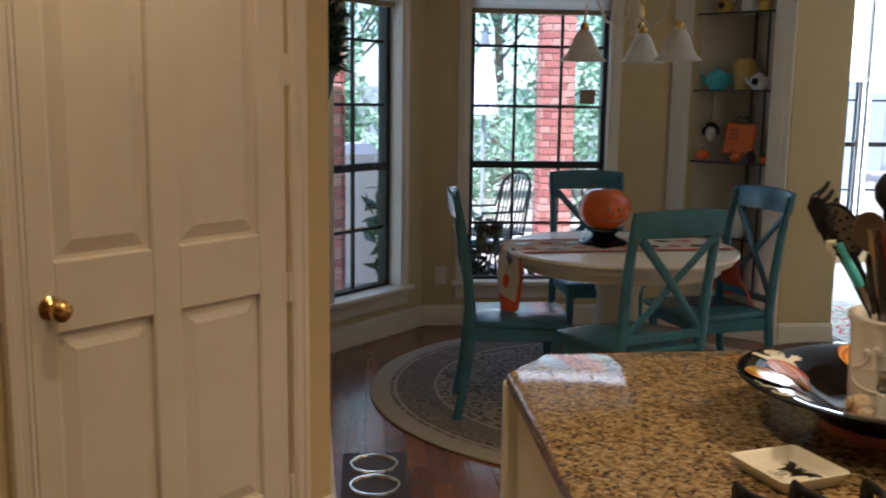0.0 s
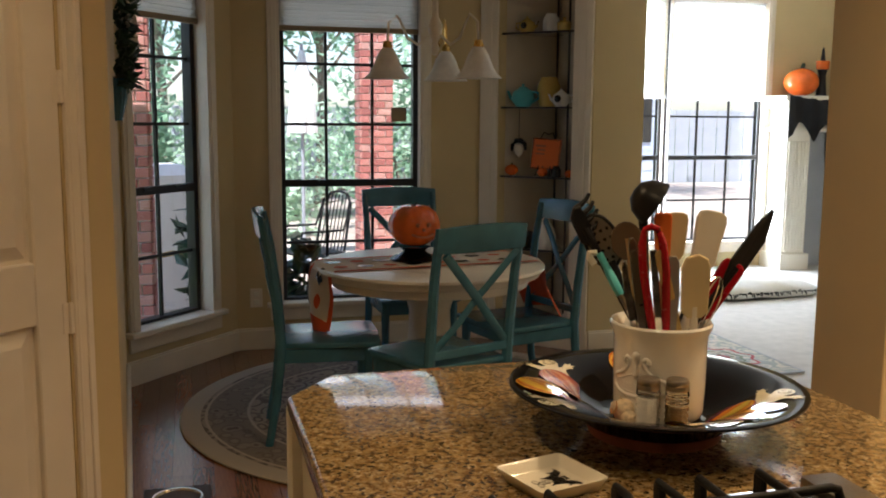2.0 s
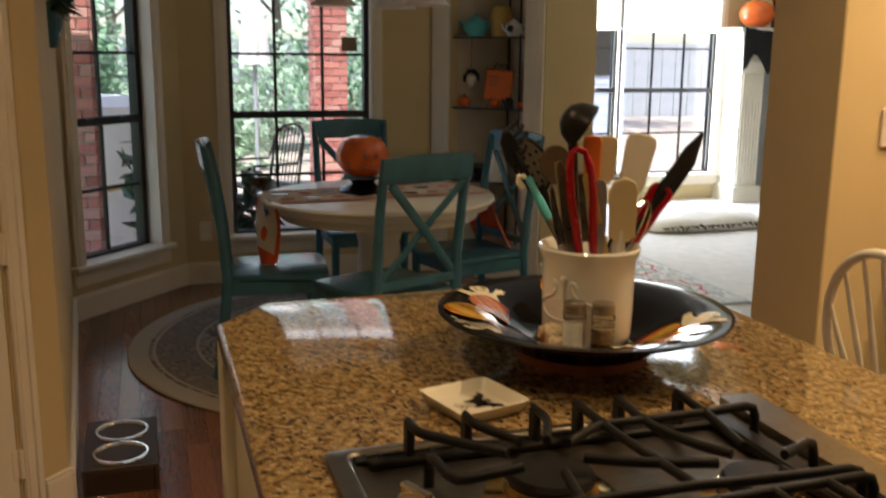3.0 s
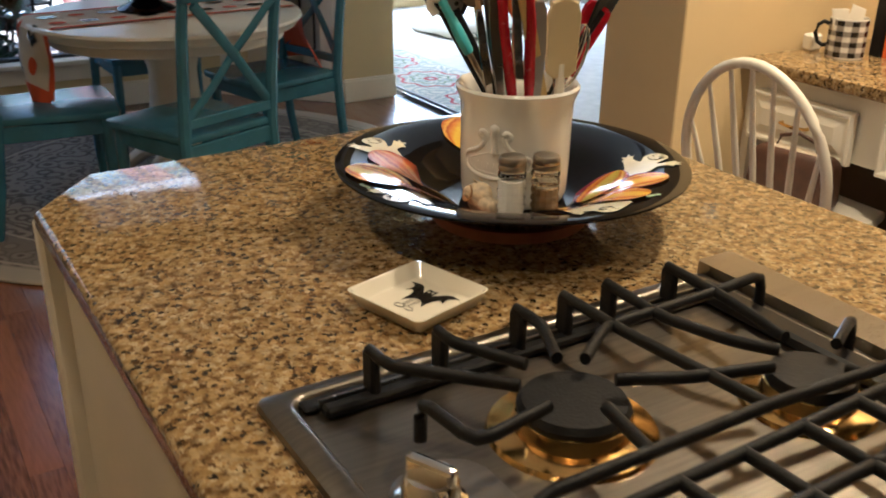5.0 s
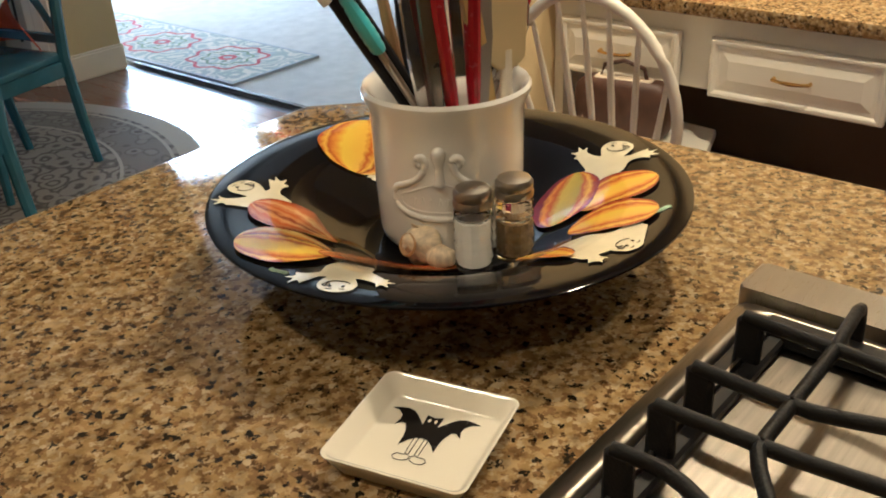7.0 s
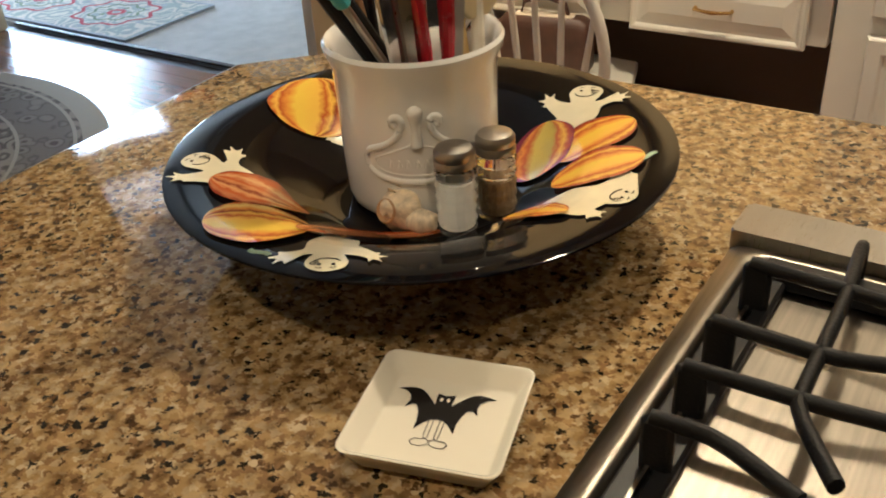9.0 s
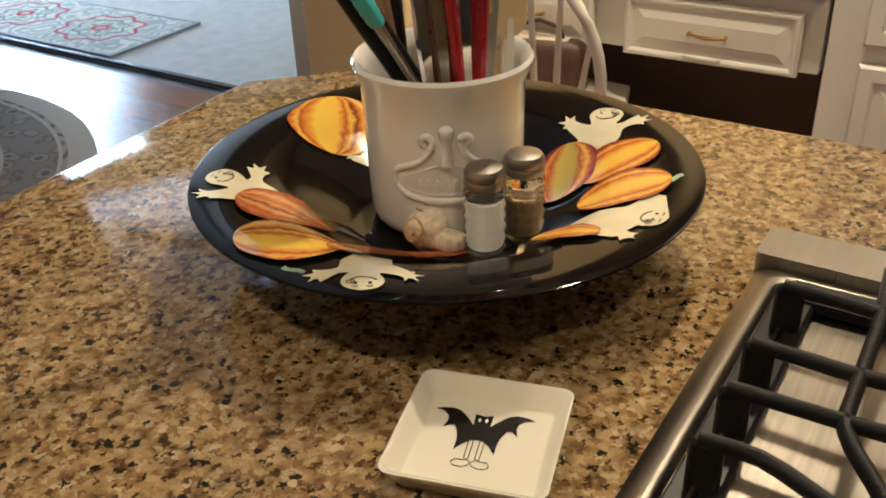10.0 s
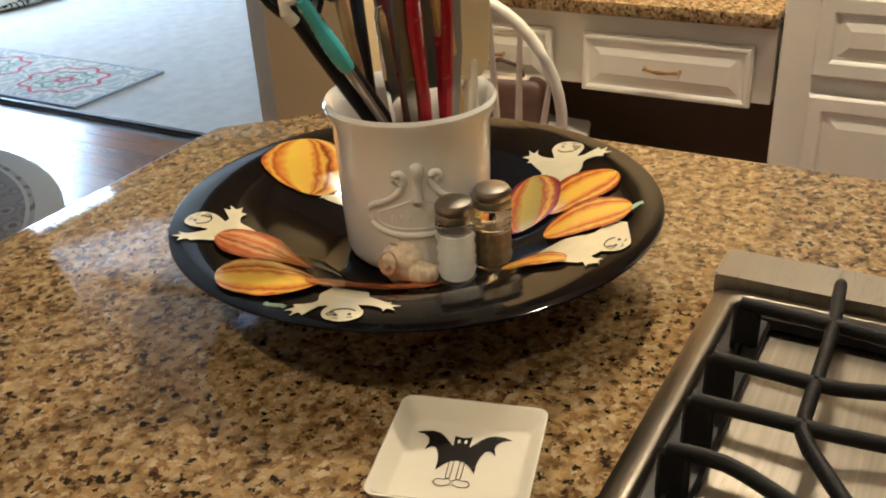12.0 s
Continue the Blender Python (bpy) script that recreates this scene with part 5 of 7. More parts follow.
# peeler with an aqua grip
u, L = utensil("aqua_tool", "steel tool with aqua grip standing in the crock", (cx + 0.02, cy - 0.03, B), (0.252, 0.204, 1.231), -120)
part("shaft", tube([(0, 0, 0), (0, 0, L - 0.06)], [0.006, 0.007], 10, flat=0.6), MAT["steel"], u)
_bm = tube([(0, 0, L - 0.085 + 0.0045 * k) for k in range(19)], [0.010 + 0.0035 * math.sin(math.pi * min(1, (k + 2) / 14)) + 0.0012 * (k % 2) for k in range(19)], 12, flat=0.6)
part("grip", _bm, MAT["aqua"], u, "aqua silicone grip with scalloped edge", smooth=True)
part("tip", tube([(0.002, 0, L - 0.012), (0.006, 0, L), (0.014, 0, L + 0.004), (0.018, 0, L - 0.006), (0.016, 0, L - 0.018)], 0.006, 8), MAT["white_plastic"], u)


# ---- breakfast nook ----
table = thing("round_table", "round white painted pedestal table", "table", pose(0.68, 3.08, 0.012))
part("tabletop", lathe([(0, 0.705), (0.50, 0.705), (0.515, 0.700), (0.53, 0.708), (0.535, 0.722), (0.548, 0.730), (0.556, 0.740), (0.553, 0.750), (0.545, 0.753), (0, 0.753)], 96), MAT["white"], table, smooth=True)
part("apron", lathe([(0.47, 0.655), (0.475, 0.66), (0.475, 0.706), (0.45, 0.706), (0.45, 0.655), (0.47, 0.655)], 72), MAT["white"], table, smooth=True)
part("pedestal", lathe([(0, 0.03), (0.13, 0.03), (0.135, 0.06), (0.11, 0.10), (0.095, 0.16), (0.115, 0.22), (0.12, 0.30), (0.105, 0.40), (0.10, 0.52), (0.12, 0.60), (0.16, 0.66), (0.16, 0.705), (0, 0.705)], 40), MAT["white"], table, smooth=True)
for k in range(4):
    a = radians(45 + 90 * k)
    d = Vector((math.cos(a), math.sin(a), 0))
    pts = [d * 0.10 + Vector((0, 0, 0.17)), d * 0.18 + Vector((0, 0, 0.14)), d * 0.27 + Vector((0, 0, 0.07)), d * 0.34 + Vector((0, 0, 0.037))]
    part("foot", tube(pts, [0.045, 0.042, 0.036, 0.034], 10, flat=0.8), MAT["white"], table, smooth=True)
whole("round_rug", lathe([(0, 0.0), (1.19, 0.0), (1.205, 0.003), (1.205, 0.009), (1.195, 0.012), (0, 0.012)], 128), MAT["round_rug"], "round grey rug with dark scroll pattern and tan border", "rug", pose(0.69, 3.25, 0.002))


def x_chair(m, label):
    """A painted dining chair with a crossed back. Local +x is the way it faces, the origin below the back posts."""
    c = thing("dining_chair", label, "chair", m, group="dining chairs")
    H, W, D = 1.03, 0.20, 0.40
    t = MAT["teal"]
    # dished seat
    seat = prism([(0.0, -0.185), (0.03, -0.20), (0.38, -0.235), (0.43, -0.225), (0.445, -0.19), (0.45, 0.0), (0.445, 0.19), (0.43, 0.225), (0.38, 0.235), (0.03, 0.20), (0.0, 0.185)], 0.438, 0.466, 0.009)
    part("seat", seat, t, c, smooth=True)
    for s in (-1, 1):
        pts = [(-0.055, s * (W - 0.005), 0.0), (-0.02, s * W, 0.2), (0.005, s * W, 0.44), (-0.01, s * W, 0.62), (-0.035, s * (W + 0.003), 0.83), (-0.07, s * (W + 0.006), H - 0.02)]
        part("back_post", tube(pts, [0.018, 0.020, 0.023, 0.022, 0.020, 0.017], 8, flat=1.0), t, c, smooth=True)
        leg = bmesh.new()
        tube([(0.39, s * 0.195, 0.44), (0.39, s * 0.195, 0.3), (0.395, s * 0.20, 0.0)], [0.024, 0.022, 0.015], 8, leg)
        part("front_leg", leg, t, c, smooth=True)
        part("side_rail", boxes(((0.2, s * 0.195, 0.405), (0.36, 0.02, 0.06)), bevel=0.003), t, c)
    part("front_rail", boxes(((0.385, 0, 0.405), (0.02, 0.37, 0.06)), bevel=0.003), t, c)
    part("rear_rail", boxes(((0.005, 0, 0.405), (0.02, 0.38, 0.06)), bevel=0.003), t, c)
    # curved top rail
    bm = bmesh.new()
    k = 10
    rows = []
    for i in range(k + 1):
        y = -0.222 + 0.444 * i / k
        x = -0.078 - 0.028 * (1 - (2 * i / k - 1) ** 2)
        crown = 0.012 * (1 - (2 * i / k - 1) ** 2)
        rows.append([bm.verts.new(p) for p in ((x + 0.028, y, H - 0.10), (x + 0.010, y, H + crown), (x - 0.012, y, H + crown), (x + 0.004, y, H - 0.10))])
    for a, b in zip(rows, rows[1:]):
        for j in range(4):
            bm.faces.new((a[j], a[(j + 1) % 4], b[(j + 1) % 4], b[j]))
    bm.faces.new(rows[0])
    bm.faces.new(rows[-1])
    bmesh.ops.bevel(bm, geom=[e for e in bm.edges if abs((e.verts[0].co - e.verts[1].co).y) > 0.01], offset=0.004, segments=2, profile=0.5, affect="EDGES")
    part("top_rail", bm, t, c, smooth=True)
    part("lower_rail", boxes(((-0.005, 0, 0.515), (0.022, 0.37, 0.035)), bevel=0.003), t, c)
    for s in (-1, 1):
        pts = [(-0.004, -s * 0.185, 0.53), (-0.028, -s * 0.09, 0.63), (-0.045 - 0.008 * s, 0, 0.73), (-0.062, s * 0.09, 0.83), (-0.076, s * 0.18, 0.925)]
        bm = bmesh.new()
        tube(pts, 0.019, 8, bm, flat=0.45, side=(1, 0, 0.2))
        part("cross_slat", bm, t, c, smooth=True)
    return c


x_chair(pose(-0.055, 2.97, 0.012, 0, 0, -5), "teal painted cross-back dining chair with table runner over its seat")
x_chair(pose(0.645, 2.28, 0.012, 0, 0, 111), "teal painted cross-back dining chair turned from the table")
x_chair(pose(0.76, 4.06, 0.012, 0, 0, -88), "teal painted cross-back dining chair by the window")
x_chair(pose(1.335, 3.13, 0.012, 0, 0, 194), "teal painted cross-back dining chair by the shelf niche")

# table runner: a strip over the table that hangs down at both ends
RW = 0.185


def runner_point(u, v):
    """u along the cloth from the middle, v across it, both in metres."""
    edge = math.sqrt(max(0.05, 0.555 ** 2 - v * v))
    if abs(u) <= edge:
        return Vector((u, v, 0.756))
    s = 1 if u > 0 else -1
    d = abs(u) - edge
    flare = 0.35 * d if s > 0 else 0.0
    return Vector((s * (edge + 0.012 + flare + 0.02 * math.sin(14 * v + d * 9) * min(1, d * 8)), v * (1 - (1.3 if s < 0 else 0.1) * d) + 0.012 * math.sin(d * 14), 0.752 - d))


runner = thing("table_runner", "cream table runner with orange border and bat motifs", "runner", pose(0.68, 3.12, 0.012, 0, 0, 6))


def cloth(u0, u1, v0, v1, lift=0.0, nu=60, nv=8):
    bm = bmesh.new()
    g = []
    for i in range(nu + 1):
        g.append([])
        for j in range(nv + 1):
            p = runner_point(u0 + (u1 - u0) * i / nu, v0 + (v1 - v0) * j / nv)
            out = Vector((0, 0, lift)) if p.z > 0.75 else Vector((math.copysign(lift, p.x), 0, 0))
            g[-1].append(bm.verts.new(p + out))
    for i in range(nu):
        for j in range(nv):
            bm.faces.new((g[i][j], g[i + 1][j], g[i + 1][j + 1], g[i][j + 1]))
    return bm


part("cloth", cloth(-0.79, 0.57, -RW, RW), MAT["fabric"], runner, smooth=True)
for v0, v1 in ((-RW - 0.012, -RW + 0.016), (RW - 0.016, RW + 0.012)):
    part("border", cloth(-0.80, 0.80, v0, v1, 0.003, 60, 2), MAT["orange_fabric"], runner, "orange border")
for u0, u1 in ((-0.84, -0.77), (0.555, 0.82)):
    part("border", cloth(u0, u1, -RW, RW, 0.003, 8, 6), MAT["orange_fabric"], runner, "orange end panel")
random.seed(4)
for i in range(10):
    u = -0.70 + i * 0.12
    for v in (-0.08, 0.07):
        bm = bmesh.new()
        dark = (i + (v > 0)) % 2
        n = 14 if not dark else 10
        ring = []
        for k in range(n):
            a = 2 * math.pi * k / n
            r = 0.034 * (1 + (0.45 * (k % 2) if dark else 0.05 * math.sin(4 * a)))
            p = runner_point(u + r * math.cos(a), v + 0.75 * r * math.sin(a))
            out = Vector((0, 0, 0.004)) if p.z > 0.75 else Vector((math.copysign(0.004, p.x), 0, 0))
            ring.append(bm.verts.new(p + out))
        bm.faces.new(ring)
        part("motif", bm, MAT["ink"] if dark else MAT["orange_fabric"], runner)

# glazed pumpkin on a black stand
pk = thing("ceramic_pumpkin", "shiny orange ceramic pumpkin on a black stand", "decoration", pose(0.62, 3.16, 0.770))
part("stand", lathe([(0, 0), (0.115, 0), (0.12, 0.008), (0.10, 0.02), (0.065, 0.034), (0.055, 0.046), (0.07, 0.06), (0.08, 0.066), (0, 0.066)], 32), MAT["black_glaze"], pk, smooth=True)
bm = bmesh.new()
bmesh.ops.create_uvsphere(bm, u_segments=64, v_segments=24, radius=1)
for v in bm.verts:
    a = math.atan2(v.co.y, v.co.x)
    k = 1 - 0.05 * (1 - abs(math.sin(5 * a))) ** 2
    dip = 0.018 * math.exp(-(math.hypot(v.co.x, v.co.y) / 0.3) ** 2) * (1 if v.co.z > 0 else -1)
    v.co = Vector((v.co.x * 0.128 * k, v.co.y * 0.128 * k, v.co.z * 0.108 - dip + 0.172))
part("body", bm, MAT["orange"], pk, smooth=True)
part("stem", tube([(0, 0, 0.235), (0.003, 0, 0.262), (0.012, 0, 0.28)], [0.018, 0.012, 0.011], 8), MAT["leaf_dark"], pk)
bm = bmesh.new()
for (a, z), s in (((-95, 0.185), 0.012), ((-70, 0.185), 0.012), ((-82, 0.162), 0.009)):
    p = Vector((0.129 * math.cos(radians(a)), 0.129 * math.sin(radians(a)), z))
    bmesh.ops.create_icosphere(bm, subdivisions=1, radius=s, matrix=Matrix.Translation(p * 0.985))
tube([(0.128 * math.cos(radians(a)), 0.128 * math.sin(radians(a)), 0.142 - 0.018 * math.cos(radians((a + 82) * 3))) for a in range(-108, -55, 5)], 0.006, 6, bm)
part("face", bm, MAT["terracotta"], pk, "darker pressed face")

# chandelier with bell shades
ch = thing("chandelier", "cream chandelier with frosted bell glass shades", "chandelier", pose(0.70, 3.08, -0.03))
part("column", lathe([(0, 1.78), (0.012, 1.785), (0.02, 1.81), (0.012, 1.84), (0.03, 1.88), (0.035, 1.92), (0.015, 1.96), (0.012, 2.1), (0.02, 2.12), (0.006, 2.14), (0.006, 2.73), (0.05, 2.75), (0.06, 2.78)], 20), MAT["trim"], ch, smooth=True)
for deg in (-42, 62, 165):
    a = radians(deg)
    d = Vector((math.cos(a), math.sin(a), 0))
    pts = [d * 0.02 + Vector((0, 0, 1.88)), d * 0.08 + Vector((0, 0, 1.83)), d * 0.13 + Vector((0, 0, 1.86)), d * 0.16 + Vector((0, 0, 1.93)), d * 0.18 + Vector((0, 0, 1.965)), d * 0.218 + Vector((0, 0, 1.93)), d * 0.225 + Vector((0, 0, 1.84))]
    arm = part("arm", tube(pts, [0.007] * 7, 8), MAT["brass"] if deg == 62 else MAT["trim"], ch, smooth=True)
    part("holder", lathe([(0.004, 1.85), (0.018, 1.845), (0.024, 1.825), (0.022, 1.805), (0, 1.80)], 16, m=Matrix.Translation(d * 0.225)), MAT["brass"], arm, "brass shade holder", smooth=True)
    part("shade", lathe([(0.022, 1.815), (0.032, 1.805), (0.050, 1.775), (0.064, 1.735), (0.082, 1.70), (0.108, 1.676), (0.110, 1.672), (0.105, 1.676), (0.078, 1.703), (0.060, 1.737), (0.046, 1.776), (0.028, 1.803)], 32, m=Matrix.Translation(d * 0.225)), MAT["shade"], ch, "frosted bell glass shade", smooth=True)

# dog bowls in a dark stand
st = thing("pet_bowl_stand", "low dark wooden pet bowl stand with two steel bowls", "pet bowls", pose(-0.51, 1.975, 0))
part("frame", boxes(((0, 0, 0.088), (0.24, 0.43, 0.014)), ((-0.112, 0, 0.042), (0.016, 0.43, 0.084)), ((0.112, 0, 0.042), (0.016, 0.43, 0.084)), ((0, -0.207, 0.042), (0.208, 0.016, 0.084)), ((0, 0.207, 0.042), (0.208, 0.016, 0.084)), bevel=0.003), MAT["dark_wood"], st)
for y in (-0.105, 0.095):
    part("bowl", lathe([(0.092, 0.096), (0.090, 0.103), (0.083, 0.103), (0.075, 0.085), (0.068, 0.055), (0, 0.052)], 32, m=Matrix.Translation((0, y, 0.0))), MAT["chrome"], st, "shiny steel bowl", smooth=True)

# wall pocket with flowers
m_pocket = along(A0, A1) @ pose(1.31, -0.005, 0)
wp = thing("wall_pocket", "teal wall planter with greenery and cream roses", "wall planter", m_pocket)
for k in range(7):
    a = radians(180 + 30 * k)
    part("petal", tube([(0.022 * math.cos(a), 0.018 * math.sin(a), 1.44), (0.045 * math.cos(a), 0.030 * math.sin(a), 1.52), (0.065 * math.cos(a), 0.045 * math.sin(a), 1.62)], [0.008, 0.017, 0.023], 10), MAT["teal"], wp, smooth=True)
random.seed(7)


def leaf_mesh(bm, p, d, l, w):
    """One pointed leaf from p along d, folded a little along its rib."""
    d = Vector(d).normalized()
    s = d.cross(Vector((random.uniform(-1, 1), random.uniform(-1, 1), 1))).normalized()
    nrm = d.cross(s).normalized()
    p = Vector(p)
    a, b, t = bm.verts.new(p), bm.verts.new(p + d * l * 0.45 - nrm * w * 0.15), bm.verts.new(p + d * l - nrm * l * 0.12)
    x, y = bm.verts.new(p + d * l * 0.45 + s * w / 2), bm.verts.new(p + d * l * 0.45 - s * w / 2)
    bm.faces.new((a, x, b))
    bm.faces.new((b, x, t))
    bm.faces.new((a, b, y))
    bm.faces.new((b, t, y))


bm = bmesh.new()
for k in range(420):
    p = Vector((random.uniform(-0.14, 0.15), -random.uniform(0.008, 0.065), random.uniform(1.58, 2.05)))
    leaf_mesh(bm, p, (random.uniform(-1, 1), random.uniform(-1.2, 0.1), random.uniform(-0.9, 0.7)), random.uniform(0.045, 0.095), random.uniform(0.018, 0.036))
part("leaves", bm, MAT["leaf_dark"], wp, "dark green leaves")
for x, y, z in ((0.03, -0.06, 1.78), (-0.05, -0.055, 1.86), (0.07, -0.05, 1.93)):
    bm = bmesh.new()
    for ring, (k, r) in enumerate(((5, 0.012), (6, 0.02), (7, 0.028))):
        for i in range(k):
            a = 2 * math.pi * i / k + ring
            q = Vector((x + r * math.cos(a), y - 0.01 * (3 - ring), z + r * math.sin(a)))
            bmesh.ops.create_icosphere(bm, subdivisions=1, radius=0.015, matrix=Matrix.Translation(q))
    part("rose", bm, MAT["fabric"], wp, "cream silk rose")

# ---- shelf niche ----
m_n = along(A3, A4)
bm = bmesh.new()
# the niche's inside: two angled back walls
prism([(0.135, 0.10), (0.645, 0.10), (0.40, 0.42), (0.36, 0.42)], 0.10, 0.12, bm=bm)
prism([(0.10, 0.10), (0.135, 0.10), (0.37, 0.40), (0.37, 0.44)], 0.10, 2.42, bm=bm)
prism([(0.645, 0.10), (0.68, 0.10), (0.39, 0.44), (0.37, 0.44), (0.37, 0.40)], 0.10, 2.42, bm=bm)
prism([(0.10, 0.10), (0.68, 0.10), (0.37, 0.45)], 2.35, 2.42, bm=bm)
whole("niche_lining", bm, MAT["niche"], "cream painted corner niche", "niche", m_n, kind="structure")
nc = thing("trim_niche", "wide white casing round the shelf niche", "trim", m_n, kind="structure")
for u in (0.07, 0.715):
    part("casing", boxes(((u, -0.010, 1.25), (0.125, 0.02, 2.5)), ((u, -0.022, 1.25), (0.05, 0.006, 2.5)), bevel=0.003), MAT["trim"], nc)
part("casing", boxes(((0.3925, -0.010, 2.42), (0.515, 0.02, 0.14)), bevel=0.003), MAT["trim"], nc)
SHELVES = (0.62, 1.09, 1.533, 2.0)
for z in SHELVES:
    sh = thing("glass_shelf", "glass corner shelf with dark front edge", "shelf", m_n @ pose(0, 0, z - 0.008), group="niche shelves")
    part("pane", prism([(0.14, 0.03), (0.64, 0.03), (0.375, 0.385)], 0, 0.008), MAT["clear"], sh).visible_shadow = False
    part("edge", boxes(((0.39, 0.026, 0.004), (0.50, 0.006, 0.012))), MAT["bronze"], sh, "dark front edge")
for u, v in ((0.375, 0.37), (0.56, 0.13)):
    whole("shelf_standard", boxes(((u, v, 1.3), (0.012, 0.012, 2.2)), bevel=0.002), MAT["bronze"], "slim dark metal shelf upright in the niche", "shelf upright", m_n)


def teapot(name, m, mat, r, label, spout=1, dec=None):
    t = thing(name, label, "teapot", m)
    part("body", lathe([(0, 0), (r * 0.6, 0), (r * 0.62, r * 0.06), (r * 0.9, r * 0.4), (r, r * 0.8), (r * 0.88, r * 1.25), (r * 0.5, r * 1.52), (r * 0.42, r * 1.55), (0, r * 1.56)], 28), mat, t, smooth=True)
    part("lid", lathe([(r * 0.44, r * 1.53), (r * 0.36, r * 1.66), (r * 0.1, r * 1.76), (r * 0.14, r * 1.86), (r * 0.1, r * 1.95), (0, r * 1.97)], 20), mat, t, smooth=True)
    part("spout", tube([(-spout * r * 0.8, 0, r * 0.6), (-spout * r * 1.2, 0, r * 0.8), (-spout * r * 1.45, 0, r * 1.35)], [r * 0.22, r * 0.15, r * 0.1], 10), mat, t, smooth=True)
    part("handle", tube([(spout * r * 0.85, 0, r * 1.25), (spout * r * 1.4, 0, r * 1.2), (spout * r * 1.45, 0, r * 0.7), (spout * r * 0.9, 0, r * 0.4)], r * 0.09, 8), mat, t, smooth=True)
    if dec:
        part("spot", lathe([(0, 0.003), (r * 0.4, 0.0)], 12, m=pose(0, -r * 0.96, r * 0.85, 90)), dec, t)
    return t


teapot("teapot", m_n @ pose(0.27, 0.12, 2.0), MAT["yellow"], 0.055, "yellow teapot with a painted face on the top shelf", -1, MAT["ink"])
whole("jar", lathe([(0, 0), (0.045, 0), (0.055, 0.03), (0.05, 0.09), (0.035, 0.11), (0.035, 0.12), (0, 0.12)], 24), MAT["shade"], "pale frosted jar on the top niche shelf", "jar", m_n @ pose(0.42, 0.16, 2.0), smooth=True)
whole("jar", lathe([(0, 0), (0.04, 0), (0.045, 0.05), (0.03, 0.065), (0.008, 0.07), (0.012, 0.085), (0, 0.09)], 24), MAT["yellow"], "small yellow lidded jar on the top niche shelf", "jar", m_n @ pose(0.54, 0.09, 2.0), smooth=True)
teapot("teapot", m_n @ pose(0.255, 0.11, 1.535), MAT["aqua"], 0.075, "round teal teapot on the middle shelf", 1)
whole("jar", lathe([(0, 0), (0.06, 0), (0.075, 0.06), (0.075, 0.13), (0.055, 0.18), (0.05, 0.19), (0, 0.2)], 28), MAT["yellow"], "tan ginger jar on the middle niche shelf", "jar", m_n @ pose(0.40, 0.19, 1.535), smooth=True)
teapot("teapot", m_n @ pose(0.53, 0.09, 1.535), MAT["white_glaze"], 0.058, "white teapot with a dark floral spot", 1, MAT["ink"])
# orange tin sign with a black beaded border
sg = thing("tin_sign", "orange tin sign with black dotted border on a stand", "sign", m_n @ pose(0.425, 0.09, 1.16, -8, 3, 0))
part("plate", boxes(((0, 0, 0.075), (0.20, 0.006, 0.20)), bevel=0.002), MAT["orange_plastic"], sg)
bm = bmesh.new()
for i in range(14):
    for x, z in ((-0.095 + 0.0146 * i, 0.17), (-0.095 + 0.0146 * i, -0.02), (-0.095, -0.02 + 0.0146 * i), (0.095, -0.02 + 0.0146 * i)):
        box(bm, (x, -0.004, z), (0.008, 0.003, 0.008))
part("beads", bm, MAT["ink"], sg)
part("bar", boxes(((-0.04, -0.004, 0.125), (0.07, 0.002, 0.012)), ((-0.035, -0.004, 0.10), (0.055, 0.002, 0.012)), ((-0.04, -0.004, 0.075), (0.06, 0.002, 0.010))), MAT["terracotta"], sg, "unreadable dark red lettering")
part("hanger", tube([(-0.05, 0, 0.175), (-0.03, 0, 0.215), (0, 0, 0.20), (0.03, 0, 0.215), (0.05, 0, 0.175)], 0.004, 6), MAT["iron"], sg)
part("easel", tube([(-0.05, -0.02, -0.07), (-0.04, 0.0, 0.0), (0, 0.04, 0.03), (0.04, 0, 0.0), (0.05, -0.02, -0.07)], 0.004, 6), MAT["iron"], sg)
cat = thing("black_figurine", "black and white hanging halloween ornament", "ornament", m_n @ pose(0.235, 0.10, 1.26))
bm = bmesh.new()
tube([(-0.05, 0, -0.01), (-0.045, 0, 0.03), (-0.02, 0, 0.055), (0.015, 0, 0.058), (0.045, 0, 0.035), (0.05, 0, -0.005)], [0.008, 0.014, 0.018, 0.018, 0.014, 0.008], 8, bm)
part("hood", bm, MAT["ink"], cat, smooth=True)
part("body", lathe([(0, -0.05), (0.02, -0.03), (0.03, 0.0), (0.028, 0.03), (0, 0.05)], 16), MAT["white_plastic"], cat, smooth=True)
part("cord", tube([(0, 0, 0.05), (0, 0, 0.265)], 0.002, 5), MAT["ink"], cat)


def small_pumpkin(m, r, label):
    bm = bmesh.new()
    bmesh.ops.create_uvsphere(bm, u_segments=30, v_segments=12, radius=1)
    for v in bm.verts:
        a = math.atan2(v.co.y, v.co.x)
        k = 1 - 0.08 * (1 - abs(math.sin(5 * a))) ** 2
        v.co = Vector((v.co.x * r * k, v.co.y * r * k, v.co.z * r * 0.8 + r * 0.78))
    p = thing("pumpkin", label, "pumpkin", m)
    part("body", bm, MAT["orange"], p, smooth=True)
    part("stem", tube([(0, 0, r * 1.4), (0.1 * r, 0, r * 1.85)], [r * 0.15, r * 0.1], 6), MAT["leaf_dark"], p)
    return p


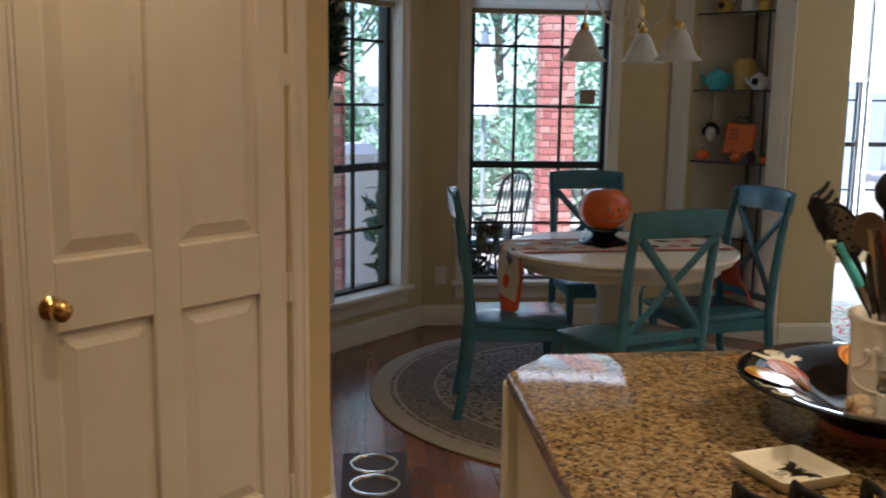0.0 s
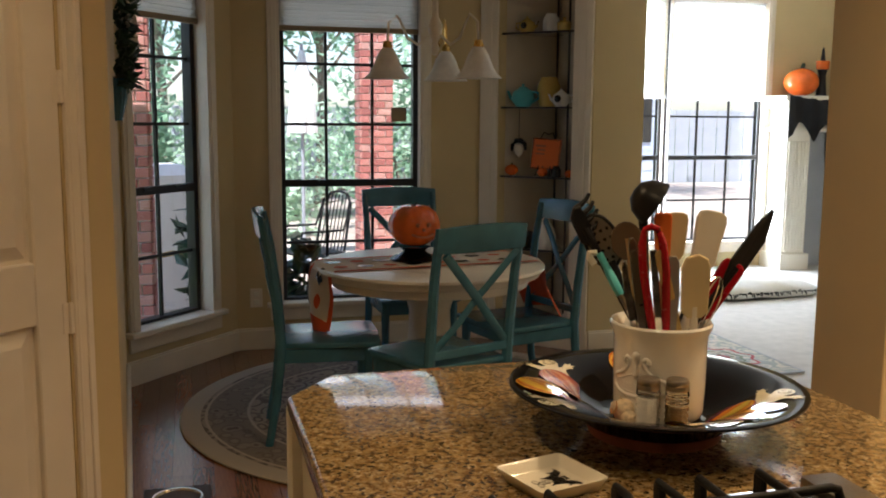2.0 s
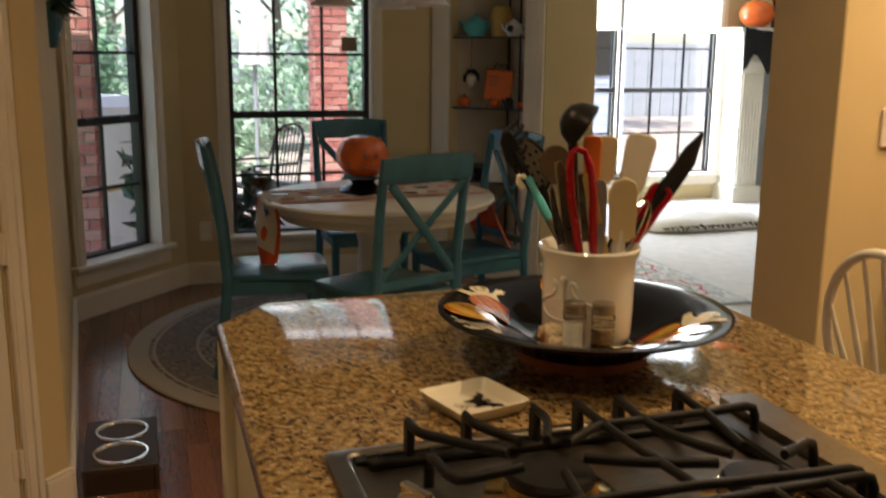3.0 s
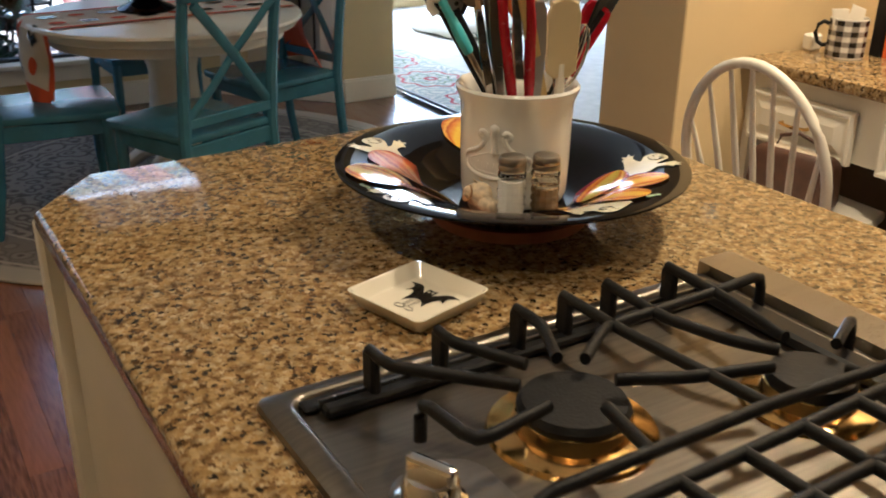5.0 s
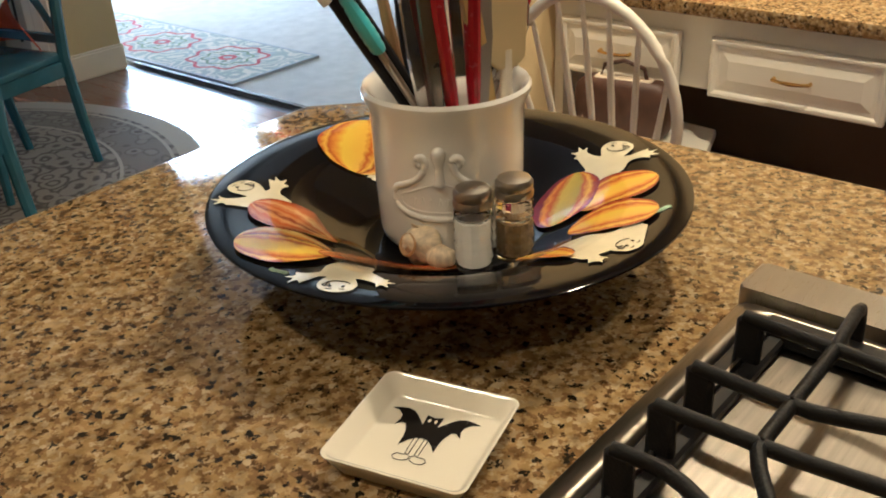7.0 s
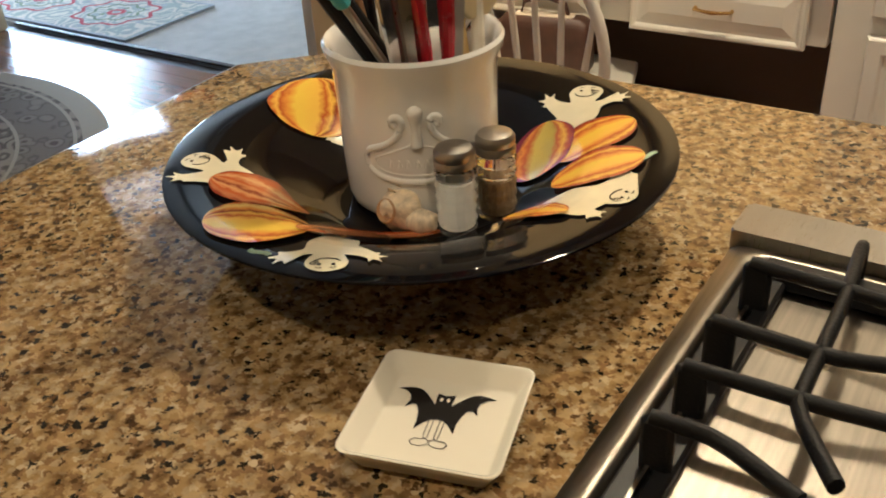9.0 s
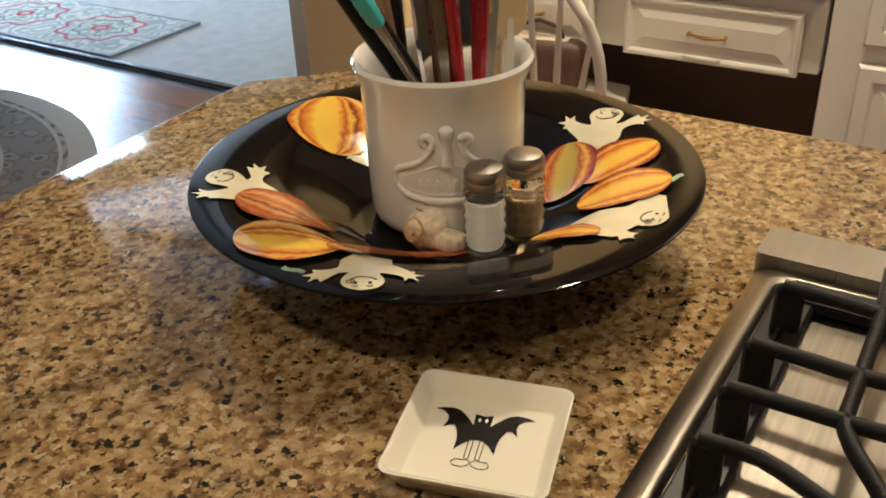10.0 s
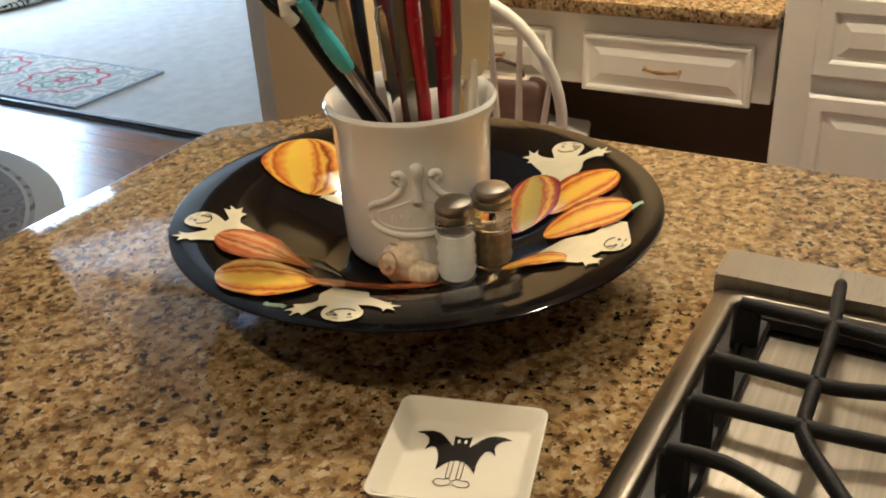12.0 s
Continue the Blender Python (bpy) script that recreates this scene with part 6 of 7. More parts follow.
small_pumpkin(m_n @ pose(0.20, 0.07, 1.092), 0.045, "small orange pumpkin figure on the niche shelf")
small_pumpkin(m_n @ pose(0.42, 0.07, 1.092), 0.035, "small orange pumpkin in front of the tin sign")
small_pumpkin(m_n @ pose(0.61, 0.06, 1.092), 0.03, "tiny orange pumpkin at the shelf end")
whole("jar", lathe([(0, 0), (0.03, 0), (0.032, 0.05), (0.02, 0.06), (0.022, 0.07), (0, 0.07)], 16), MAT["ink"], "small dark lidded jar in front of the tin sign", "jar", m_n @ pose(0.52, 0.06, 1.092), smooth=True)
whole("vase", lathe([(0, 0), (0.06, 0), (0.08, 0.07), (0.06, 0.14), (0.035, 0.18), (0.045, 0.2), (0, 0.2)], 24), MAT["white_glaze"], "white vase low in the niche", "vase", m_n @ pose(0.42, 0.12, 0.62), smooth=True)
whole("jar", lathe([(0, 0), (0.05, 0), (0.06, 0.08), (0.04, 0.11), (0, 0.115)], 20), MAT["ink"], "round black pot low in the niche", "jar", m_n @ pose(0.30, 0.10, 0.62), smooth=True)


# ---- built-in desk, tall cabinet, spindle chair ----
DX = 1.885
desk = thing("desk_cabinet", "white built-in desk with raised-panel drawers and open kneehole", "desk")
part("apron", boxes(((DX + 0.30, 0.57, 0.70), (0.56, 0.98, 0.20)), bevel=0.002), MAT["white"], desk)
part("side_panel", boxes(((DX + 0.30, 1.045, 0.30), (0.56, 0.03, 0.60))), MAT["white"], desk)
part("back_panel", boxes(((DX + 0.40, 0.57, 0.30), (0.02, 0.96, 0.60))), MAT["knee"], desk, "dark brown kneehole back")
for y0, y1 in ((0.125, 0.565), (0.655, 1.02)):
    d = part("drawer", raised_panel(bmesh.new(), y1 - y0, 0.155, 0.02, 0.022), MAT["white"], desk, "white raised-panel drawer front")
    d.matrix_local = pose(DX, (y0 + y1) / 2, 0.672, 0, 0, -90)
    part("handle", bar_pull(), MAT["brass"], d, "twisted brass pull", smooth=True)
whole("desk_worktop", prism([(DX - 0.03, 0.075), (2.595, 0.075), (2.595, 1.055), (DX - 0.03, 1.055)], 0.80, 0.838, 0.008), MAT["granite"], "polished brown granite desk top", "worktop", smooth=True)
tall = thing("tall_cabinet", "tall white raised-panel cabinet beside the desk", "cabinet")
part("body", boxes(((DX + 0.345, -0.66, 1.14), (0.66, 1.46, 2.28)), bevel=0.003), MAT["white"], tall)
for y in (-0.26, -0.80, -1.2):
    for z, h, kind in ((0.79, 0.19, "drawer"), (0.35, 0.60, "door"), (1.55, 1.2, "door")):
        d = part(kind, raised_panel(bmesh.new(), 0.50 if y == -0.26 else 0.36, h, 0.02, 0.045), MAT["white"], tall)
        d.matrix_local = pose(DX, y, z, 0, 0, -90)
        part("handle", bar_pull(0.08), MAT["brass"], d, "brass pull", smooth=True)

mug = thing("checked_mug", "black and white checked mug holding papers", "mug", pose(2.125, 0.90, 0.838))
N, R, Hh = 32, 0.056, 0.118
part("body", lathe([(0, 0), (R * 0.97, 0), (R, 0.005), (R, Hh), (R * 0.93, Hh), (R * 0.93, 0.01), (0, 0.01)], N), MAT["white_glaze"], mug, smooth=True)
for k in range(16):
    for j in range(7):
        if k % 2 and j % 2:
            continue
        bm = bmesh.new()
        vs = []
        for t in range(3):
            a = 2 * math.pi * (k + t / 2) / 16
            vs.append([bm.verts.new((R * 1.008 * math.cos(a), R * 1.008 * math.sin(a), 0.006 + z * 0.0155)) for z in (j, j + 1)])
        for p, q in zip(vs, vs[1:]):
            bm.faces.new((p[0], q[0], q[1], p[1]))
        part("check", bm, MAT["ink"] if not (k % 2 or j % 2) else MAT["grey_plastic"], mug)
HD = radians(122)
part("handle", tube([((R - 0.003 + d) * math.cos(HD), (R - 0.003 + d) * math.sin(HD), z) for d, z in ((0, 0.095), (0.018, 0.102), (0.034, 0.09), (0.039, 0.065), (0.030, 0.04), (0.014, 0.03), (0, 0.034))], 0.0065, 10), MAT["black"], mug, "black curved handle", smooth=True)
for q, w, m4 in ((-0.02, 0.05, -12), (0.012, 0.045, 8)):
    part("paper", blade([(-w / 2, 0.02), (w / 2, 0.02), (w / 2, 0.145), (-w / 2, 0.155)], 0.004), MAT["paper"], mug, "folded white papers").matrix_local = pose(q, q * 0.6, 0, 0, m4, -35)
whole("charger", boxes(((0, 0, 0.025), (0.05, 0.04, 0.05)), bevel=0.006), MAT["white_plastic"], "small white plug box on the desk top", "charger", pose(2.13, 1.025, 0.838))
for i, (mat, w, h, lab) in enumerate(((MAT["black"], 0.035, 0.24, "tall black hardback book standing on the desk"), (MAT["orange_plastic"], 0.03, 0.25, "orange hardback book standing on the desk"), (MAT["pink"], 0.04, 0.23, "pink hardback book standing on the desk"), (MAT["orange_plastic"], 0.028, 0.22, "orange paperback standing on the desk"))):
    b = thing("book", lab, "book", pose(2.30, 0.86 - 0.043 * i, 0.838), group="desk books")
    part("cover", boxes(((0, -w / 2, h / 2), (0.17, 0.003, h)), ((0, w / 2, h / 2), (0.17, 0.003, h)), ((-0.085, 0, h / 2), (0.003, w, h)), bevel=0.001), mat, b)
    part("pages", boxes(((0, 0, h / 2), (0.16, w - 0.005, h - 0.008))), MAT["paper"], b)

wc = thing("windsor_chair", "white painted bow-back spindle chair at the desk", "chair", pose(1.585, 0.735, 0, 0, 0, 5.5))
w_ = MAT["white"]
part("seat", prism([(-0.02, -0.17), (0.06, -0.215), (0.24, -0.225), (0.40, -0.19), (0.43, 0.0), (0.40, 0.19), (0.24, 0.225), (0.06, 0.215), (-0.02, 0.17)], 0.425, 0.462, 0.012), w_, wc, smooth=True)


def bow(a):
    """The bent bow: a tall arch from seat side to seat side, leaning back."""
    y, z = 0.258 * math.cos(a), math.sin(a)
    y = y * (1 - 0.22 * (1 - z) ** 3)
    zz = 0.46 + 0.452 * z ** 0.9 if z > 0 else 0.46
    return Vector((0.03 - 0.11 * (zz - 0.46) / 0.5, y, zz))


part("bow", tube([bow(math.pi * k / 28) for k in range(29)], 0.0145, 10), w_, wc, smooth=True)
for k in range(7):
    y = -0.186 + 0.062 * k
    top = min((bow(math.pi * j / 120) for j in range(10, 111)), key=lambda p: abs(p.y - y * 1.12))
    base = Vector((0.035, y * 0.8, 0.455))
    midp = base.lerp(top, 0.4)
    part("spindle", tube([base, midp, top], [0.0065, 0.0095, 0.006], 8), w_, wc, smooth=True)
for sx, sy in ((0.06, -0.15), (0.06, 0.15), (0.36, -0.15), (0.36, 0.15)):
    p0 = Vector((sx, sy, 0.43))
    p1 = Vector((sx + (0.06 if sx > 0.2 else -0.06), sy * 1.45, 0.0))
    part("leg", tube([p0, p0.lerp(p1, 0.25), p0.lerp(p1, 0.5), p0.lerp(p1, 0.8), p1], [0.013, 0.019, 0.016, 0.019, 0.011], 10), w_, wc, smooth=True)
for sy in (-0.187, 0.187):
    part("stretcher", tube([(0.03, sy, 0.2), (0.21, sy, 0.19), (0.39, sy, 0.2)], [0.008, 0.013, 0.008], 8), w_, wc, smooth=True)
bag = thing("handbag", "brown leather handbag on the white spindle chair", "bag", pose(1.82, 0.78, 0.462, 0, 0, -80) @ Matrix.Scale(0.56, 4))
_bm = bmesh.new()
box(_bm, (0, 0, 0.14), (0.46, 0.22, 0.28), 0.05, segments=3)
for v in _bm.verts:
    k = 1 - 0.45 * max(0, v.co.z - 0.08) / 0.2
    v.co.y *= k
    v.co.z += 0.02 * math.cos(8 * v.co.x) * (v.co.z > 0.2)
part("body", _bm, MAT["leather"], bag, smooth=True)
part("lining", boxes(((0, 0, 0.275), (0.30, 0.07, 0.03)), bevel=0.012), MAT["fabric"], bag, "pale cloth in the open top")
part("handle", tube([(-0.12, 0, 0.27), (-0.10, 0, 0.34), (0, 0, 0.37), (0.10, 0, 0.34), (0.12, 0, 0.27)], 0.011, 8), MAT["leather"], bag)
whole("storage_box", boxes(((0, 0, 0.15), (0.34, 0.5, 0.30)), ((0, 0, 0.285), (0.35, 0.51, 0.025)), bevel=0.006), MAT["dark_wood"], "dark brown storage box in the kneehole", "box", pose(2.06, 0.62, 0.0))


# ---- living room ----
rr = thing("runner_rug", "grey blue runner rug with red medallions", "rug", pose(2.69, 4.25, 0.005))
part("weave", boxes(((0, 0, 0.006), (0.58, 1.9, 0.012)), bevel=0.003), MAT["runner_rug"], rr)
part("binding", boxes(((-0.288, 0, 0.0065), (0.014, 1.91, 0.014)), ((0.288, 0, 0.0065), (0.014, 1.91, 0.014)), ((0, -0.95, 0.0065), (0.58, 0.014, 0.014)), ((0, 0.95, 0.0065), (0.58, 0.014, 0.014))), MAT["stucco"], rr)
for y in (-0.55, 0.05, 0.65):
    for r, w, mat in ((0.19, 0.010, MAT["red_fabric"]), (0.12, 0.008, MAT["sage_fabric"]), (0.035, 0.012, MAT["red_fabric"])):
        pts = [((r * 1.0) * (1 + 0.1 * math.cos(8 * a)) * math.cos(a), y + (r * 1.15) * (1 + 0.1 * math.cos(8 * a)) * math.sin(a), 0.0125) for a in [k * 0.1309 for k in range(48)]]
        part("medallion", tube(pts, w, 6, flat=0.08, closed=True), mat, rr)
    for k in range(10):
        a = k * 0.628
        part("flower", lathe([(0, 0.0018), (0.016, 0.0)], 7, m=pose(0.155 * math.cos(a) * (1.5 if k % 2 else 0.45), y + 0.26 * math.sin(a) * (1.0 if k % 2 else 0.3), 0.0125)), MAT["stucco"] if k % 2 else MAT["sage_fabric"], rr)
bed = thing("pet_bed", "flat white fleece pet bed with dark fringe", "pet bed", pose(4.1, 5.75, 0.006, 0, 0, 4))
bm = bmesh.new()
bmesh.ops.create_uvsphere(bm, u_segments=48, v_segments=16, radius=1)
for v in bm.verts:
    sx, sy = v.co.x, v.co.y
    k = 1 / max(0.001, (abs(sx) ** 4 + abs(sy) ** 4) ** 0.25) * math.hypot(sx, sy) if math.hypot(sx, sy) > 1e-6 else 1
    v.co = Vector((sx * k * 0.62, sy * k * 0.42, max(-0.05, v.co.z) * 0.14 + 0.02 + 0.012 * math.sin(9 * sx) * math.sin(7 * sy)))
part("cushion", bm, MAT["bed"], bed, smooth=True)
bm = bmesh.new()
random.seed(11)
for k in range(60):
    x = -0.58 + 1.16 * k / 59
    tube([(x, -0.425, 0.06), (x + random.uniform(-0.015, 0.015), -0.445, 0.045 + random.uniform(-0.02, 0.03))], 0.006, 4, bm)
part("fringe", bm, MAT["black_fabric"], bed, "dark fringe")
fp = thing("fireplace", "white painted fireplace mantel with fluted pilasters", "fireplace", pose(5.12, 7.0, 0))
for x0 in (0.16, 1.94):
    pil = part("pilaster", boxes(((x0, -0.16, 0.68), (0.26, 0.30, 1.36)), bevel=0.004), MAT["white"], fp)
    part("plinth", boxes(((x0, -0.17, 0.08), (0.32, 0.36, 0.16)), bevel=0.004), MAT["white"], pil)
    for k in range(7):
        part("flute", boxes(((x0 - 0.1 + 0.035 * k, -0.315, 0.72), (0.018, 0.016, 1.08)), bevel=0.004), MAT["white"], pil)
part("frieze", boxes(((1.05, -0.16, 1.47), (2.06, 0.32, 0.22)), ((1.05, -0.18, 1.37), (2.12, 0.38, 0.04)), bevel=0.004), MAT["white"], fp)
part("mantel_shelf", boxes(((1.05, -0.20, 1.67), (2.26, 0.46, 0.05)), ((1.05, -0.18, 1.61), (2.16, 0.40, 0.07)), bevel=0.008), MAT["white"], fp)
part("surround", boxes(((0.45, -0.06, 0.68), (0.34, 0.1, 1.36)), ((1.65, -0.06, 0.68), (0.34, 0.1, 1.36)), ((1.05, -0.06, 1.2), (0.9, 0.1, 0.32))), MAT["stucco"], fp, "grey stone surround")
part("firebox", boxes(((1.05, -0.02, 0.5), (0.9, 0.04, 1.0))), MAT["iron"], fp, "black firebox")
small_pumpkin(pose(5.35, 6.80, 1.695), 0.17, "orange lit pumpkin lantern on the mantel shelf")
cd = thing("candle_holder", "black candle holder with orange top on the mantel", "candle", pose(5.58, 6.80, 1.695))
part("stem", lathe([(0, 0), (0.06, 0), (0.05, 0.02), (0.035, 0.2), (0.05, 0.26), (0, 0.26)], 16), MAT["black"], cd, smooth=True)
part("cup", lathe([(0, 0.26), (0.06, 0.26), (0.065, 0.34), (0, 0.34)], 16), MAT["orange"], cd, smooth=True)
part("tip", lathe([(0, 0.34), (0.025, 0.34), (0.01, 0.46), (0, 0.48)], 10), MAT["black"], cd, smooth=True)
whole("candle_holder", lathe([(0, 0), (0.05, 0), (0.045, 0.3), (0, 0.3)], 16), MAT["black"], "plain black pillar candle on the mantel", "candle", pose(5.74, 6.80, 1.695), smooth=True)
bm = bmesh.new()
g = []
for i in range(25):
    g.append([])
    for j in range(9):
        x, d = 0.04 * i, 0.055 * j
        sag = 0.16 * math.sin(math.pi * min(1, i / 24)) + 0.02 * math.sin(i * 1.7 + j)
        g[-1].append(bm.verts.new((x, -0.44 - 0.015 * math.sin(i * 1.3), 0.0 - d * (0.72 + 0.2 * math.cos(i * 0.9)) - sag * 0.3)))
for i in range(24):
    for j in range(8):
        bm.faces.new((g[i][j], g[i + 1][j], g[i + 1][j + 1], g[i][j + 1]))
whole("black_gauze", bm, MAT["black_fabric"], "black gauze draped over the mantel edge", "drape", pose(5.06, 6.99, 1.70), smooth=True)


# ---- patio and garden outside the windows ----
BRICK_MESH = {}


def brick_pier(x, y, w, d, h, label):
    """A brick pier: a mortar core and single bricks, four sides, running bond."""
    p = thing("brick_pier", label, "pier", pose(x, y, -0.17), group="patio brick piers")
    part("mortar", boxes(((0, 0, h / 2), (w - 0.016, d - 0.016, h))), MAT["mortar"], p)
    for k in range(int(h / 0.075)):
        z = 0.075 * k + 0.0375
        for side in range(2):
            long, fixed = (w, -d / 2) if side == 0 else (d, -w / 2)
            n = max(1, round(long / 0.2))
            pitch = long / n
            cuts = [0, *[pitch * (i + (0.5 if k % 2 else 1)) for i in range(n if k % 2 else n - 1)], long]
            for a, b in zip(cuts, cuts[1:]):
                lb = round(b - a - 0.01, 3)
                if lb < 0.03:
                    continue
                if lb not in BRICK_MESH:
                    me = bpy.data.meshes.new("brick")
                    bb = boxes(((0, 0, 0), (lb, 0.03, 0.065)), bevel=0.004)
                    bb.to_mesh(me)
                    bb.free()
                    me.materials.append(MAT["brick_each"])
                    BRICK_MESH[lb] = me
                u = (a + b) / 2 - long / 2
                o = new("brick", BRICK_MESH[lb])
                o.parent = p
                o.matrix_local = pose(u, fixed, z) if side == 0 else pose(fixed, u, z, 0, 0, 90)
                if side == 1 and x < -0.5:
                    o.matrix_local = pose(-fixed, u, z, 0, 0, 90)
    return p


_m, _n2, _l2, _b2 = node_material("single_bricks")
_t = tex(_n2, _l2, "noise", 18, 5)
_i = _n2.new("ShaderNodeObjectInfo")
_a = _n2.new("ShaderNodeMath")
_a.operation = "MULTIPLY_ADD"
_a.inputs[1].default_value = 0.5
_l2.new(_t.outputs["Fac"], _a.inputs[0])
_l2.new(_i.outputs["Random"], _a.inputs[2])
_r = ramp(_n2, [(0.1, (0.27, 0.10, 0.085)), (0.5, (0.40, 0.14, 0.115)), (0.8, (0.50, 0.20, 0.165)), (1.0, (0.52, 0.28, 0.23))])
_l2.new(_a.outputs[0], _r.inputs[0])
_l2.new(_r.outputs[0], _b2.inputs["Base Color"])
_b2.inputs["Roughness"].default_value = 0.9
bump(_n2, _l2, _t.outputs["Fac"], _b2, 0.5, 0.004)
MAT["brick_each"] = _m
brick_pier(1.49, 8.7, 0.34, 0.34, 2.9, "red brick patio pier in sunlight")
brick_pier(-0.86, 5.75, 0.32, 0.34, 2.9, "red brick patio pier beside the bay window")
whole("patio_beam", boxes(((0.6, 8.7, 2.86), (8.0, 0.3, 0.26)), bevel=0.01), MAT["umbrella"], "white painted patio beam on the piers", "beam")

um = thing("patio_umbrella", "closed white patio umbrella on a pole", "umbrella", pose(0.76, 9.0, -0.17))
bm = bmesh.new()
prof = ((0.0, 2.36), (0.03, 2.32), (0.075, 2.08), (0.12, 1.8), (0.135, 1.6), (0.145, 1.46), (0.09, 1.46), (0.03, 1.9))
rings = []
for r, z in prof:
    rings.append([bm.verts.new((max(0.002, r) * (1 + 0.16 * math.cos(8 * a)) * math.cos(a), max(0.002, r) * (1 + 0.16 * math.cos(8 * a)) * math.sin(a), z)) for a in [k * math.pi / 24 for k in range(48)]])
for a, b in zip(rings, rings[1:]):
    for i in range(48):
        bm.faces.new((a[i], a[(i + 1) % 48], b[(i + 1) % 48], b[i]))
part("canopy", bm, MAT["umbrella"], um, smooth=True)
part("pole", tube([(0, 0, 0), (0, 0, 2.4)], 0.02, 10), MAT["stucco"], um)
part("base", lathe([(0, 0), (0.25, 0), (0.24, 0.06), (0.05, 0.1), (0, 0.1)], 24), MAT["stucco"], um)


def shrub(name, x, y, z, rx, ry, rz, n, mat, seed, label, size=(0.06, 0.14), stem=None):
    """A bush: bent stems and a cloud of single leaves, thicker towards its outside and broken by gaps."""
    random.seed(seed)
    s = thing(name, label, "plant", pose(x, y, z))
    bm = bmesh.new()
    clumps = [Vector((random.uniform(-1, 1) * rx * 0.8, random.uniform(-1, 1) * ry * 0.8, random.uniform(0.15, 1) * rz)) for _ in range(max(8, n // 60))]
    for k in range(n):
        c = random.choice(clumps)
        p = c + Vector((random.gauss(0, 0.2) * rx, random.gauss(0, 0.2) * ry, random.gauss(0, 0.14) * rz))
        if p.z < 0.02:
            p.z = 0.02
        leaf_mesh(bm, p, (random.uniform(-1, 1), random.uniform(-1, 1), random.uniform(-0.6, 0.8)), random.uniform(*size), random.uniform(*size) * 0.5)
    part("leaves", bm, mat, s)
    bm = bmesh.new()
    for c in clumps[:: max(1, len(clumps) // 14)]:
        tube([(c.x * 0.15, c.y * 0.15, 0), (c.x * 0.6, c.y * 0.6, c.z * 0.55), c], [0.02, 0.014, 0.006], 5, bm)
    part("stems", bm, MAT["bark"], s)
    return s


# hedge and low bush wear the paler leaf, coloured as if in sun
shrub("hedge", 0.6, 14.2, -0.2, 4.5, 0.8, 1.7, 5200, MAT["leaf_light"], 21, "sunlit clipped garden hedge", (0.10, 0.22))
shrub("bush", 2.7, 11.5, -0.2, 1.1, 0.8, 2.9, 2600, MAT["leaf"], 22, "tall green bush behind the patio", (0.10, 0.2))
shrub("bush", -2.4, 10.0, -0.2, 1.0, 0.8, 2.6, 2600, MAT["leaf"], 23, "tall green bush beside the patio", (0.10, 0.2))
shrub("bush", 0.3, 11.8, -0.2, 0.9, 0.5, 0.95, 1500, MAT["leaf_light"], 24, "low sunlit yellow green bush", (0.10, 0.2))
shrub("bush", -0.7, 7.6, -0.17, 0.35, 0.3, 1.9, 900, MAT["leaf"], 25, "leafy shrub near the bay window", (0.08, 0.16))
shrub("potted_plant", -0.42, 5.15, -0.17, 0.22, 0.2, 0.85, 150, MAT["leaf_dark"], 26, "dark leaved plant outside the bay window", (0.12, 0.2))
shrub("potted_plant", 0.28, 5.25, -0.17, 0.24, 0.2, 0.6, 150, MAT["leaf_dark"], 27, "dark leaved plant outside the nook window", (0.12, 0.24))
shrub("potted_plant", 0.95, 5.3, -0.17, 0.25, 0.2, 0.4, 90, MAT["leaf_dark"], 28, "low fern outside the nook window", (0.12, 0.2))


def tree(x, y, h, seed, crown, n, label):
    """A tapered trunk, forked limbs and a loose crown of leaf clumps."""
    random.seed(seed)
    t = thing("tree", label, "tree", pose(x, y, -0.2))
    bm = bmesh.new()
    tube([(0, 0, 0), (0.05, 0.02, h * 0.3), (-0.05, 0.05, h * 0.6), (0.1, 0, h * 0.9)], [0.13, 0.09, 0.06, 0.02], 10, bm)
    tips = []
    for k in range(12):
        a, z = random.uniform(0, 6.28), random.uniform(0.3, 0.85) * h
        r = crown * random.uniform(0.5, 1.0)
        e = Vector((r * math.cos(a), r * math.sin(a), min(h, z + 0.25 * h)))
        tube([(0, 0, z), (e.x * 0.5, e.y * 0.5, z + (e.z - z) * 0.65), e], [0.035, 0.022, 0.008], 6, bm)
        tips += [e, Vector((e.x * 0.6, e.y * 0.6, z + (e.z - z) * 0.7))]
    part("trunk", bm, MAT["bark"], t)
    bm = bmesh.new()
    for k in range(n):
        c = random.choice(tips)
        p = c + Vector((random.gauss(0, 0.55), random.gauss(0, 0.55), random.gauss(0, 0.5)))
        leaf_mesh(bm, p, (random.uniform(-1, 1), random.uniform(-1, 1), random.uniform(-0.9, 0.4)), random.uniform(0.14, 0.26), random.uniform(0.07, 0.13))
    # even seeds take the leaf copy with sunlight in its colour
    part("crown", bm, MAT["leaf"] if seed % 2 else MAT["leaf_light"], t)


tree(-0.9, 16.5, 6.5, 31, 2.4, 3570, "tall leafy garden tree behind the hedge")
tree(2.1, 17.5, 7.0, 33, 2.6, 3570, "tall leafy garden tree behind the hedge")
tree(4.9, 16.0, 6.0, 35, 2.4, 3060, "tall leafy garden tree behind the hedge")
tree(-4.4, 15.0, 6.5, 32, 2.6, 3060, "sunlit leafy garden tree")
tree(8.5, 17.0, 6.0, 36, 2.5, 2210, "sunlit leafy garden tree")
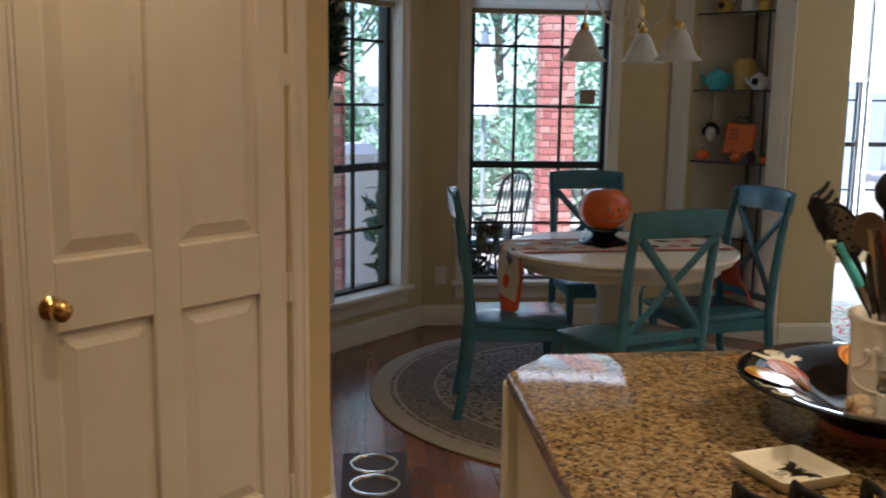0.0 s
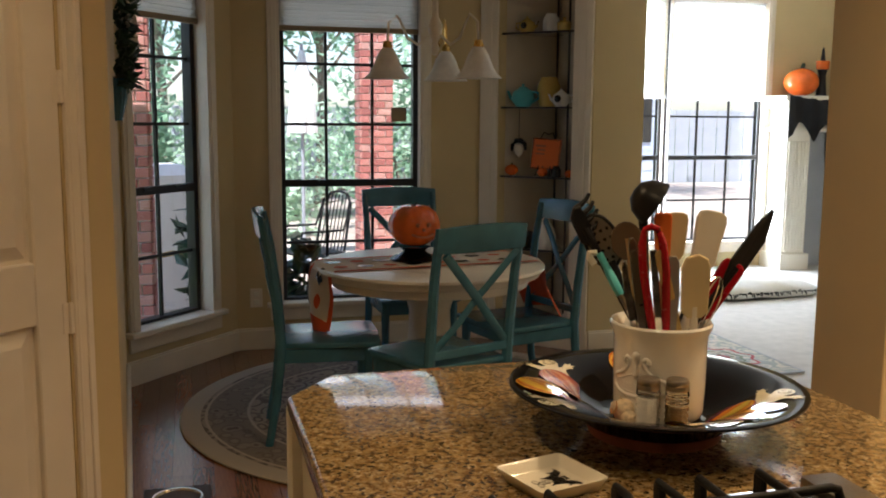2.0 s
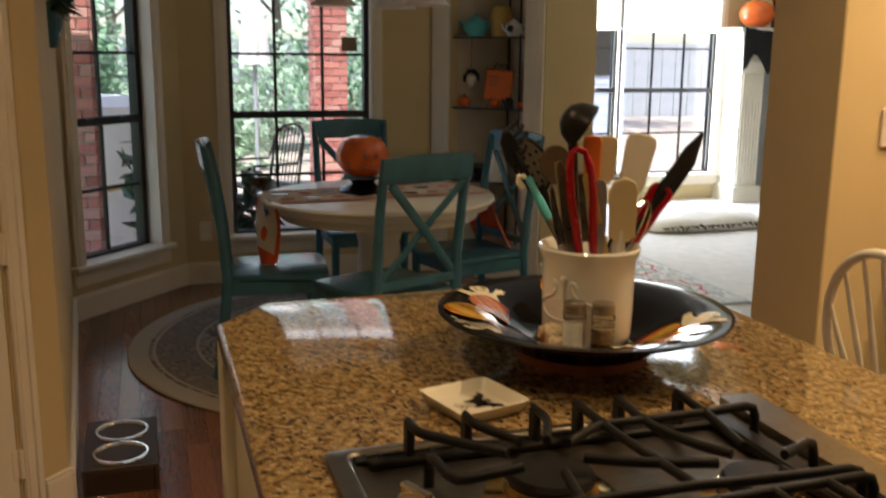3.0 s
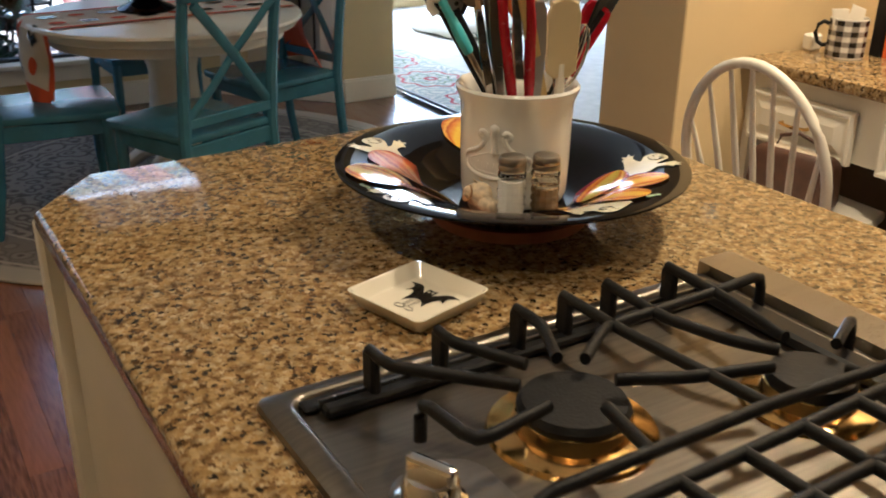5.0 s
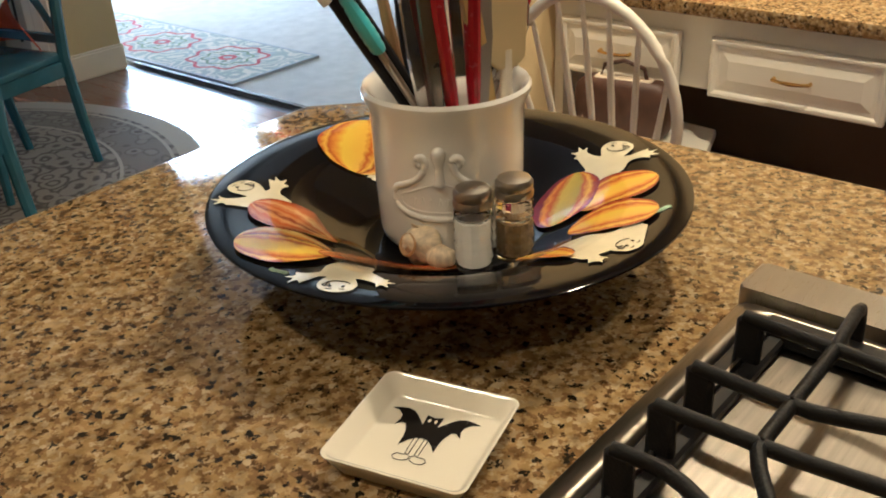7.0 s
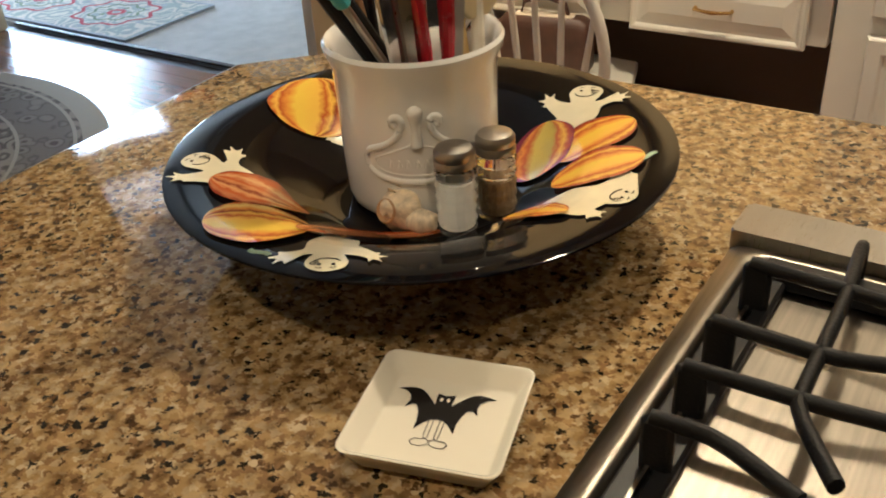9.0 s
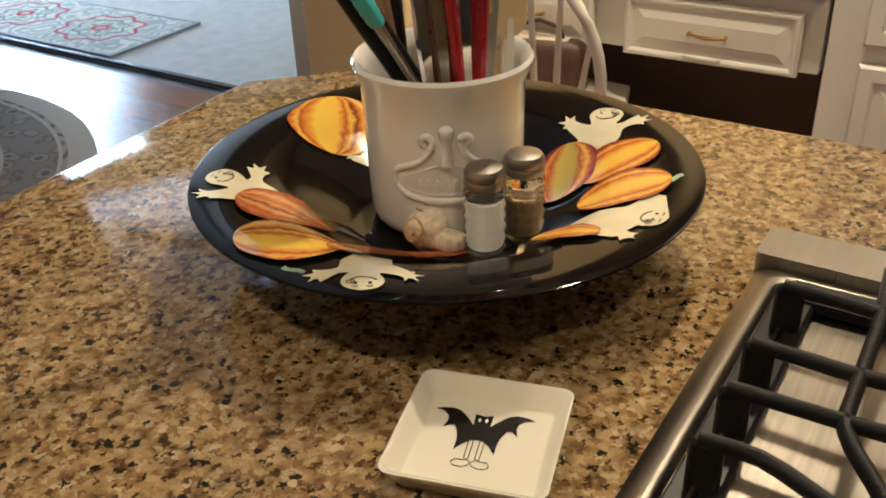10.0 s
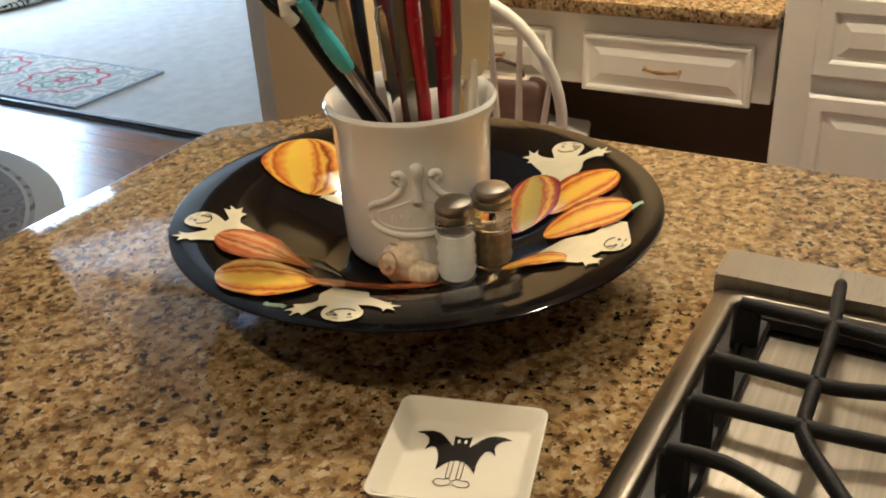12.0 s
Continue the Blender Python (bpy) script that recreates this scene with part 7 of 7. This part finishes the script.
# garden fence closing the view
fence = thing("garden_fence", "grey board garden fence behind the trees", "fence", pose(-14, 21, -0.2))
for k in range(88):
    if k == 0:
        bm0 = boxes(((0, 0, 0.95), (0.38, 0.025, 1.9)), bevel=0.004)
        first = part("board", bm0, MAT["stucco"], fence)
        first.matrix_local = pose(0, 0, 0)
    else:
        o = new("board", first.data)
        o.parent = fence
        o.matrix_local = pose(0.4 * k, 0, 0)


def patio_chair(x, y, a, label):
    c = thing("patio_chair", label, "chair", pose(x, y, -0.17, 0, 0, a), group="patio chairs")
    for s in (-1, 1):
        part("side_frame", tube([(-0.22, s * 0.27, 0), (-0.2, s * 0.27, 0.40), (-0.28, s * 0.26, 0.85), (-0.2, s * 0.27, 0.62), (0.22, s * 0.28, 0.62), (0.26, s * 0.27, 0.4), (0.24, s * 0.27, 0)], 0.013, 6), MAT["iron"], c)
    part("back_rail", tube([(-0.28, -0.26, 0.85), (-0.31, -0.15, 0.93), (-0.32, 0, 0.95), (-0.31, 0.15, 0.93), (-0.28, 0.26, 0.85)], 0.013, 6), MAT["iron"], c)
    bm = bmesh.new()
    for k in range(7):
        tube([(-0.21, -0.2 + 0.066 * k, 0.42), (-0.31, -0.2 + 0.066 * k, 0.92)], 0.006, 5, bm)
    part("back_bars", bm, MAT["iron"], c)
    part("seat", boxes(((0.02, 0, 0.41), (0.46, 0.52, 0.02)), bevel=0.005), MAT["iron"], c)


patio_chair(0.62, 7.3, 200, "black iron patio armchair")
patio_chair(-0.05, 6.6, -60, "black iron patio armchair")
gr = thing("patio_grill", "covered pale grey patio grill", "grill", pose(-0.72, 6.75, -0.17, 0, 0, 20))
part("cover", boxes(((0, 0, 0.62), (0.55, 0.5, 1.24)), bevel=0.08), MAT["umbrella"], gr)
part("side_shelf", boxes(((0.42, 0, 0.85), (0.3, 0.4, 0.04)), ((0.42, 0, 0.42), (0.26, 0.36, 0.8)), bevel=0.01), MAT["stucco"], gr)
part("hose", tube([(-0.3, -0.3, 0.5), (0.0, -0.42, 0.56), (0.35, -0.35, 0.52)], 0.02, 8), MAT["yellow"], gr, "yellow hose")
# house next door beyond the living room window
nb = thing("neighbour_house", "pale grey sided house wall in shade", "house", pose(6.9, 14.5, -0.2))
part("wall", boxes(((0, 0, 2.2), (2.2, 0.3, 4.4)), *[((0, -0.16, 0.1 + 0.18 * k), (2.2, 0.02, 0.16)) for k in range(24)]), MAT["siding"], nb)
part("window", boxes(((0.3, -0.19, 1.9), (0.9, 0.04, 1.3)), bevel=0.01), MAT["bronze"], nb)

# ---- oak floor boards ----
floor = whole("floor", prism([(PB[0] - .05, -4.05), (2.62, -4.05), (2.62, 1.2), (2.36, 1.2), (2.36, 4.2), (1.9, 4.2), (1.42, 4.70), (-0.25, 4.70), (-0.86, 3.95), (-0.74, 1.75), (PB[0] - .05, PB[1] + .05)], -0.1, -0.012), MAT["dark_wood"], "dark stained oak plank floor", "floor", kind="structure")
random.seed(9)
PW = 0.083
for r in range(39):
    x = -0.87 + PW * (r + 0.5)
    if x + PW / 2 > 2.36:
        break
    top = 4.66 if -0.17 < x < 1.41 else (4.64 + (x + 0.17) * 1.145 if x <= -0.17 else (4.64 - (x - 1.41) * 1.05 if x < 1.96 else 4.1))
    y = -1.4 - random.uniform(0, 1.1)
    while y < top - 0.02:
        e = min(top, y + random.choice((0.9, 1.1, 1.25, 1.5)))
        if not (x < -0.70 and y < 1.8):
            me = bpy.data.meshes.new("plank")
            w, l, b = PW - 0.0006, e - y - 0.0006, 0.0009
            vs = [(-w / 2, 0, -0.012), (w / 2, 0, -0.012), (w / 2, l, -0.012), (-w / 2, l, -0.012), (-w / 2, 0, -b), (w / 2, 0, -b), (w / 2, l, -b), (-w / 2, l, -b),
                  (-w / 2 + b, b, 0), (w / 2 - b, b, 0), (w / 2 - b, l - b, 0), (-w / 2 + b, l - b, 0)]
            me.from_pydata(vs, [], [(0, 1, 5, 4), (1, 2, 6, 5), (2, 3, 7, 6), (3, 0, 4, 7), (4, 5, 9, 8), (5, 6, 10, 9), (6, 7, 11, 10), (7, 4, 8, 11), (8, 9, 10, 11)])
            me.materials.append(MAT["floor"])
            o = new("plank", me)
            o.parent = floor
            o.matrix_local = pose(x, y, 0)
        y = e
